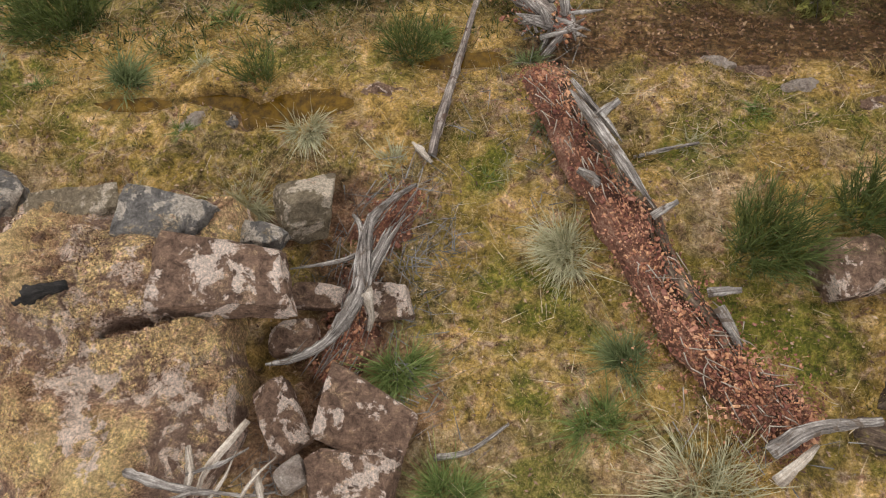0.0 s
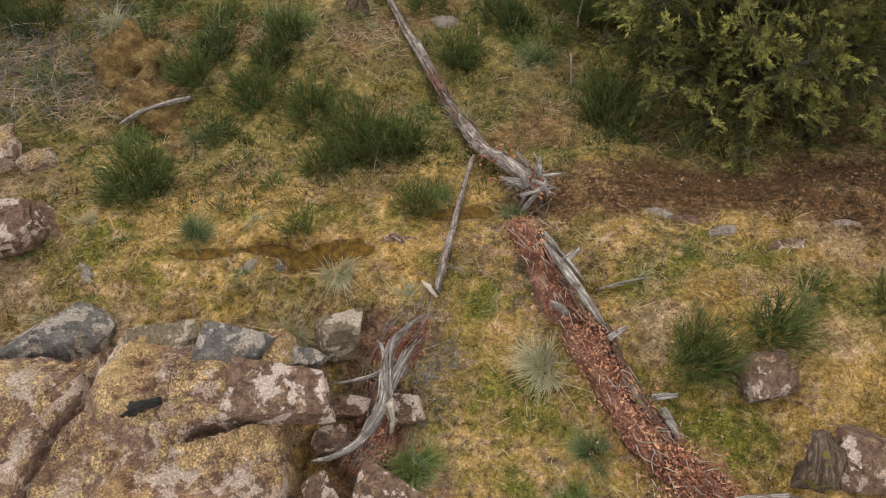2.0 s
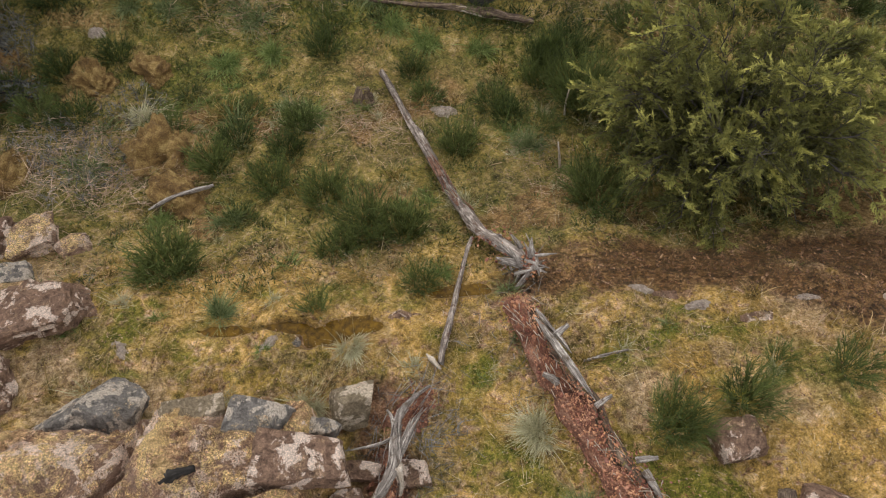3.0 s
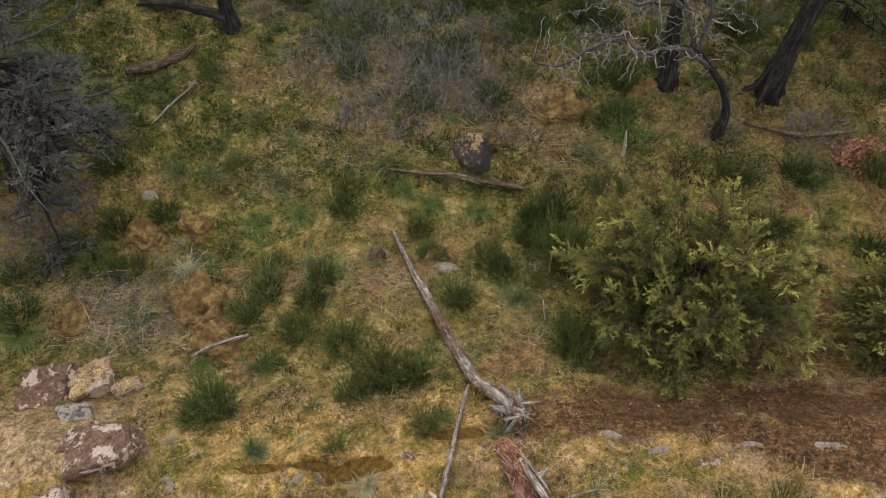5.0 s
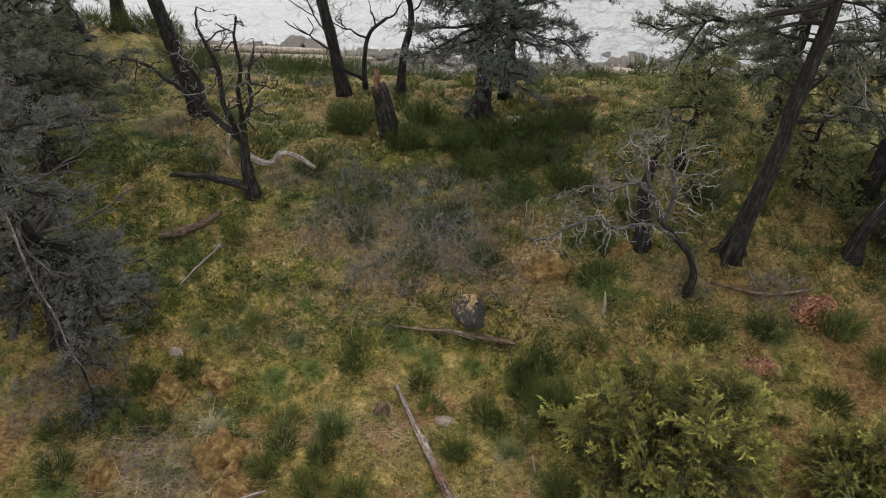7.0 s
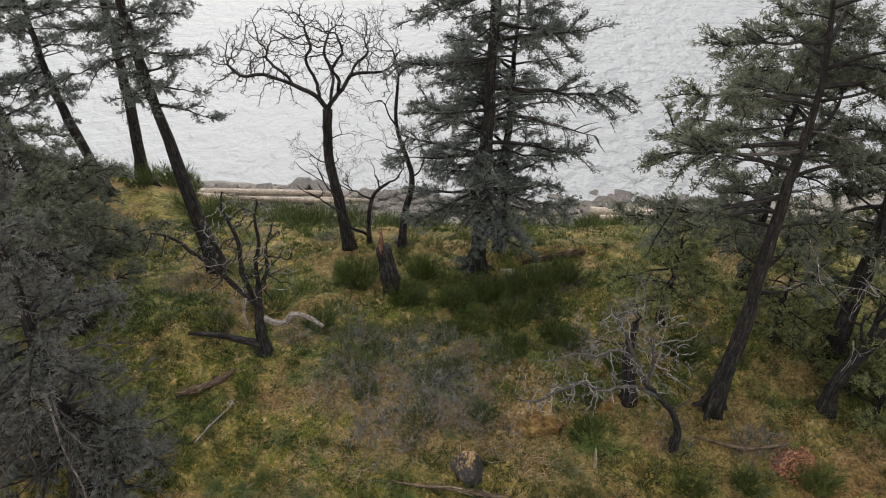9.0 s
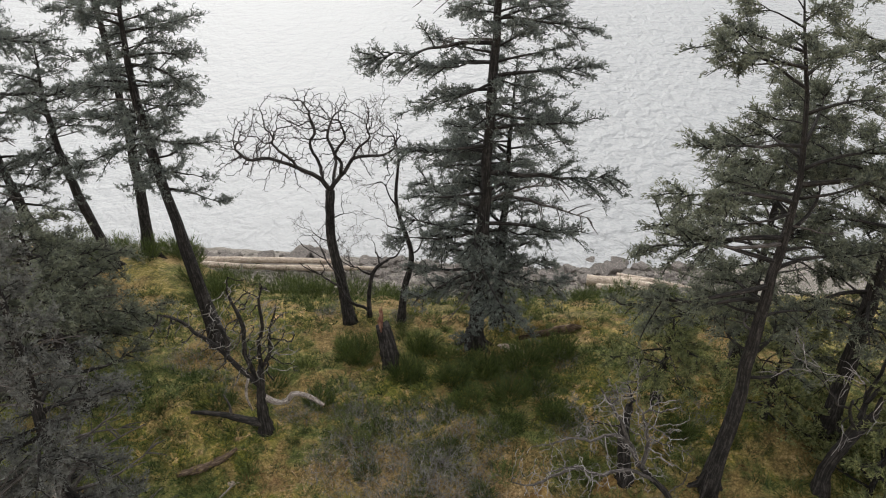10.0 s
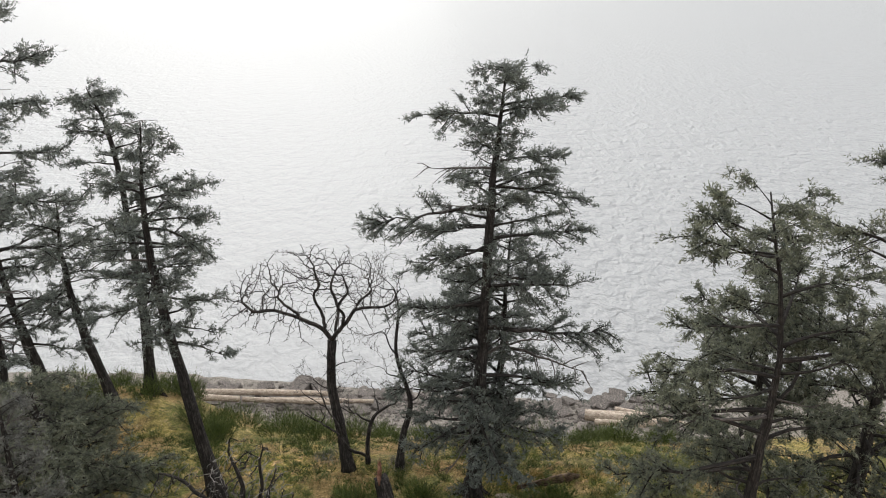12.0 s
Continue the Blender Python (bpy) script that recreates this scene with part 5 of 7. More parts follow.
def splinters(line, half, count, seed, lift, length=0.28, width=0.014, stray=0.09):
    """Long fibres of split wood lying along a line."""
    rng = np.random.default_rng(seed)
    t = np.linspace(0, 1, len(line))
    u = rng.uniform(0, 0.95, count)
    p = np.stack([np.interp(u, t, line[:, c]) for c in range(3)], -1)
    way = unit(np.gradient(line, axis=0))
    way = np.stack([np.interp(u, t, way[:, c]) for c in range(3)], -1)
    p = p + unit(np.cross(way, np.array([0, 0, 1.0]))) * rng.normal(0, half * 0.5, count)[:, None] + np.array([0, 0, 1]) * (lift + rng.uniform(-0.01, 0.03, count))[:, None]
    return join([tube(np.stack([q, q + w * l * 0.5 + rng.normal(0, 0.006, 3), q + w * l]), [width * 0.5, width * 0.45, width * 0.12], 4)
                 for q, w, l in zip(p, unit(way + rng.normal(0, stray, way.shape) * np.array([1, 1, 0.5])), rng.uniform(0.4, 1.2, count) * length)])


def strands(line, count, radius, spread, seed, twist=0.6, flat=0.7):
    """Weathered wood split into fibres that run along a line."""
    rng = np.random.default_rng(seed)
    way = unit(np.gradient(line, axis=0))
    a = unit(np.cross(way, np.array([0, 0, 1.0])))
    b = np.cross(a, way)
    n = len(line)
    spread = np.broadcast_to(spread, n)
    shapes = []
    for k in range(count):
        lo, hi = int(rng.uniform(0, 0.3) * n), int(rng.uniform(0.65, 1.0) * n)
        if hi - lo < 4:
            continue
        u = np.linspace(0, 1, n)
        ang = rng.uniform(0, 2 * np.pi) + twist * u * rng.choice([-1, 1]) + 0.4 * bumps(u * 3 + k, u * 0, 1.0, seed)
        off = spread * rng.uniform(0.25, 1.0) * (1 + 0.35 * bumps(u * 5, u * 0 + k, 1.0, seed + 1))
        path = line + a * (np.cos(ang) * off)[:, None] + b * (np.sin(ang) * off * flat)[:, None]
        r = radius * rng.uniform(0.55, 1.35) * np.interp(u[lo:hi], [u[lo], u[lo] + 0.15, u[hi - 1] - 0.2, u[hi - 1]], [0.25, 1, 0.9, 0.2])
        shapes.append(tube(path[lo:hi], r, 6, 0.12, seed + k))
    return join(shapes)


spine = curve(on_ground([(0.64, 3.42, 0.10), (0.75, 3.07, 0.15), (0.92, 2.6, 0.17), (1.12, 2.17, 0.17), (1.33, 1.68, 0.16), (1.56, 1.24, 0.14), (1.82, 0.96, 0.09), (2.08, 0.76, 0.02)]), 60)
log = thing("rotten_log", spine[0], "rotten red fallen trunk crumbling into chips on moss", "log")
wide = np.interp(np.linspace(0, 1, 60), [0, 0.08, 0.3, 0.6, 0.85, 1], [0.08, 0.125, 0.15, 0.165, 0.19, 0.12]) * (1 + 0.22 * bumps(np.arange(60) * 0.23, np.zeros(60), 1.0, 15))
part("core", tube(spine - np.array([0, 0, 0.06]), wide, 16, 0.10, 5, 0.72), ROTTEN, log, "crumbling red-brown heartwood")
wall_line = spine + np.stack([wide * 0.82, wide * 0.26, np.full(60, 0.03)], -1)
for k, (lo, hi, r) in enumerate(((4, 17, 0.04), (13, 27, 0.05), (22, 36, 0.045), (31, 46, 0.05), (43, 54, 0.04))):
    part("bark", tube(wall_line[lo:hi] + np.array([0.02 * (-1) ** k, 0, -0.02 * (k % 2)]), r * np.interp(np.linspace(0, 1, hi - lo), [0, 0.2, 0.8, 1], [0.5, 1, 0.9, 0.4]), 11, 0.38, 60 + k, 1.2), LOG_SIDE, log, "dark mossy bark along one side")
part("bark", strands(wall_line[3:52] - np.array([0, 0, 0.03]), 16, 0.017, 0.06, 75, 0.5, 0.8), LOG_SIDE, log, "split dark bark along one side", kind="stuff")
part("crumbled_wood", join([chips(spine, 0.15, 0.105, 5200, 8, 0.0095), chips(spine, 0.14, 0.11, 700, 88, 0.017), splinters(spine, 0.2, 60, 188, 0.10, 0.11, 0.007, 0.5), chips(spine[34:], 0.26, 0.06, 2600, 89, 0.009)]), CHIPS, log, "loose red and orange wood chips", False, "stuff")
part("split_fibre", join([splinters(spine[16:24], 0.12, 8, 9, 0.12, 0.14, 0.009, 0.5), splinters(spine[30:56], 0.2, 60, 19, 0.10, 0.16, 0.009, 0.5), splinters(spine[2:20], 0.16, 34, 29, 0.11, 0.2, 0.010, 0.3)]), PALE_WOOD, log, "pale split fibres", kind="stuff")
strip = curve([(0.76, 3.08, 6.80), (0.90, 2.80, 6.87), (1.04, 2.52, 6.93), (1.14, 2.30, 6.97), (1.28, 2.06, 6.97)], 24)
part("heartwood_strip", strands(strip, 7, 0.018, np.interp(np.linspace(0, 1, 24), [0, 0.4, 1], [0.01, 0.035, 0.015]), 10), SILVER, log, "silvery split strip of hard wood", kind="stuff")
part("heartwood_strip", strands(strip[:14] + np.array([0.07, 0.03, -0.03]), 3, 0.016, 0.02, 11), SILVER, log, "silvery split strip of hard wood", kind="stuff")
for a, b, r in (((0.95, 2.78, 6.80), (1.10, 2.86, 6.93), 0.035), ((1.55, 1.60, 6.93), (1.72, 1.60, 7.0), 0.028), ((1.28, 2.1, 6.85), (1.42, 2.17, 6.93), 0.025), ((0.98, 2.35, 6.75), (0.84, 2.42, 6.8), 0.04), ((1.62, 1.52, 6.9), (1.74, 1.28, 6.86), 0.035)):
    part("branch_stub", tube(curve([a, tuple(0.5 * (np.array(a) + b) + [0, 0, 0.015]), b], 6), np.linspace(r, r * 0.55, 6), 7, 0.15, 3), SILVER, log, "broken grey branch stub")
part("root", tube(curve([(1.82, 0.70, 6.92), (1.95, 0.80, 7.03), (2.12, 0.84, 7.05), (2.38, 0.87, 7.04)], 16), np.linspace(0.05, 0.022, 16), 7, 0.14, 12), SILVER, log, "bleached bent root")
part("root", tube(curve([(1.85, 0.55, 6.88), (1.95, 0.66, 6.98), (2.05, 0.74, 6.97)], 10), np.linspace(0.04, 0.012, 10), 7, 0.14, 13), PALE_WOOD, log, "bleached broken root")

cleft = curve(on_ground([(-0.22, 2.42, 0.03), (-0.42, 2.12, 0.04), (-0.5, 1.75, 0.05), (-0.58, 1.35, 0.08), (-0.72, 1.08, 0.08)]), 24)
root = thing("weathered_root", (-0.5, 1.75, float(ground_z(-0.5, 1.75))), "silver weathered forked root over crumbled red wood", "root")
root_line = curve([(-0.20, 2.44, 6.46), (-0.36, 2.28, 6.57), (-0.48, 2.10, 6.63), (-0.50, 1.85, 6.68), (-0.50, 1.66, 6.73), (-0.57, 1.46, 6.76), (-0.70, 1.28, 6.78), (-0.88, 1.17, 6.80), (-1.03, 1.14, 6.80)], 44)
part("main_root", join([tube(root_line, np.interp(np.linspace(0, 1, 44), [0, 0.2, 0.45, 0.8, 1], [0.012, 0.03, 0.05, 0.026, 0.008]), 12, 0.3, 20), strands(root_line, 14, 0.0125, np.interp(np.linspace(0, 1, 44), [0, 0.2, 0.45, 0.8, 1], [0.014, 0.04, 0.065, 0.032, 0.014]), 21, 1.2)]), SILVER, root, kind="stuff")
part("fork", strands(curve([(-0.31, 2.12, 6.58), (-0.37, 1.95, 6.64), (-0.43, 1.78, 6.70), (-0.49, 1.60, 6.70)], 22), 11, 0.012, 0.04, 22, 0.8), SILVER, root, kind="stuff")
part("fork", tube(curve([(-0.60, 2.16, 6.60), (-0.54, 2.06, 6.64), (-0.51, 1.9, 6.66)], 10), np.linspace(0.010, 0.03, 10), 7, 0.2, 23), SILVER, root)
part("rootlet", tube(curve([(-0.52, 1.9, 6.6), (-0.66, 1.84, 6.6), (-0.82, 1.80, 6.62), (-0.98, 1.78, 6.6)], 12), np.linspace(0.022, 0.006, 12), 5, 0.1, 24), SILVER, root)
part("rootlet", tube(curve([(-0.48, 1.62, 6.74), (-0.44, 1.5, 6.62), (-0.46, 1.4, 6.56)], 8), np.linspace(0.05, 0.015, 8), 6, 0.2, 25), PALE_WOOD, root, "pale broken rootlet")
part("crumbled_wood", join([chips(cleft, 0.15, 0.05, 2600, 26, 0.011), chips(cleft, 0.15, 0.05, 120, 28, 0.02)]), CHIPS, root, "crumbled red wood in the cleft", False, "stuff")
part("core", tube(cleft - np.array([0, 0, 0.06]), np.interp(np.linspace(0, 1, 24), [0, 0.2, 0.8, 1], [0.08, 0.2, 0.2, 0.1]), 14, 0.15, 29, 0.5), ROTTEN, root, "bed of crumbled red wood")
part("split_fibre", splinters(cleft, 0.3, 70, 27, 0.06, 0.3, 0.01), SILVER, root, "grey fibres", kind="stuff")

wood("fallen_branch", on_ground([(-0.1, 2.68, 0.04), (-0.06, 2.9, 0.06), (0.0, 3.15, 0.07), (0.1, 3.7, 0.07), (0.2, 4.15, 0.12), (0.27, 4.4, 0.16)]), [0.032, 0.038, 0.032, 0.026, 0.02], GREY_WOOD, "slim grey lichened branch lying on moss", 31, 8, 0.14, 30, "branch")
wood("fallen_branch", on_ground([(-0.24, 2.80, 0.03), (-0.18, 2.72, 0.05), (-0.1, 2.62, 0.04)]), [0.01, 0.03, 0.012], PALE_WOOD, "short pale broken piece of wood", 32, 7, 0.2, 10, "branch")
wood("stick", on_ground([(1.30, 2.68, 0.02), (1.5, 2.73, 0.05), (1.75, 2.78, 0.06)]), [0.012, 0.018, 0.010], SILVER, "thin grey stick on moss", 33, 6, 0.1, 10, "stick", group="sticks")
wood("stick", on_ground([(-0.03, 0.64, 0.02), (0.15, 0.67, 0.06), (0.28, 0.75, 0.04), (0.4, 0.84, 0.06)]), [0.02, 0.014, 0.008], SILVER, "thin forked grey twig on moss", 34, 6, 0.1, 12, "stick", group="sticks")
for k, (points, r, m) in enumerate((([(-1.62, 0.52, 7.12), (-1.4, 0.46, 7.15), (-1.12, 0.42, 7.12)], 0.026, SILVER), ([(-1.04, 0.80, 7.04), (-1.12, 0.66, 7.12), (-1.2, 0.54, 7.14), (-1.24, 0.42, 7.13)], 0.022, PALE_WOOD), ([(-1.32, 0.66, 7.1), (-1.28, 0.52, 7.13), (-1.3, 0.38, 7.14)], 0.016, PALE_WOOD),
                                   ([(-0.98, 0.55, 7.03), (-0.93, 0.46, 7.08), (-0.9, 0.34, 7.08)], 0.018, PALE_WOOD), ([(-1.3, 0.52, 7.13), (-1.12, 0.58, 7.15), (-1.0, 0.66, 7.1)], 0.012, SILVER), ([(-1.2, 0.36, 7.13), (-1.1, 0.5, 7.15), (-1.06, 0.64, 7.12)], 0.010, PALE_WOOD),
                                   ([(-1.36, 0.4, 7.14), (-1.2, 0.44, 7.16), (-1.0, 0.42, 7.1), (-0.86, 0.44, 7.02)], 0.014, SILVER), ([(-1.05, 0.36, 7.1), (-0.96, 0.5, 7.12), (-0.86, 0.62, 7.06)], 0.009, PALE_WOOD))):
    wood("stick", points, [r, r * 1.1, r * 0.45], m, "bleached broken stick in a tangle on the outcrop", 35 + k, 7, 0.25, 14, "stick", group="sticks")
wood("charred_stub", [(-2.40, 1.42, 7.07), (-2.28, 1.46, 7.11), (-2.12, 1.52, 7.08)], [0.035, 0.042, 0.02], BARK, "dark mossy stub of wood on the outcrop", 39, 11, 0.3, 18, "wood")
wood("stump", on_ground([(2.72, 1.02, -0.1), (2.7, 1.12, 0.16), (2.66, 1.3, 0.34)]), [0.16, 0.11, 0.06], LOG_SIDE, "decayed brown stump leaning on a rock", 40, 10, 0.25, 12, "stump")
wood("stump", on_ground([(2.45, 0.85, -0.05), (2.55, 0.80, 0.05), (2.8, 0.72, 0.02)]), [0.09, 0.1, 0.04], LOG_SIDE, "dark decayed piece of trunk", 42, 9, 0.25, 12, "stump")

trunk_line = curve(on_ground([(0.98, 3.82, 0.12), (0.78, 3.98, 0.2), (0.55, 4.25, 0.22), (0.33, 4.55, 0.2), (0.1, 5.2, 0.14), (-0.1, 5.7, 0.13), (-0.34, 6.3, 0.12), (-0.56, 6.88, 0.10), (-0.98, 7.9, 0.09)]), 44)
fallen = thing("fallen_log", trunk_line[0], "long grey weathered fallen trunk with a splintered butt", "log")
part("trunk", tube(trunk_line[5:], np.interp(np.linspace(0, 1, 39), [0, 0.15, 0.4, 1], [0.055, 0.064, 0.056, 0.04]), 12, 0.3, 44), GREY_WOOD, fallen)
part("loose_strand", strands(trunk_line[1:], 13, 0.024, np.interp(np.linspace(0, 1, 43), [0, 0.15, 0.4, 1], [0.11, 0.066, 0.053, 0.028]), 48, 1.0), GREY_WOOD, fallen, "split grey outer strands", kind="stuff")
part("split_fibre", join([splinters(trunk_line[0:9], 0.2, 16, 45, 0.0, 0.3, 0.03, 0.6), splinters(trunk_line[5:0:-1], 0.22, 12, 145, 0.0, 0.3, 0.05, 0.8), splinters(trunk_line[3:8], 0.16, 8, 146, 0.03, 0.3, 0.07, 0.5)]), SILVER, fallen, "splintered grey fibres at the butt", kind="stuff")
part("crumbled_wood", chips(trunk_line[:16], 0.15, 0.02, 420, 46, 0.018), CHIPS, fallen, "crumbled red wood", False, "stuff")
part("split_fibre", splinters(trunk_line[18:30], 0.1, 26, 47, 0.05, 0.4, 0.02), ROTTEN, fallen, "rotten red streaks", kind="stuff")

wood("standing_stake", on_ground([(1.52, 5.85, -0.05), (1.48, 5.9, 0.25), (1.44, 5.97, 0.48)]), [0.025, 0.022, 0.01], PALE_WOOD, "thin bleached dead stem standing in grass", 51, 6, 0.1, 8, "dead stem", group="dead stems")
wood("standing_stake", on_ground([(1.72, 7.0, -0.05), (1.7, 7.02, 0.25), (1.72, 7.06, 0.5)]), [0.02, 0.016, 0.008], PALE_WOOD, "thin bleached dead stem standing in grass", 52, 6, 0.1, 8, "dead stem", group="dead stems")
wood("standing_stake", on_ground([(3.32, 9.6, -0.05), (3.3, 9.6, 0.3), (3.27, 9.62, 0.6)]), [0.045, 0.035, 0.015], PALE_WOOD, "thin bleached dead stem standing in grass", 53, 6, 0.15, 8, "dead stem", group="dead stems")
wood("stump", on_ground([(-1.2, 7.25, -0.05), (-1.2, 7.26, 0.12), (-1.18, 7.3, 0.26)]), [0.12, 0.1, 0.08], LOG_SIDE, "small broken stump in the grass", 54, 9, 0.25, 8, "stump")
decayed = curve(on_ground([(-1.25, 9.35, 0.04), (-0.5, 9.2, 0.08), (0.2, 9.1, 0.10), (0.8, 8.98, 0.10), (1.4, 8.9, 0.08)]), 36)
decayed_log = thing("fallen_log", decayed[18], "grey and red decayed log in the grass", "log", "fallen logs")
part("core", tube(decayed, np.interp(np.linspace(0, 1, 36), [0, 0.3, 0.7, 1], [0.02, 0.04, 0.065, 0.05]), 10, 0.25, 55), LOG_SIDE, decayed_log)
part("loose_strand", strands(decayed[8:], 10, 0.02, np.interp(np.linspace(0, 1, 28), [0, 0.6, 1], [0.03, 0.06, 0.05]), 56), PALE_WOOD, decayed_log, "pale split outer strands", kind="stuff")
wood("fallen_log", on_ground([(-6.4, 11.35, 0.1), (-5.9, 11.55, 0.14), (-5.4, 11.85, 0.12), (-5.1, 12.05, 0.2)]), [0.06, 0.08, 0.07, 0.03], LOG_SIDE, "dark and silver decayed log on moss", 56, 10, 0.2, 24, "log", group="fallen logs")
wood("stick", on_ground([(-5.7, 10.2, 0.04), (-5.4, 10.7, 0.06), (-5.05, 11.2, 0.06)]), [0.015, 0.025, 0.02], SILVER, "grey stick on moss", 57, 6, 0.1, 12, "stick", group="sticks")
wood("fallen_log", on_ground([(-3.75, 5.08, 0.12), (-3.4, 5.2, 0.2), (-2.95, 5.36, 0.24)]), [0.02, 0.03, 0.025], SILVER, "short silver log on a mossy hummock", 58, 8, 0.15, 14, "log", group="fallen logs")
wood("fallen_log", on_ground([(2.4, 16.9, 0.1), (3.2, 16.95, 0.2), (4.0, 17.15, 0.18), (4.4, 17.3, 0.1)]), [0.05, 0.09, 0.10, 0.04], LOG_SIDE, "dark decayed log in the grass", 59, 10, 0.28, 24, "log", group="fallen logs")
wood("fallen_log", on_ground([(5.6, 10.1, 0.08), (6.6, 9.75, 0.12), (7.6, 9.8, 0.14)]), [0.03, 0.05, 0.04], LOG_SIDE, "grey decayed log beside the fir", 60, 8, 0.2, 16, "log", group="fallen logs")

# ---- shrubs and grasses ----
for x, y, h, w, n in ((-3.9, 6.6, 0.4, 0.9, 130), (-2.9, 7.0, 0.35, 0.8, 110), (-0.3, 7.4, 0.35, 0.7, 90), (0.7, 7.2, 0.4, 0.8, 110), (0.5, 9.0, 0.35, 0.7, 90), (-3.9, 9.3, 0.35, 0.8, 100), (-1.9, 9.0, 0.3, 0.7, 80), (2.6, 6.3, 0.5, 0.8, 140), (1.4, 6.7, 0.3, 0.7, 90), (2.9, 8.8, 0.5, 1.0, 130), (-5.9, 7.0, 0.4, 0.9, 120), (-1.35, 4.35, 0.45, 0.6, 110), (-2.6, 4.9, 0.3, 0.6, 80), (2.02, 1.98, 0.62, 0.62, 210), (2.72, 2.22, 0.55, 0.6, 150), (-1.4, 3.36, 0.55, 0.36, 45), (-3.2, 4.05, 0.62, 0.85, 260), (-1.0, 4.75, 0.75, 0.8, 170), (-0.55, 4.7, 0.6, 0.6, 130), (-0.32, 3.78, 0.4, 0.5, 130),
                      (-1.6, 5.4, 0.5, 0.7, 130), (-2.3, 5.6, 0.5, 0.7, 120), (-3.1, 5.9, 0.5, 0.6, 130), (0.15, 6.3, 0.5, 0.6, 120), (2.0, 7.3, 0.9, 1.1, 260), (1.45, 7.75, 0.6, 0.7, 160), (1.9, 5.3, 0.75, 0.9, 220),
                      (3.15, 2.62, 0.3, 0.4, 70), (3.7, 2.45, 0.42, 0.6, 100), (-2.1, 6.7, 0.45, 0.6, 120), (2.5, 15.4, 0.9, 1.7, 300), (1.2, 15.1, 0.8, 1.5, 260), (3.5, 15.9, 0.8, 1.2, 220), (0.3, 14.6, 0.7, 1.2, 200),
                      (-1.0, 14.9, 0.8, 1.2, 200), (-2.5, 15.9, 0.9, 1.3, 240), (-0.6, 16.2, 0.8, 1.0, 200), (4.3, 12.0, 0.8, 1.1, 180), (3.4, 11.4, 0.6, 0.9, 150), (7.9, 8.9, 0.8, 1.0, 180), (8.6, 8.0, 0.8, 1.2, 180)):
    broom(x, y, h, w, int(abs(x) * 100 + y * 17), n, lean=0.1 * math.sin(x * 9), leaf=DARK_BROOM if y > 13 else None)
shore_rng = np.random.default_rng(70)
for k in range(64):
    x = -15 + 23.5 * k / 63 + shore_rng.normal(0, 0.5)
    thick = x < -3.2
    y = 21.3 + shore_rng.uniform(-0.9, 3.6) - (1.0 if x > 3 else 0) + (1.2 if x < -9 else 0)
    broom(x, y, shore_rng.uniform(0.5, 1.0) * (1.25 if thick else 0.9), shore_rng.uniform(1.0, 2.2), 700 + k, 110, "dark green broom thicket on the bank above the beach", leaf=DARK_BROOM)
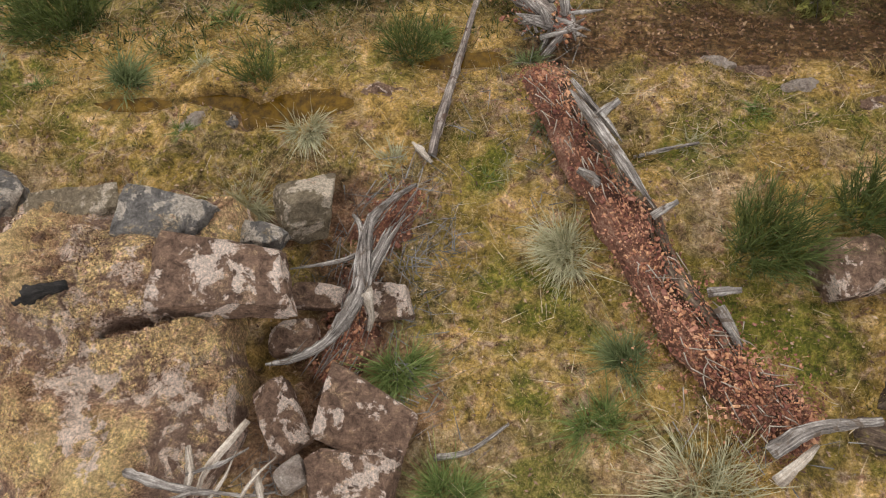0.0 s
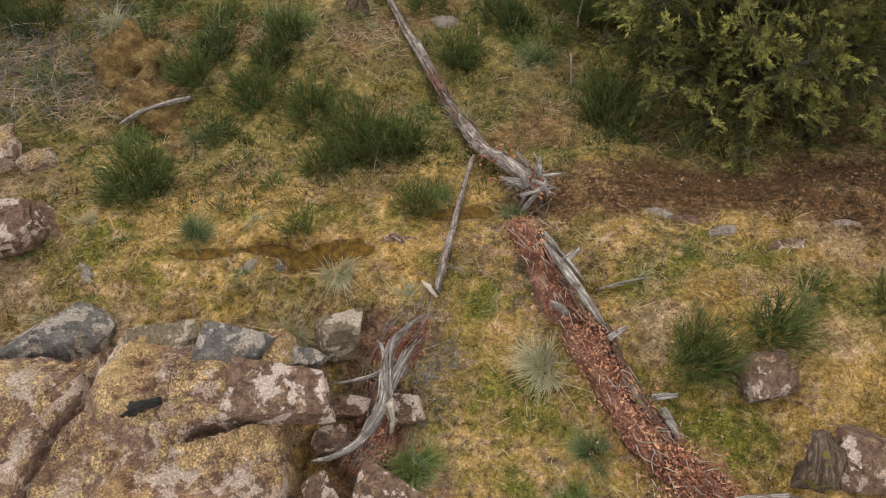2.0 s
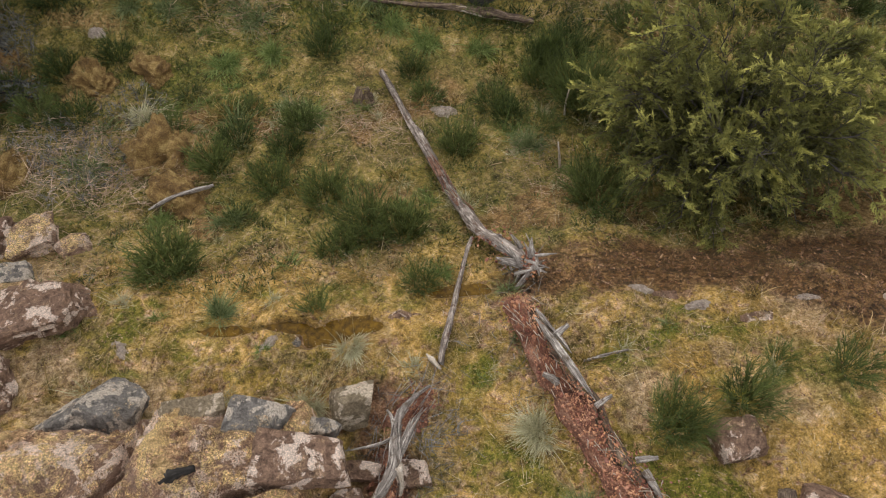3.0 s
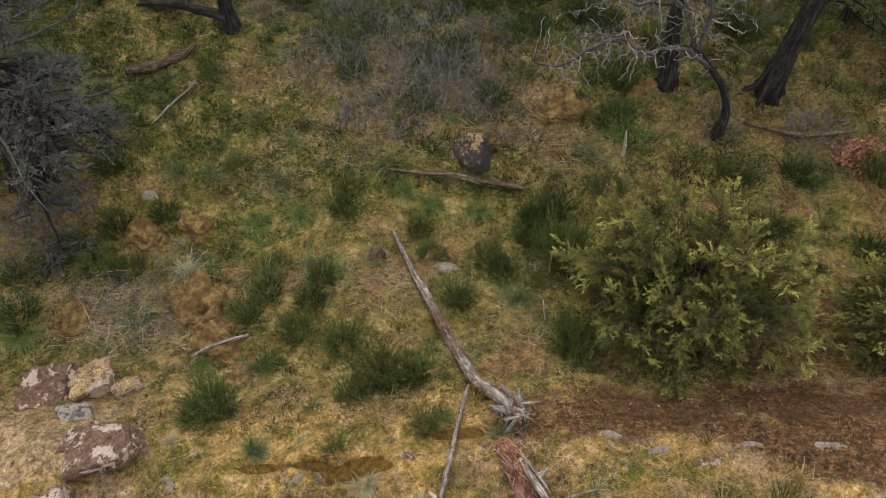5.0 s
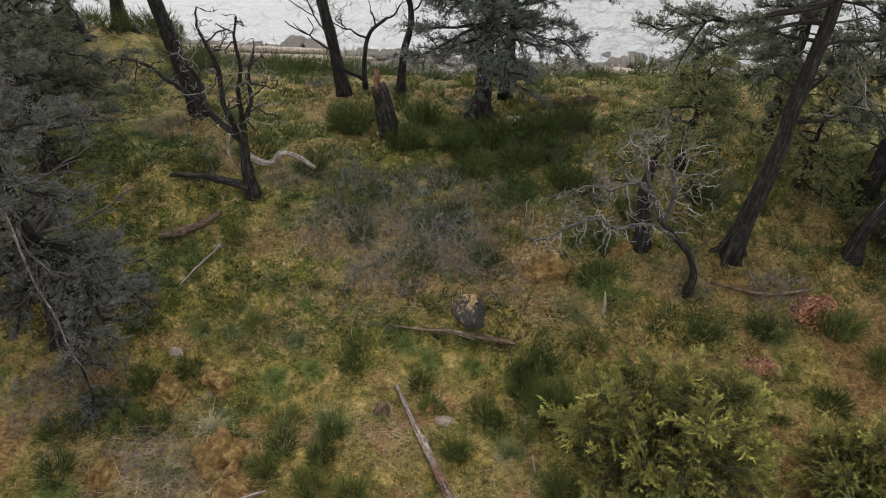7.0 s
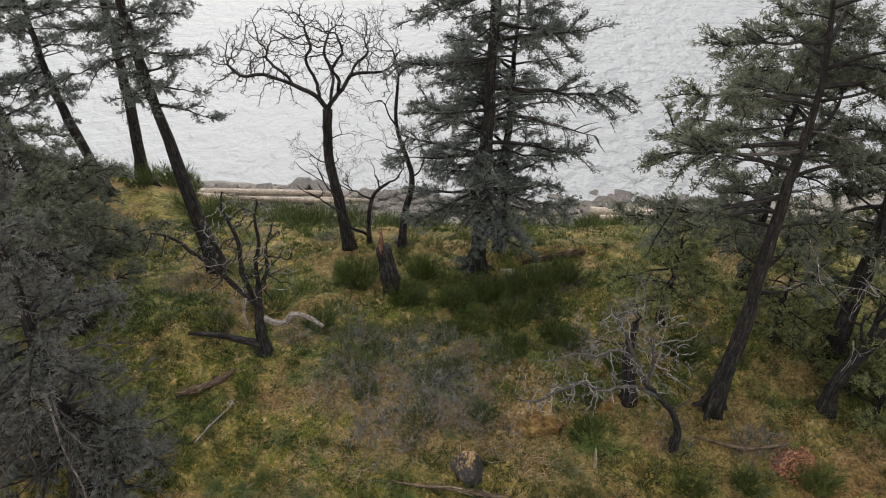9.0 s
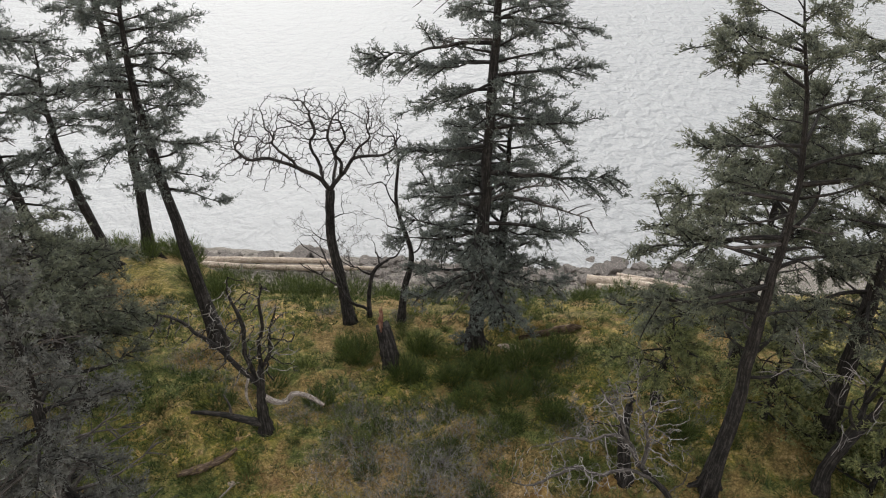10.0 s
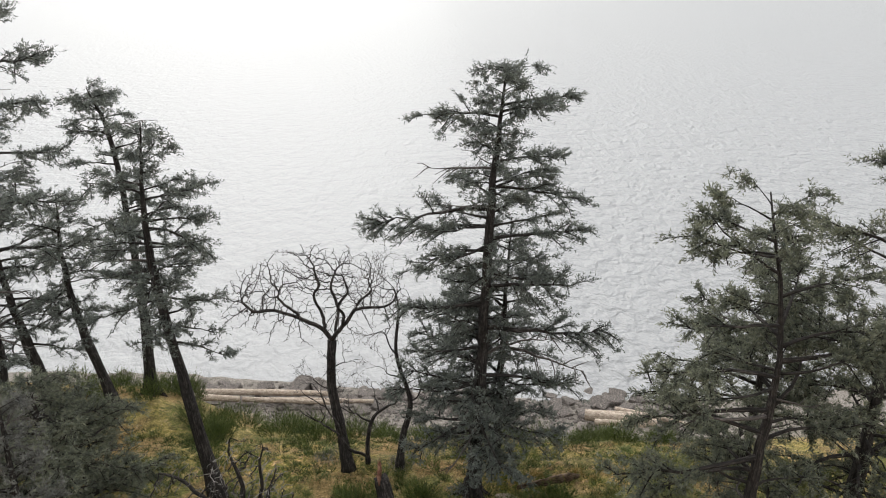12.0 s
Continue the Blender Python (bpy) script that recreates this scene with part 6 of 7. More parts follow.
for x, y, h, w, m, lab in ((0.86, 1.98, 0.30, 0.58, TUFT_PALE, "pale green bunch grass with arching blades"), (0.94, 0.84, 0.30, 0.5, TUFT_GREEN, "bright green bunch grass on moss"), (1.12, 1.2, 0.26, 0.38, TUFT_BLUE, "blue-green bunch grass beside the log"),
                           (1.48, 0.5, 0.34, 0.7, TUFT_PALE, "straw-coloured bunch grass beside the log"), (-0.26, 1.16, 0.28, 0.44, TUFT_GREEN, "green bunch grass beside the rocks"), (0.05, 0.40, 0.22, 0.5, TUFT_GREEN, "low green grass and weeds"),
                           (-2.44, 3.28, 0.28, 0.46, TUFT_BLUE, "grey-green bunch grass by the puddle"), (0.72, 2.95, 0.16, 0.22, TUFT_BLUE, "small green grass tuft on moss"), (-0.1, 3.9, 0.2, 0.3, TUFT_GREEN, "small green grass tuft on moss"), (0.62, 3.62, 0.16, 0.24, TUFT_BLUE, "small blue-green grass tuft on moss"),
                           (-2.75, 4.9, 0.3, 0.55, TUFT_BLUE, "green bunch grass on the slope"), (-3.6, 4.9, 0.2, 0.4, TUFT_GREEN, "green tuft on the slope"), (-1.0, 2.9, 0.2, 0.4, TUFT_PALE, "dry pale grass tuft on moss"), (-1.35, 2.3, 0.3, 0.4, TUFT_PALE, "dry tuft behind the rocks"),
                           (-2.2, 7.1, 0.3, 0.5, TUFT_BLUE, "green tuft in the hollow"), (-1.9, 6.85, 0.25, 0.5, TUFT_GREEN, "green tuft in the hollow"), (-3.4, 8.1, 0.4, 0.6, TUFT_GREEN, "green tuft in the hollow"), (-2.6, 8.3, 0.35, 0.5, TUFT_GREEN, "green tuft in the hollow"),
                           (-0.9, 8.9, 0.35, 0.6, TUFT_GREEN, "green tuft by the log"), (-0.3, 8.6, 0.3, 0.6, TUFT_GREEN, "green tuft by the log"), (0.5, 8.5, 0.3, 0.5, TUFT_GREEN, "green tuft by the log"), (-3.0, 9.9, 0.35, 0.45, TUFT_GREEN, "green tuft on the moss"),
                           (-4.4, 9.1, 0.3, 0.5, TUFT_BLUE, "dark green grass tuft on moss"), (-5.0, 9.2, 0.35, 0.5, TUFT_BLUE, "dark green grass tuft on moss"), (-3.1, 9.0, 0.4, 0.8, TUFT_BLUE, "dry and green grass tuft on moss"), (2.6, 9.6, 0.4, 0.9, TUFT_BLUE, "green tuft in the grass"),
                           (3.5, 10.0, 0.4, 0.9, TUFT_GREEN, "green tuft in the grass"), (6.8, 8.9, 0.4, 0.6, TUFT_BLUE, "green tuft near the log"), (0.25, 5.15, 0.3, 0.5, TUFT_PALE, "dry tuft beside the fallen trunk"), (1.15, 6.2, 0.3, 0.6, TUFT_BLUE, "green tuft in the hollow"),
                           (0.9, 6.6, 0.25, 0.6, TUFT_GREEN, "green tuft in the hollow"), (-4.9, 6.0, 0.35, 0.7, TUFT_BLUE, "green tuft on the slope"), (-4.3, 6.9, 0.3, 0.6, TUFT_PALE, "dry tuft on the slope"), (-6.6, 5.6, 0.35, 0.7, TUFT_GREEN, "green tuft on the slope")):
    tuft(x, y, h, w, int(abs(x) * 91 + y * 37), m, lab, int((620 if y < 2.5 else 160) + 900 * w), 0.006 if y < 3 else 0.009 if y < 6 else 0.013)
for x, y, h, w, n in ((-1.2, 11.0, 0.7, 2.2, 360), (0.3, 11.2, 0.8, 1.7, 320), (-2.5, 11.7, 0.6, 1.8, 250), (-0.5, 12.5, 0.75, 2.2, 320), (-2.2, 13.0, 0.6, 1.6, 160), (1.0, 12.4, 0.6, 1.5, 150), (-1.7, 10.1, 0.4, 1.6, 150), (1.2, 10.4, 0.45, 1.2, 110)):
    dry_brush(x, y, h, w, int(abs(x * 77) + y * 31), n, "low thicket of leafless grey twigs in rough grass")
    if n > 150:
        broom(x + 0.6, y - 0.3, 0.45, 0.9, int(abs(x * 33) + y * 19), 90, "green broom growing through the grey thicket", leaf=DARK_BROOM)
for k, (x, y, rx, ry, n) in enumerate(((-5.5, 5.9, 0.9, 0.5, 420), (-4.6, 6.3, 0.8, 0.5, 380), (-4.2, 5.4, 0.6, 0.3, 200), (-6.5, 6.4, 0.7, 0.5, 240), (-1.6, 6.9, 0.7, 0.3, 160), (-0.9, 6.6, 0.6, 0.4, 160), (2.7, 9.4, 0.9, 0.4, 260),
                                       (1.8, 9.9, 0.6, 0.4, 160), (-2.6, 9.6, 0.8, 0.5, 200), (-3.4, 9.0, 0.6, 0.3, 160), (-0.6, 10.1, 1.0, 0.4, 240), (5.9, 8.3, 0.8, 0.5, 200), (-4.0, 4.2, 0.6, 0.4, 160), (-1.9, 4.3, 0.7, 0.3, 160), (2.2, 2.9, 0.4, 0.25, 80), (-3.0, 11.6, 0.8, 0.5, 160), (1.3, 5.7, 0.5, 0.5, 140))):
    rng = np.random.default_rng(1200 + k)
    n = int(n * 1.5)
    px, py = x + rng.normal(0, rx * 0.8, n), y + rng.normal(0, ry * 0.85, n)
    lie = rng.uniform(0, 6.3, n)
    mat = blades(np.stack([px, py, ground_z(px, py) + rng.uniform(0.02, 0.10, n)], -1), unit(np.stack([np.cos(lie), 0.7 * np.sin(lie), rng.normal(0.12, 0.25, n)], -1)), rng.uniform(0.14, 0.55, n) * (0.55 if y < 4.5 else 1), rng.uniform(0.003, 0.0075, n) * (0.6 if y < 4.5 else 1), 0.25, 2, rng)
    solid("dead_straw", mat, STRAW, "flattened pinkish dead straw over the grass", "dead grass", kind="stuff", smooth_shaded=False)
# The last five, at the left, are added to darken the fir's shaded ground.
for x, y, h, w, n in ((-2.2, 6.2, 0.4, 0.6, 110), (-2.9, 6.4, 0.4, 0.6, 100), (0.9, 6.9, 0.4, 0.6, 110), (-5.4, 7.0, 0.4, 0.8, 120), (-6.7, 5.9, 0.45, 0.9, 150), (-1.9, 8.4, 0.45, 0.7, 110), (-0.5, 8.0, 0.4, 0.6, 100), (1.9, 8.3, 0.6, 0.8, 150), (1.5, 8.1, 0.7, 0.6, 150), (3.2, 10.4, 0.5, 1.0, 130), (5.2, 8.9, 0.5, 0.8, 110), (6.4, 9.0, 0.45, 0.8, 110), (7.3, 7.4, 0.5, 0.9, 130), (0.8, 13.6, 0.6, 1.3, 170), (1.8, 13.9, 0.7, 1.4, 190), (2.7, 14.3, 0.7, 1.3, 180), (1.7, 12.8, 0.5, 1.1, 130), (2.9, 13.2, 0.6, 1.2, 150), (0.1, 13.3, 0.5, 1.1, 120), (-3.3, 13.9, 0.6, 1.2, 130), (-6.0, 13.6, 0.6, 1.4, 150), (-4.8, 14.6, 0.6, 1.5, 150), (5.9, 12.2, 0.7, 1.2, 140), (3.2, 13.0, 0.6, 1.2, 130), (-6.5, 7.4, 0.5, 0.9, 130), (-5.8, 7.9, 0.45, 0.8, 120), (-7.0, 6.8, 0.5, 1.0, 150), (-5.1, 8.3, 0.4, 0.7, 100), (-6.2, 9.2, 0.45, 0.9, 120)):
    broom(x, y, h, w, int(abs(x) * 61 + y * 43), n, "dark green broom shrub in dry grass", leaf=DARK_BROOM)
# The last tangle is added too, to darken that shaded ground.
for x, y, h, w, n in ((-4.9, 5.9, 0.35, 1.3, 170), (-5.6, 6.4, 0.35, 1.2, 150), (-4.6, 7.2, 0.3, 1.0, 110), (7.0, 9.8, 0.5, 1.2, 170), (-6.9, 8.2, 0.6, 1.4, 220), (-3.8, 13.4, 0.5, 1.2, 120), (5.2, 10.2, 0.35, 1.0, 100), (-7.6, 7.4, 0.6, 1.4, 180)):
    dry_brush(x, y, h, w, int(abs(x * 59) + y * 41), n, "tangle of dead grey branches on the ground")

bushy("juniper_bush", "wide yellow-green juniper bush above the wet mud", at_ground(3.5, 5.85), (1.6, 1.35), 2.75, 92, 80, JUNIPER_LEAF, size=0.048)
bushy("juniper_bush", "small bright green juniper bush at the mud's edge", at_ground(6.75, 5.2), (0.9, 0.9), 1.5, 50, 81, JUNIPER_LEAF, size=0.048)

# ---- trees ----
FIR_CROWN = [(0.12, 1.35), (0.22, 2.07), (0.4, 2.34), (0.5, 2.16), (0.6, 2.07), (0.67, 1.53), (0.74, 1.17), (0.79, 0.63), (0.86, 0.63), (0.93, 0.63), (0.97, 0.81), (1.0, 0.81)]
FIR_LIMBS = [(0.985, 185, 0.74, 0.25, 0.3), (0.985, 10, 0.78, 0.3, 0.3), (0.98, 80, 0.70, 0.25, 0.3), (0.98, 270, 0.70, 0.25, 0.3), (0.90, 5, 1.91, 0.25, 0.3), (0.885, -25, 1.30, 0.3, 0.3), (0.87, 175, 2.00, 0.18, 0.35), (0.84, 200, 1.04, 0.3, 0.5),
             (0.80, 165, 0.78, 0.6, 2.0), (0.74, 178, 1.83, 0.12, 2.0), (0.75, 12, 1.91, 0.2, 0.35), (0.70, -5, 2.17, 0.05, 0.4), (0.655, 182, 2.96, 0.02, 0.5), (0.62, 160, 2.26, 0.0, 0.4), (0.6, 8, 2.52, 0.2, 0.4), (0.46, 0, 3.39, 0.08, 0.45), (0.5, 190, 2.35, 0.1, 0.4), (0.37, 10, 2.61, -0.05, 0.4), (0.36, 188, 2.26, 0.0, 0.4), (0.26, -10, 2.26, -0.1, 0.35), (0.26, 195, 2.00, -0.1, 0.35)]
conifer("fir_tree", "tall dark fir with long uneven limbs on the bluff", at_ground(1.0, 16.65), (1.75, 17.1, 18.55), 0.25, FIR_CROWN, 92, 24, 101, bare=0.05, inner=0.22, group="fir trees", via=((1.2, 16.8, 9.3), (1.42, 17.0, 15.0)), named=FIR_LIMBS)
conifer("fir_tree", "slimmer dark fir behind the tallest one", at_ground(1.75, 17.9), (2.1, 18.1, 14.2), 0.17, [(0.2, 1.8), (0.5, 2.3), (0.8, 1.5), (1, 0.3)], 58, 22, 102, group="fir trees")
conifer("fir_tree", "dark fir with a leaning trunk above the beach", at_ground(-6.65, 16.45), (-7.5, 17.0, 17.2), 0.205, [(0.28, 1.04), (0.45, 1.52), (0.6, 1.68), (0.75, 1.36), (0.88, 0.88), (1, 0.40)], 62, 22, 103, inner=0.2, group="fir trees", via=((-7.45, 16.6, 11.6), (-7.7, 16.8, 14.5)),
        named=[(0.68, 5, 1.64, 0.2, 0.4), (0.6, 170, 1.64, 0.1, 0.3), (0.42, 0, 1.56, -0.05, 0.4), (0.3, 5, 1.39, -0.15, 0.4), (0.5, 185, 1.64, 0.0, 0.4)])
conifer("fir_tree", "tall slim fir with a dark dense tip above the beach", at_ground(-11.5, 23.6), (-11.9, 23.6, 17.1), 0.24, [(0.35, 0.80), (0.55, 1.60), (0.75, 1.20), (0.85, 0.80), (0.95, 0.88), (1, 0.32)], 52, 22, 104, group="fir trees", via=((-11.25, 23.6, 8.95), (-11.35, 23.6, 15.0)))
conifer("fir_tree", "leaning slim fir above the beach", at_ground(-12.2, 22.0), (-12.8, 22.0, 13.9), 0.19, [(0.3, 0.88), (0.5, 1.52), (0.7, 1.28), (0.9, 0.72), (1, 0.32)], 48, 20, 105, group="fir trees", via=((-13.0, 22.0, 10.4),))
conifer("fir_tree", "leaning fir at the edge of the bluff", at_ground(-15.2, 23.0), (-16.4, 23.0, 17.0), 0.24, [(0.3, 1.6), (0.6, 2.4), (0.85, 1.6), (1, 0.4)], 42, 20, 106, group="fir trees", via=((-15.8, 23.0, 9.4),))
conifer("fir_tree", "tall fir with spaced limbs at the bluff", at_ground(-14.2, 18.6), (-12.9, 18.8, 20.0), 0.3, [(0.25, 2.0), (0.55, 2.4), (0.75, 2.0), (0.92, 1.6), (1, 0.5)], 44, 20, 107, group="fir trees", named=[(0.87, 0, 2.6, 0.35, 0.4), (0.8, -10, 2.5, 0.3, 0.45), (0.72, 5, 2.5, 0.1, 0.4), (0.62, 0, 2.7, 0.1, 0.4)])
conifer("fir_tree", "grey lichened fir with many dead twigs", at_ground(-7.6, 9.0), (-7.4, 9.3, 14.0), 0.26, [(0.12, 1.7), (0.35, 2.0), (0.6, 1.5), (0.8, 0.8), (1, 0.3)], 150, 30, 108, DULL_FIR_LEAF, size=0.07, group="fir trees", bare=0.45, via=((-7.45, 9.0, 8.5),))
conifer("fir_tree", "low dense fir on the slope", at_ground(-9.4, 13.4), (-9.6, 13.5, 11.9), 0.2, [(0.15, 2.1), (0.4, 2.2), (0.7, 1.6), (1, 0.4)], 84, 30, 109, GREY_FIR_LEAF, size=0.075, group="fir trees")
conifer("fir_tree", "large leaning fir with lichened limbs", at_ground(6.22, 10.85), (6.1, 11.5, 16.9), 0.19, [(0.3, 1.3), (0.45, 2.4), (0.65, 2.4), (0.8, 2.1), (0.92, 1.6), (1, 0.8)], 60, 28, 110, GREY_FIR_LEAF, size=0.08, group="fir trees", bare=0.08, flare=1.45, inner=0.42, shed=True, via=((6.42, 10.87, 8.5), (6.47, 10.95, 11.5), (6.6, 11.1, 14.0)),
        named=[(0.9, 185, 1.4, 0.2, 0.45), (0.78, 180, 1.9, 0.15, 0.5), (0.6, 175, 2.6, 0.0, 0.4), (0.5, 180, 2.8, -0.05, 0.4), (0.74, 5, 2.0, 0.35, 0.4), (0.83, 10, 1.8, 0.3, 0.4)])
conifer("fir_tree", "dense fir at the rim of the clearing", at_ground(9.7, 12.4), (9.7, 12.5, 17.6), 0.22, [(0.25, 2.0), (0.5, 2.6), (0.75, 2.1), (1, 0.5)], 72, 27, 111, GREY_FIR_LEAF, size=0.08, group="fir trees", bare=0.04, inner=0.35)
conifer("fir_tree", "slim fir behind the large leaning one", at_ground(8.4, 15.2), (8.6, 15.3, 14.6), 0.16, [(0.2, 1.8), (0.5, 2.2), (0.8, 1.3), (1, 0.3)], 60, 28, 113, GREY_FIR_LEAF, inner=0.3, group="fir trees")
conifer("fir_tree", "young leafy evergreen beside the large fir", at_ground(5.6, 13.4), (5.8, 13.5, 9.3), 0.10, [(0.2, 0.9), (0.5, 1.3), (0.8, 0.9), (1, 0.3)], 40, 20, 112, OLIVE_LEAF, group="fir trees")

for k, (x, y, tall, r) in enumerate(((-12.4, 15.2, 4.2, 1.6), (-10.8, 17.2, 2.8, 1.3), (-14.2, 16.4, 5.0, 1.7), (-12.9, 18.6, 3.0, 1.4), (8.3, 12.9, 3.4, 1.3), (9.9, 10.6, 3.0, 1.3), (10.6, 13.6, 4.5, 1.6), (11.6, 11.4, 4.0, 1.5), (10.8, 9.0, 2.2, 1.1))):
    p = at_ground(x, y)
    conifer("young_fir", "young dark fir in the undergrowth below taller firs", p, (x + 0.15, y + 0.1, p.z + tall), 0.07, [(0.05, r), (0.4, r), (0.75, 0.6 * r), (1, 0.15)], 40, 20 if x > 0 else 24, 140 + k, OLIVE_LEAF if x > 0 else GREY_FIR_LEAF, size=0.085, group="young firs", bare=0.08)

oz = float(ground_z(-2.93, 17.9))
oak = bare_tree("oak_tree", "leafless oak with a slim trunk and a wide fine crown", [(-2.93, 17.9, oz), (-3.1, 18.0, oz + 1.4), (-3.34, 18.2, oz + 3.0), (-3.25, 18.3, oz + 4.5)], [0.175, 0.155, 0.14, 0.125], [], 5, BARK, BARK, "")
rng = np.random.default_rng(77)
fork = np.array([-3.25, 18.3, oz + 4.5])
OAK_BOUGHS = [[(0, 0, 0), (-0.25, 0, 0.4), (-0.6, -0.1, 0.62), (-0.95, -0.1, 0.8), (-1.6, -0.2, 1.1), (-2.2, -0.2, 1.05), (-2.5, -0.2, 1.35)], [(0, 0, 0), (0.2, 0, 0.3), (0.45, 0.1, 0.55), (0.8, 0.15, 0.98), (1.4, 0.2, 1.0), (1.85, 0.2, 1.15), (2.05, 0.2, 1.5)],
              [(-0.2, 0, 0.35), (-0.25, 0.15, 0.75), (-0.5, 0.25, 1.3), (-0.35, 0.3, 1.7), (-0.45, 0.3, 2.2)], [(0.35, 0.05, 0.45), (0.42, -0.2, 0.95), (0.3, -0.3, 1.3), (0.6, -0.35, 1.75), (0.5, -0.3, 2.2)],
              [(0.7, 0.1, 0.85), (0.9, 0.0, 1.3), (1.25, 0, 1.6), (1.2, 0, 1.95)], [(-0.85, -0.1, 0.75), (-0.95, -0.5, 1.2), (-1.35, -0.6, 1.65), (-1.3, -0.6, 1.95)], [(0.1, 0.05, 0.2), (0.15, 0.6, 0.8), (-0.1, 1.0, 1.3), (0.1, 1.2, 1.9)]]
crowned(oak, [np.array(b) + fork for b in OAK_BOUGHS], [0.08, 0.08, 0.055, 0.055, 0.04, 0.04, 0.045], dome(rng, fork + np.array([-0.4, 0.1, 0.9]), (3.0, 2.0, 2.15), 1900, -0.1, 0.45), rng, 0.08, 1.0, 0.11, 90, 0.0066, BARK, BARK, "twisting bough", "fine bare twigs", 0.3, 2.55)
for u, way in ((0.7, (0.7, -0.2, 0.5)), (0.62, (-0.8, 0.2, 0.4)), (0.78, (0.5, 0.5, 0.8)), (0.55, (0.7, 0.2, 0.3))):
    shapes = []
    grow(rng, np.array([-3.32, 18.2, oz + 4.5 * u]), unit(np.array(way)), 0.5, 0.022, 4, 0.3, 0.55, shapes, 0.03)
    part("bough", join(shapes), BARK, oak, "thin low bough")
z2 = float(ground_z(-1.3, 18.05))
bare_tree("oak_tree", "small leafless oak with a crooked trunk", [(-1.3, 18.05, z2), (-1.15, 18.1, z2 + 1.2), (-0.9, 18.2, z2 + 2.4), (-1.3, 18.3, z2 + 4.0), (-1.2, 18.3, z2 + 5.4)], [0.13, 0.11, 0.09, 0.06, 0.04],
          [(1.0, (0.1, 0, 1), 0.8, 0.035, 5, 0.25, 0.5, 0.05), (0.75, (-0.8, 0, 0.6), 0.7, 0.03, 4, 0.25, 0.5, 0.05), (0.5, (0.8, 0, 0.5), 0.7, 0.03, 4, 0.25, 0.5, 0.05), (0.62, (-0.7, 0.2, 0.4), 0.6, 0.025, 4, 0.25, 0.5, 0.05)], 7, BARK, DEAD_BARK, "fine bare branches")
z3 = float(ground_z(-2.33, 18.2))
bare_tree("oak_tree", "low leafless oak with twin crooked stems", [(-2.33, 18.2, z3), (-2.3, 18.2, z3 + 0.9), (-2.1, 18.3, z3 + 1.7), (-1.6, 18.4, z3 + 2.1)], [0.07, 0.06, 0.055, 0.04],
          [(0.1, (-0.35, 0, 1), 1.4, 0.06, 2, 0.2, 0.4, 0.05), (0.6, (-0.6, 0, 0.9), 0.7, 0.035, 5, 0.25, 0.5, 0.03), (1.0, (0.6, 0, 0.4), 0.6, 0.03, 5, 0.25, 0.5, 0.03), (0.8, (0.1, 0, 1), 0.6, 0.03, 5, 0.25, 0.5, 0.03)], 8, BARK, DEAD_BARK, "fine bare branches")
z4 = float(ground_z(-4.5, 12.8))
snag = bare_tree("dead_tree", "dead grey tree with twisting bare limbs in rough grass", [(-4.52, 12.8, z4), (-4.54, 12.8, z4 + 0.6), (-4.5, 12.8, z4 + 1.3), (-4.4, 12.8, z4 + 2.1)], [0.17, 0.14, 0.115, 0.08], [], 9, BARK, TWIG, "")
rng = np.random.default_rng(78)
root_at = np.array([0, 0, z4])
SNAG_BOUGHS = [[(-4.5, 12.8, 1.5), (-4.9, 12.85, 1.95), (-5.4, 12.95, 2.5), (-5.95, 13.1, 2.9), (-6.4, 13.3, 3.15), (-6.9, 13.4, 3.2)], [(-4.4, 12.8, 2.1), (-4.36, 12.8, 2.8), (-4.2, 12.8, 3.3), (-4.22, 12.8, 3.9), (-4.1, 12.8, 4.4)], [(-4.6, 12.85, 1.6), (-4.75, 12.9, 2.6), (-4.7, 12.9, 3.3), (-4.95, 13, 4.0), (-4.9, 13, 4.5)],
               [(-4.4, 12.8, 2.0), (-4.1, 12.7, 2.6), (-4.05, 12.7, 3.2), (-3.85, 12.7, 3.7)], [(-5.2, 12.9, 2.3), (-5.15, 12.9, 2.9), (-5.4, 12.9, 3.5), (-5.35, 12.9, 4.1)]]
crowned(snag, [np.array(b) + root_at for b in SNAG_BOUGHS], [0.085, 0.06, 0.055, 0.04, 0.03], np.concatenate([dome(rng, (-4.6, 12.85, z4 + 2.7), (1.2, 1.0, 1.9), 620, -0.4, 0.1), dome(rng, (-6.0, 13.1, z4 + 3.0), (1.2, 0.7, 0.6), 230, -0.8, 0.1)]), rng, 0.09, 0.9, 0.12, 60, 0.009, BARK, TWIG, "twisting grey bough", "bare grey twigs", 0.22)
part("broken_limb", tube(curve([(-4.52, 12.8, z4 + 1.15), (-4.2, 12.85, z4 + 0.9), (-3.95, 12.95, z4 + 0.85), (-3.75, 12.98, z4 + 1.05), (-3.4, 13.0, z4 + 0.95), (-3.05, 13.05, z4 + 0.6)], 22), np.linspace(0.08, 0.05, 22), 9, 0.12, 4), SILVER, snag, "bleached hanging limb")
part("broken_limb", tube(curve([(-4.55, 12.8, z4 + 0.2), (-5.0, 12.7, z4 + 0.45), (-5.5, 12.8, z4 + 0.52), (-5.9, 12.9, z4 + 0.5), (-6.5, 13.1, z4 + 0.35)], 16), np.linspace(0.10, 0.035, 16), 9, 0.2, 6), BARK, snag, "low dark broken limb")
part("broken_limb", tube(curve([(-5.35, 12.75, z4 + 0.5), (-5.35, 12.75, z4 + 0.9), (-5.45, 12.75, z4 + 1.25)], 8), np.linspace(0.035, 0.012, 8), 6, 0.2, 6), DEAD_BARK, snag, "upright grey twig")
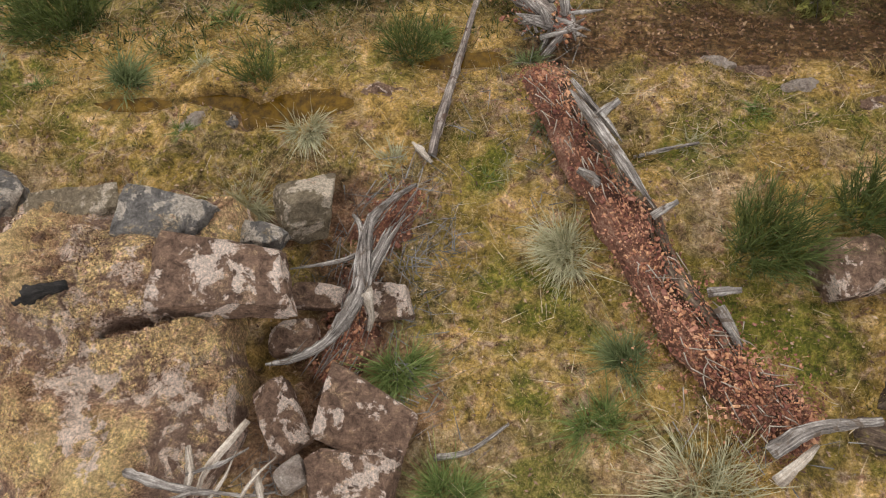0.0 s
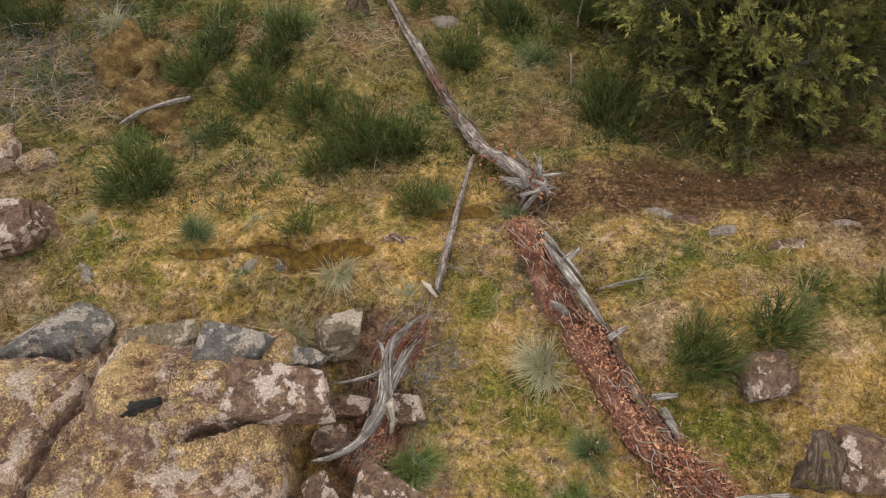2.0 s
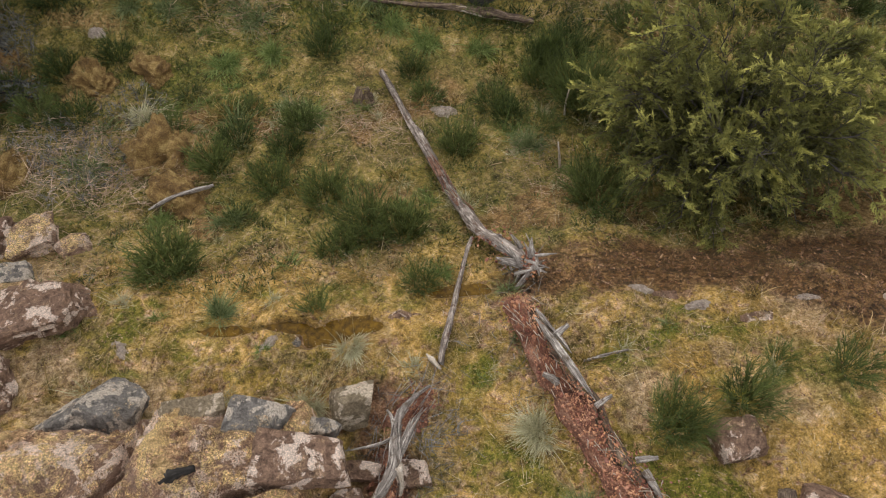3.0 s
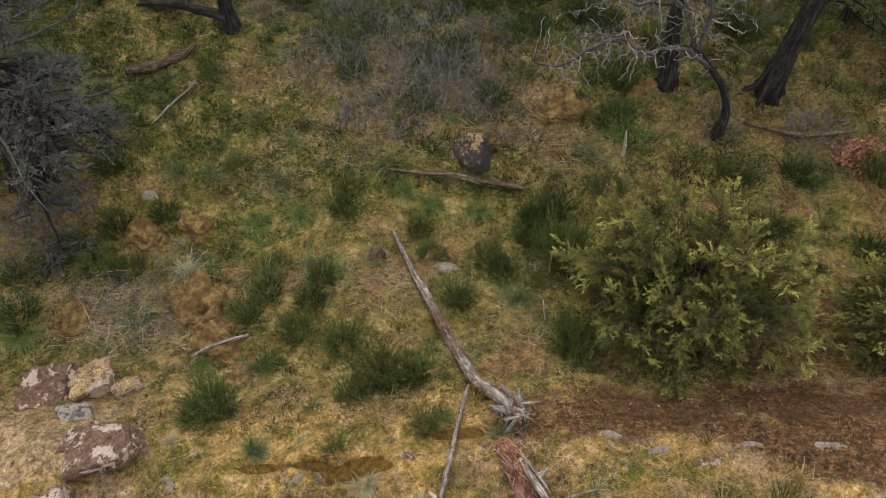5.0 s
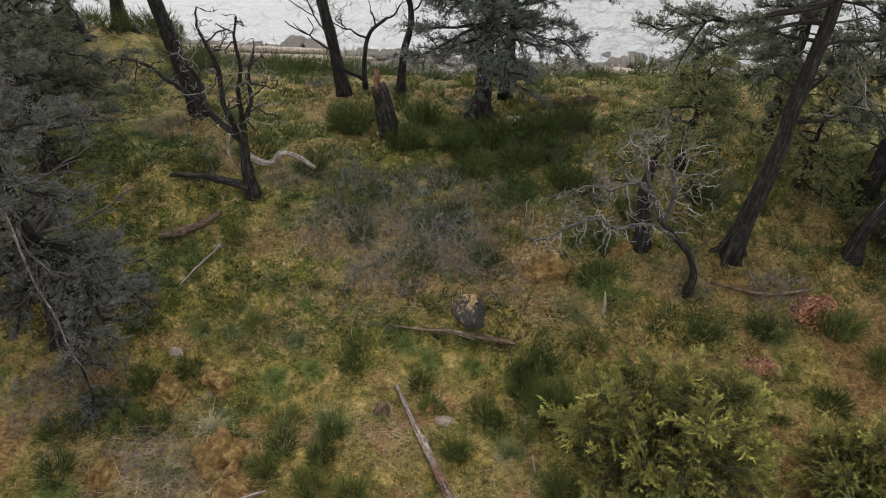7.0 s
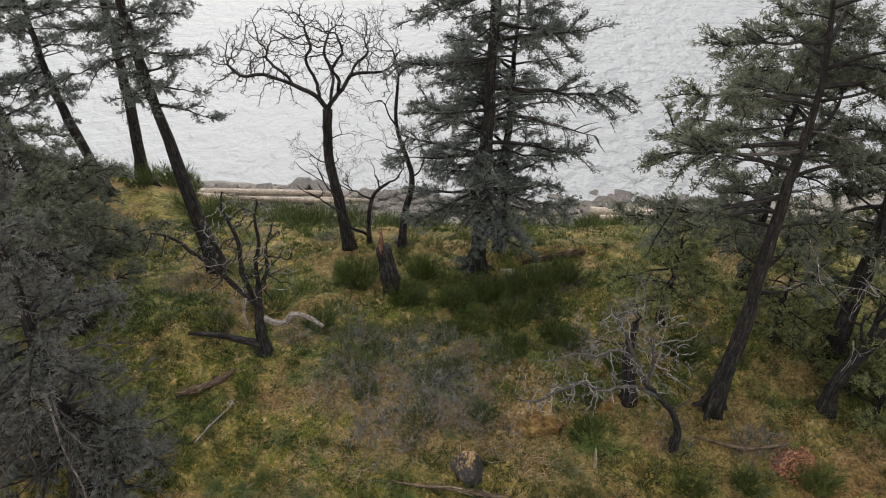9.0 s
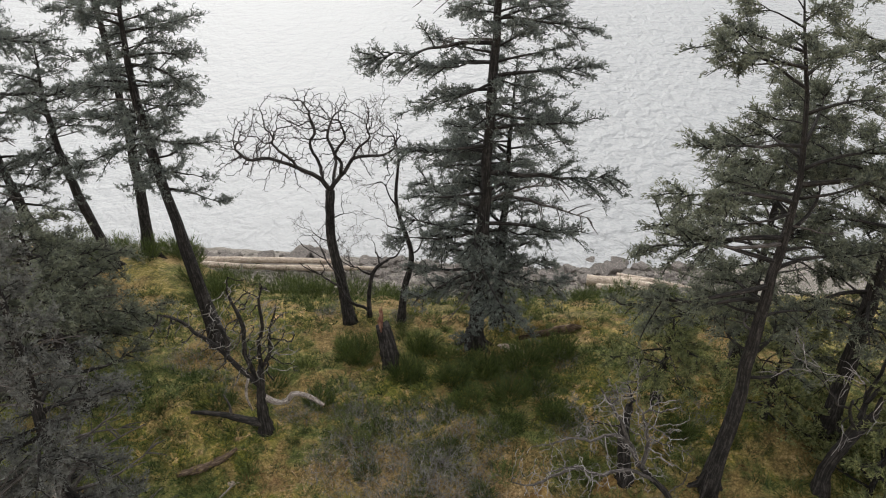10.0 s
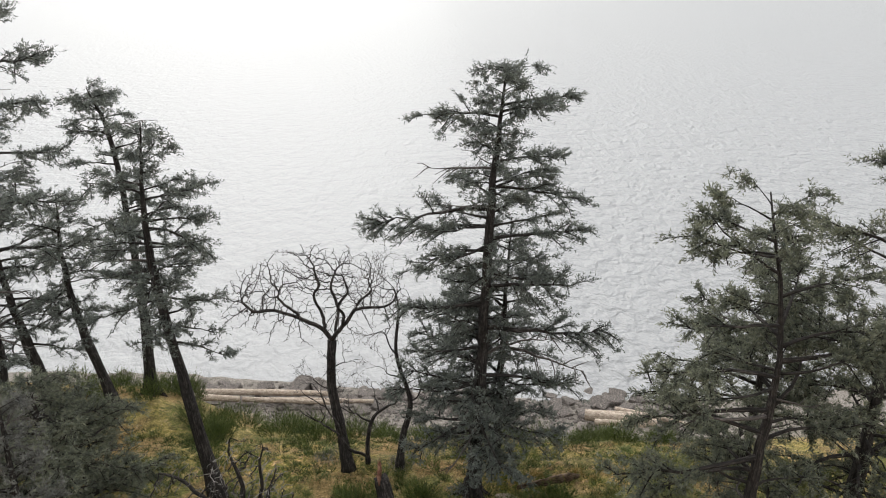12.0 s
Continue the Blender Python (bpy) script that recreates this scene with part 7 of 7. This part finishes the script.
part("broken_limb", tube(curve([(-4.75, 12.75, z4 + 1.75), (-4.85, 12.7, z4 + 1.3), (-4.75, 12.65, z4 + 0.8)], 10), np.linspace(0.05, 0.02, 10), 7, 0.15, 7), SILVER, snag, "bleached broken strip")
z5 = float(ground_z(5.15, 10.1))
crooked = bare_tree("dead_tree", "small crooked dead tree with grey lichened twigs", [(5.1, 9.95, z5), (5.12, 9.97, z5 + 0.45), (4.9, 10.0, z5 + 1.0), (4.6, 10.05, z5 + 1.35), (4.2, 10.1, z5 + 1.8)], [0.09, 0.08, 0.072, 0.062, 0.05], [], 14, BARK, LICHEN_TWIG, "")
rng = np.random.default_rng(79)
root_at = np.array([0, 0, z5])
CROOKED_BOUGHS = [[(4.2, 10.1, 1.8), (3.95, 10.15, 2.4), (3.7, 10.2, 3.0), (3.4, 10.3, 3.5), (3.2, 10.3, 3.8)], [(4.6, 10.05, 1.35), (4.15, 9.95, 1.75), (3.7, 9.85, 1.9), (3.25, 9.75, 1.9), (2.75, 9.6, 2.3), (2.5, 9.5, 2.4)], [(2.75, 9.6, 2.3), (2.35, 9.6, 2.1), (1.9, 9.7, 1.7), (1.45, 9.8, 1.65)],
                  [(3.95, 10.15, 2.4), (3.5, 10.05, 2.75), (3.1, 10.0, 2.65), (2.7, 9.95, 2.75), (2.3, 9.9, 2.7)], [(4.3, 10.1, 1.7), (4.35, 10.2, 2.4), (4.2, 10.3, 3.0)], [(4.9, 10.0, 1.0), (5.2, 10.0, 1.4), (5.35, 10.0, 1.9)]]
crowned(crooked, [np.array(b) + root_at for b in CROOKED_BOUGHS], [0.05, 0.045, 0.025, 0.03, 0.03, 0.022], np.concatenate([dome(rng, (4.0, 10.1, z5 + 2.6), (1.3, 1.0, 1.4), 480, -0.8, 0.15), dome(rng, (2.5, 9.7, z5 + 2.1), (1.2, 0.8, 0.8), 330, -0.9, 0.15)]), rng, 0.07, 0.7, 0.12, 60, 0.0068, DEAD_BARK, LICHEN_TWIG, "crooked grey bough", "whitish lichened twigs", 0.32)
z6 = float(ground_z(8.9, 10.8))
bare_tree("dead_tree", "twisted dead tree with bleached limbs", [(8.9, 10.8, z6), (8.85, 10.8, z6 + 0.8), (9.1, 10.8, z6 + 1.6), (9.5, 10.8, z6 + 2.4)], [0.2, 0.16, 0.13, 0.09],
          [(0.4, (0.5, 0, 0.9), 1.6, 0.09, 3, 0.2, 0.4, 0.02), (1.0, (0.4, 0, 1), 1.2, 0.06, 4, 0.2, 0.45, 0.02), (0.8, (-0.6, 0, 0.9), 1.1, 0.05, 4, 0.2, 0.45, 0.02)], 16, BARK, LICHEN_TWIG, "bleached bare twigs", least=0.0075)
z7 = float(ground_z(4.35, 11.2))
bare_tree("dead_tree", "dark broken trunk behind the crooked dead tree", [(4.35, 11.2, z7), (4.25, 11.2, z7 + 0.7), (4.15, 11.2, z7 + 1.5), (4.18, 11.2, z7 + 2.3)], [0.17, 0.15, 0.13, 0.08],
          [(1.0, (0.2, 0, 1), 0.5, 0.03, 5, 0.3, 0.5, 0.02), (0.7, (-0.7, 0, 0.7), 0.5, 0.025, 5, 0.3, 0.5, 0.02), (0.85, (0.8, 0, 0.5), 0.5, 0.025, 4, 0.3, 0.5, 0.02)], 17, BARK, TWIG, "fine bare twigs", least=0.007)
z8 = float(ground_z(-1.5, 15.4))
stump = thing("tree_stump", (-1.5, 15.4, z8), "tall dark broken stump with a reddish splintered top", "stump")
part("stump_trunk", tube(curve([(-1.48, 15.4, z8 - 0.1), (-1.52, 15.4, z8 + 0.5), (-1.6, 15.42, z8 + 1.05), (-1.66, 15.42, z8 + 1.45)], 14), np.linspace(0.27, 0.2, 14), 14, 0.13, 8), BARK, stump)
part("broken_top", splinters(np.array([(-1.66, 15.42, z8 + 1.35), (-1.67, 15.42, z8 + 1.45), (-1.68, 15.42, z8 + 1.55)]), 0.26, 30, 18, 0.0, 0.35, 0.06), ROTTEN, stump, "splintered reddish rim")
lz = float(ground_z(-6.5, 7.6))
wood("dead_branch", [(-7.5, 8.9, lz + 4.0), (-7.2, 8.4, lz + 3.4), (-7.05, 8.1, lz + 2.6), (-6.85, 7.9, lz + 1.9), (-6.8, 7.75, lz + 1.3), (-6.6, 7.6, lz + 0.8)], [0.03, 0.022, 0.018, 0.012, 0.006], SILVER, "bleached dead branch hanging from the lichened fir", 91, 7, 0.1, 20, "branch")

heap = curve(on_ground([(7.2, 9.3, 0.05), (7.6, 9.45, 0.12), (8.1, 9.5, 0.06)]), 12)
pile = thing("crumbled_stump", heap[5], "crumbled red remains of a rotten stump in grass", "stump")
part("crumbled_wood", chips(heap, 0.3, 0.05, 900, 95, 0.03), CHIPS, pile, smooth_shaded=False, kind="stuff")
heap = curve(on_ground([(6.0, 8.2, 0.03), (6.2, 8.3, 0.06), (6.5, 8.3, 0.03)]), 12)
pile = thing("crumbled_stump", heap[5], "crumbled red rotten wood in rough grass", "stump")
part("crumbled_wood", chips(heap, 0.2, 0.02, 400, 96, 0.028), CHIPS, pile, smooth_shaded=False, kind="stuff")

# ---- beach ----
def beach_log(a, b, r, seed, label, lift=0.1):
    pa, pb = at_ground(*a, lift), at_ground(*b, lift)
    mid = (np.array(pa) + np.array(pb)) / 2 + np.array([0, 0, 0.03])
    return wood("driftwood_log", [tuple(pa), tuple(mid), tuple(pb)], [r, r * 0.95, r * 0.7], PALE_WOOD, label, seed, 10, 0.06, 16, "log", group="driftwood logs")


for a, b, r, lift in (((-12.0, 29.4), (-5.4, 29.6), 0.17, 0.5), ((-14.5, 28.6), (-9.6, 28.4), 0.2, 0.45), ((-16.5, 29.4), (-12.6, 28.2), 0.16, 0.4), ((-9.5, 28.6), (-5.0, 28.5), 0.12, 0.4), ((-8.2, 28.9), (-3.2, 28.9), 0.14, 0.4),
                      ((6.9, 27.4), (10.0, 26.4), 0.24, 0.45), ((7.4, 27.9), (10.6, 27.4), 0.18, 0.3), ((7.2, 26.6), (9.2, 25.6), 0.14, 0.5), ((8.6, 28.4), (11.5, 26.4), 0.13, 0.35)):
    beach_log(a, b, r, int(abs(a[0]) * 10), "bleached driftwood log stranded on the beach", lift)
rng = np.random.default_rng(55)
for k in range(190):
    x = rng.uniform(-20, 13)
    y = 29.3 + rng.normal(0.4, 1.2) + (-0.6 if x > 3 else 0.6)
    s = rng.uniform(0.18, 0.55)
    rock("shore_rock", x, y, 0.05, (s * 1.3, s, s * 0.75), SHORE_ROCK, "dark angular shore rock at the water's edge", rng.uniform(0, 360), 300 + k, 3, 0.3, category="rock", group="shore rocks")
for x, y, s in ((-7.2, 31.2, 1.0), (-6.2, 31.3, 0.9), (8.9, 29.9, 0.75), (8.0, 29.4, 0.6), (-9.0, 31.0, 0.6)):
    rock("shore_rock", x, y, 0.1, (s * 1.3, s * 0.8, s * 0.62), SHORE_ROCK, "large dark boulder at the water's edge", x * 40, int(x * 10) + 500, 4, 0.4, category="rock", group="shore rocks")
rng = np.random.default_rng(56)
n = 2600
x, y = rng.uniform(-22, 14, n), 28.6 + rng.normal(0, 1.3, n)
q, f = BALLS[1]
s = rng.uniform(0.04, 0.16, n)
turns = unit(rng.normal(size=(n, len(q), 3)) * 0.25 + q[None])
verts = np.stack([x, y, ground_z(x, y)], -1)[:, None] + turns * s[:, None, None] * np.array([1.2, 1.0, 0.6])
solid("beach_stones", (verts.reshape(-1, 3), (np.arange(n)[:, None, None] * len(q) + f).reshape(-1, 3)), SHORE_ROCK, "scattered grey stones along the beach", "stones", kind="stuff", smooth_shaded=False)

rng = np.random.default_rng(71)
for k in range(46):
    x, y = rng.uniform(-8, 8), rng.uniform(11, 19.5)
    if abs(x - 1.2) < 0.8 and 16 < y < 18.5:
        continue
    broom(x, y, rng.uniform(0.25, 0.55), rng.uniform(0.6, 1.3), 800 + k, 60, "low dark green broom seedling in rough grass")
rng = np.random.default_rng(72)
for k in range(16):
    dry_brush(rng.uniform(-8, 7), rng.uniform(12, 19), rng.uniform(0.3, 0.55), rng.uniform(0.8, 1.5), 860 + k, 90, "patch of dead grey stalks in rough grass")

# ---- scattered tussocks ----
rng = np.random.default_rng(90)
PROTOS = [mesh_data("grass_tuft", tuft_shape(np.random.default_rng(900 + k), tall, wide, count, width), m, False)
          for k, (tall, wide, count, width, m) in enumerate(((0.16, 0.3, 150, 0.007, TUFT_PALE), (0.2, 0.32, 150, 0.008, GRASS_MIX), (0.2, 0.34, 150, 0.009, TUFT_GREEN), (0.26, 0.5, 180, 0.013, GRASS_FAR), (0.3, 0.5, 180, 0.014, TUFT_BLUE), (0.3, 0.6, 180, 0.014, GRASS_MIX)))]
NAMES = ("small straw-coloured grass tussock in moss", "small olive grass tussock in moss", "small green grass tussock in moss", "rough dark grass tussock on the slope", "rough green grass tussock on the slope", "rough straw grass tussock on the slope")
for k in range(290):
    near = k < 110
    x, y = (rng.uniform(-4.5, 4.2), rng.uniform(2.4, 7.5)) if near else (rng.uniform(-8.5, 8.5), rng.uniform(6.5, 19.5))
    kind = int(rng.integers(0, 3) if near else rng.integers(2, 6))
    px, py = np.array([x]), np.array([y])
    if max(patch(px, py, MUD)[0], patch(px, py, PUDDLES)[0], patch(px, py, SOIL)[0]) > 0.2 or (abs(x - np.interp(y, trunk_line[:, 1], trunk_line[:, 0])) < 0.25 and y < 8):
        continue
    ob = tagged(new("grass_tuft", PROTOS[kind]), NAMES[kind], "grass tuft", "grass tufts")
    size = rng.uniform(0.6, 1.3)
    ob.location, ob.rotation_euler, ob.scale = at_ground(x, y), (0, 0, rng.uniform(0, 6.3)), (size, size, size)

# ---- grass ----
KEEP_OUT = [(-2.6, 0.6, 1.65, 1.75), (-1.3, 1.5, 0.4, 0.5), (-0.9, 2.25, 0.28, 0.2), (-0.55, 0.75, 0.45, 0.5), (-3.45, 2.1, 0.45, 0.35), (-3.7, 1.35, 0.55, 0.5), (-0.5, 1.6, 0.3, 0.8)]


def meadow(name, xs, ys, count, seed, tall, width, material, label, thin=None, spread=0.6):
    rng = np.random.default_rng(seed)
    x, y = rng.uniform(*xs, count), rng.uniform(*ys, count)
    keep = clear_of(x, y, KEEP_OUT)
    keep &= np.maximum(patch(x, y, MUD), patch(x, y, PUDDLES)) < 0.3
    keep &= rng.uniform(0, 1, count) < (0.25 + 0.75 * smooth(-0.2, 0.35, bumps(x, y, 0.5, 61) + 0.6 * bumps(x, y, 0.17, 62)))
    along = np.abs(np.interp(y, spine[::-1, 1], spine[::-1, 0]) - x)
    keep &= (along > 0.24) | (y > 3.45)
    keep &= rng.uniform(0, 1, count) > 0.8 * patch(x, y, SOIL)
    x, y = x[keep], y[keep]
    n = len(x)
    start = np.stack([x, y, ground_z(x, y) - 0.005], -1)
    way = unit(np.stack([rng.normal(0, spread, n), rng.normal(0, spread, n), np.ones(n)], -1))
    long = tall * rng.uniform(0.4, 1.2, n) * (0.7 + 0.5 * smooth(-0.3, 0.5, bumps(x, y, 0.9, 63)))
    solid(name, blades(start, way, long, width, 0.25, 1, rng), material, label, "grass", kind="stuff", smooth_shaded=False)


meadow("short_grass", (-4.5, 4.5), (-0.2, 4.2), 160000, 64, 0.06, 0.0055, GRASS_MIX, "short dry and green grass in the moss")


def clumps(name, xs, ys, count, each, seed, tall, width, material, label):
    """Grass that grows in clumps, each clump of one shade."""
    rng = np.random.default_rng(seed)
    x, y = rng.uniform(*xs, count), rng.uniform(*ys, count)
    keep = clear_of(x, y, KEEP_OUT) & (np.maximum(patch(x, y, MUD), patch(x, y, PUDDLES)) < 0.3) & (rng.uniform(0, 1, count) > 0.75 * np.maximum(patch(x, y, SOIL), 0.85 * tan_patch(x, y)))
    along = np.abs(np.interp(y, spine[::-1, 1], spine[::-1, 0]) - x)
    keep &= (along > 0.26) | (y > 3.45)
    x, y = x[keep], y[keep]
    n = len(x)
    shade = np.clip(0.48 + 0.5 * bumps(x, y, 1.1, seed) + rng.normal(0, 0.38, n), 0, 1)
    size = rng.uniform(0.5, 1.3, n)
    x, y, shade, size = [np.repeat(v, each) for v in (x, y, shade, size)]
    m = len(x)
    a, r = rng.uniform(0, 2 * np.pi, m), np.sqrt(rng.uniform(0, 1, m))
    x, y = x + np.cos(a) * r * tall * 0.5 * size, y + np.sin(a) * r * tall * 0.5 * size
    start = np.stack([x, y, ground_z(x, y) - 0.01], -1)
    way = unit(np.stack([np.cos(a) * r * 0.8 + rng.normal(0, 0.3, m), np.sin(a) * r * 0.8 + rng.normal(0, 0.3, m), np.ones(m)], -1))
    shape = blades(start, way, tall * size * rng.uniform(0.5, 1.1, m), width * (0.7 + 0.4 * size), 0.3, 1, rng)
    shape[2][:, 1] = np.repeat(shade, 4)
    solid(name, shape, material, label, "grass", kind="stuff", smooth_shaded=False)


clumps("short_grass", (-4.6, 4.6), (-0.2, 4.4), 3200, 18, 92, 0.075, 0.0065, CLUMP_NEAR, "small clumps of dry and green grass in the moss")
clumps("short_grass", (-7.5, 6.8), (3.6, 10), 4400, 18, 93, 0.15, 0.010, CLUMP_MID, "clumps of dry and green grass in the hollow")
clumps("rough_grass", (-11, 10.5), (8.8, 20.8), 6800, 18, 94, 0.27, 0.017, CLUMP_FAR, "clumps of rough green and brown grass on the slope")
meadow("long_grass", (-4.5, 4.5), (-0.2, 5.5), 4200, 67, 0.3, 0.006, DRY_GRASS, "thin straw-coloured grass stalks", spread=0.9)

rng = np.random.default_rng(68)
n = 20000
x, y = rng.uniform(-5, 5, n), rng.uniform(-0.2, 9, n)
z = ground_z(x, y)
over = (x > -4.2) & (x < -1.25) & (y < 2.2)
over |= patch(x, y, MUD) > 0.3
p = np.stack([x, y, z + 0.012], -1)[~over]
solid("leaf_litter", leaves(p, unit(np.stack([rng.normal(size=len(p)), rng.normal(size=len(p)), rng.normal(0, 0.25, len(p))], -1)), rng.uniform(0.012, 0.045, len(p)), rng.uniform(0.006, 0.02, len(p)), rng), LITTER, "scattered brown and pale leaf litter", "litter", kind="stuff", smooth_shaded=False)

rng = np.random.default_rng(69)
n = 12000
x, y = rng.uniform(0.6, 7.5, n), rng.uniform(2.6, 4.9, n)
keep = patch(x, y, MUD) > 0.3
p = np.stack([x, y, ground_z(x, y) + 0.012], -1)[keep]
solid("leaf_litter", leaves(p, unit(np.stack([rng.normal(size=len(p)), rng.normal(size=len(p)), rng.normal(0, 0.2, len(p))], -1)), rng.uniform(0.015, 0.045, len(p)), rng.uniform(0.01, 0.025, len(p)), rng), MUD_LEAF, "brown leaves lying on the wet mud", "litter", kind="stuff", smooth_shaded=False)

rng = np.random.default_rng(73)
spots = [(-0.35, 1.9, 0.3, 0.5, 90), (-0.7, 1.9, 0.3, 0.3, 60), (-0.15, 1.75, 0.2, 0.4, 60), (0.0, 2.0, 0.15, 0.2, 60), (-0.1, 1.0, 0.25, 0.3, 50), (1.9, 0.7, 0.35, 0.3, 60), (0.75, 2.6, 0.2, 0.5, 50), (0.8, 3.5, 0.3, 0.4, 60), (-1.0, 0.5, 0.3, 0.2, 60), (0.2, 3.0, 0.6, 0.6, 40), (-4.2, 3.7, 0.5, 0.4, 60), (-0.35, 2.45, 0.3, 0.15, 50)]
shapes = []
for cx, cy, rx, ry, n in spots:
    x, y = cx + rng.normal(0, rx * 0.6, n), cy + rng.normal(0, ry * 0.6, n)
    p = np.stack([x, y, ground_z(x, y) + rng.uniform(0.01, 0.07, n)], -1)
    shapes.append(blades(p, unit(np.stack([rng.normal(size=n), rng.normal(size=n), rng.normal(0.08, 0.2, n)], -1)), rng.uniform(0.08, 0.34, n), rng.uniform(0.004, 0.010, n), 0.12, 2, rng))
solid("dead_twigs", join(shapes), TWIG, "thin dead twigs strewn over the ground", "twigs", kind="stuff", smooth_shaded=False)

rng = np.random.default_rng(74)
n = 90000
x, y = rng.uniform(-4.4, -1.1, n), rng.uniform(-0.6, 2.3, n)
z, inside = outcrop_z(x, y)
keep = (inside > 0.05) & (bumps(x, y, 0.33, 75) + 0.5 * bumps(x, y, 0.11, 76) + rng.normal(0, 0.2, n) > 0.22)
p = np.stack([x, y, z - 0.004], -1)[keep]
way = unit(np.stack([rng.normal(0, 0.8, len(p)), rng.normal(0, 0.8, len(p)), np.ones(len(p))], -1))
carpet = blades(p, way, rng.uniform(0.012, 0.036, len(p)), 0.0085, 0.1, 1, rng)
# Paler moss on cushions, darker between: own colour plus shade painted into gaps.
carpet[2][:, 1] = np.repeat(np.clip(0.2 + 0.75 * outcrop_moss(p[:, 0], p[:, 1])[0] + 0.35 * bumps(p[:, 0], p[:, 1], 0.26, 77) + 0.5 * bumps(p[:, 0], p[:, 1], 0.07, 78), 0, 1), 4)
part("moss_carpet", carpet, MOSS_TIPS, hump, "dry golden brown moss cushions", False, "stuff")
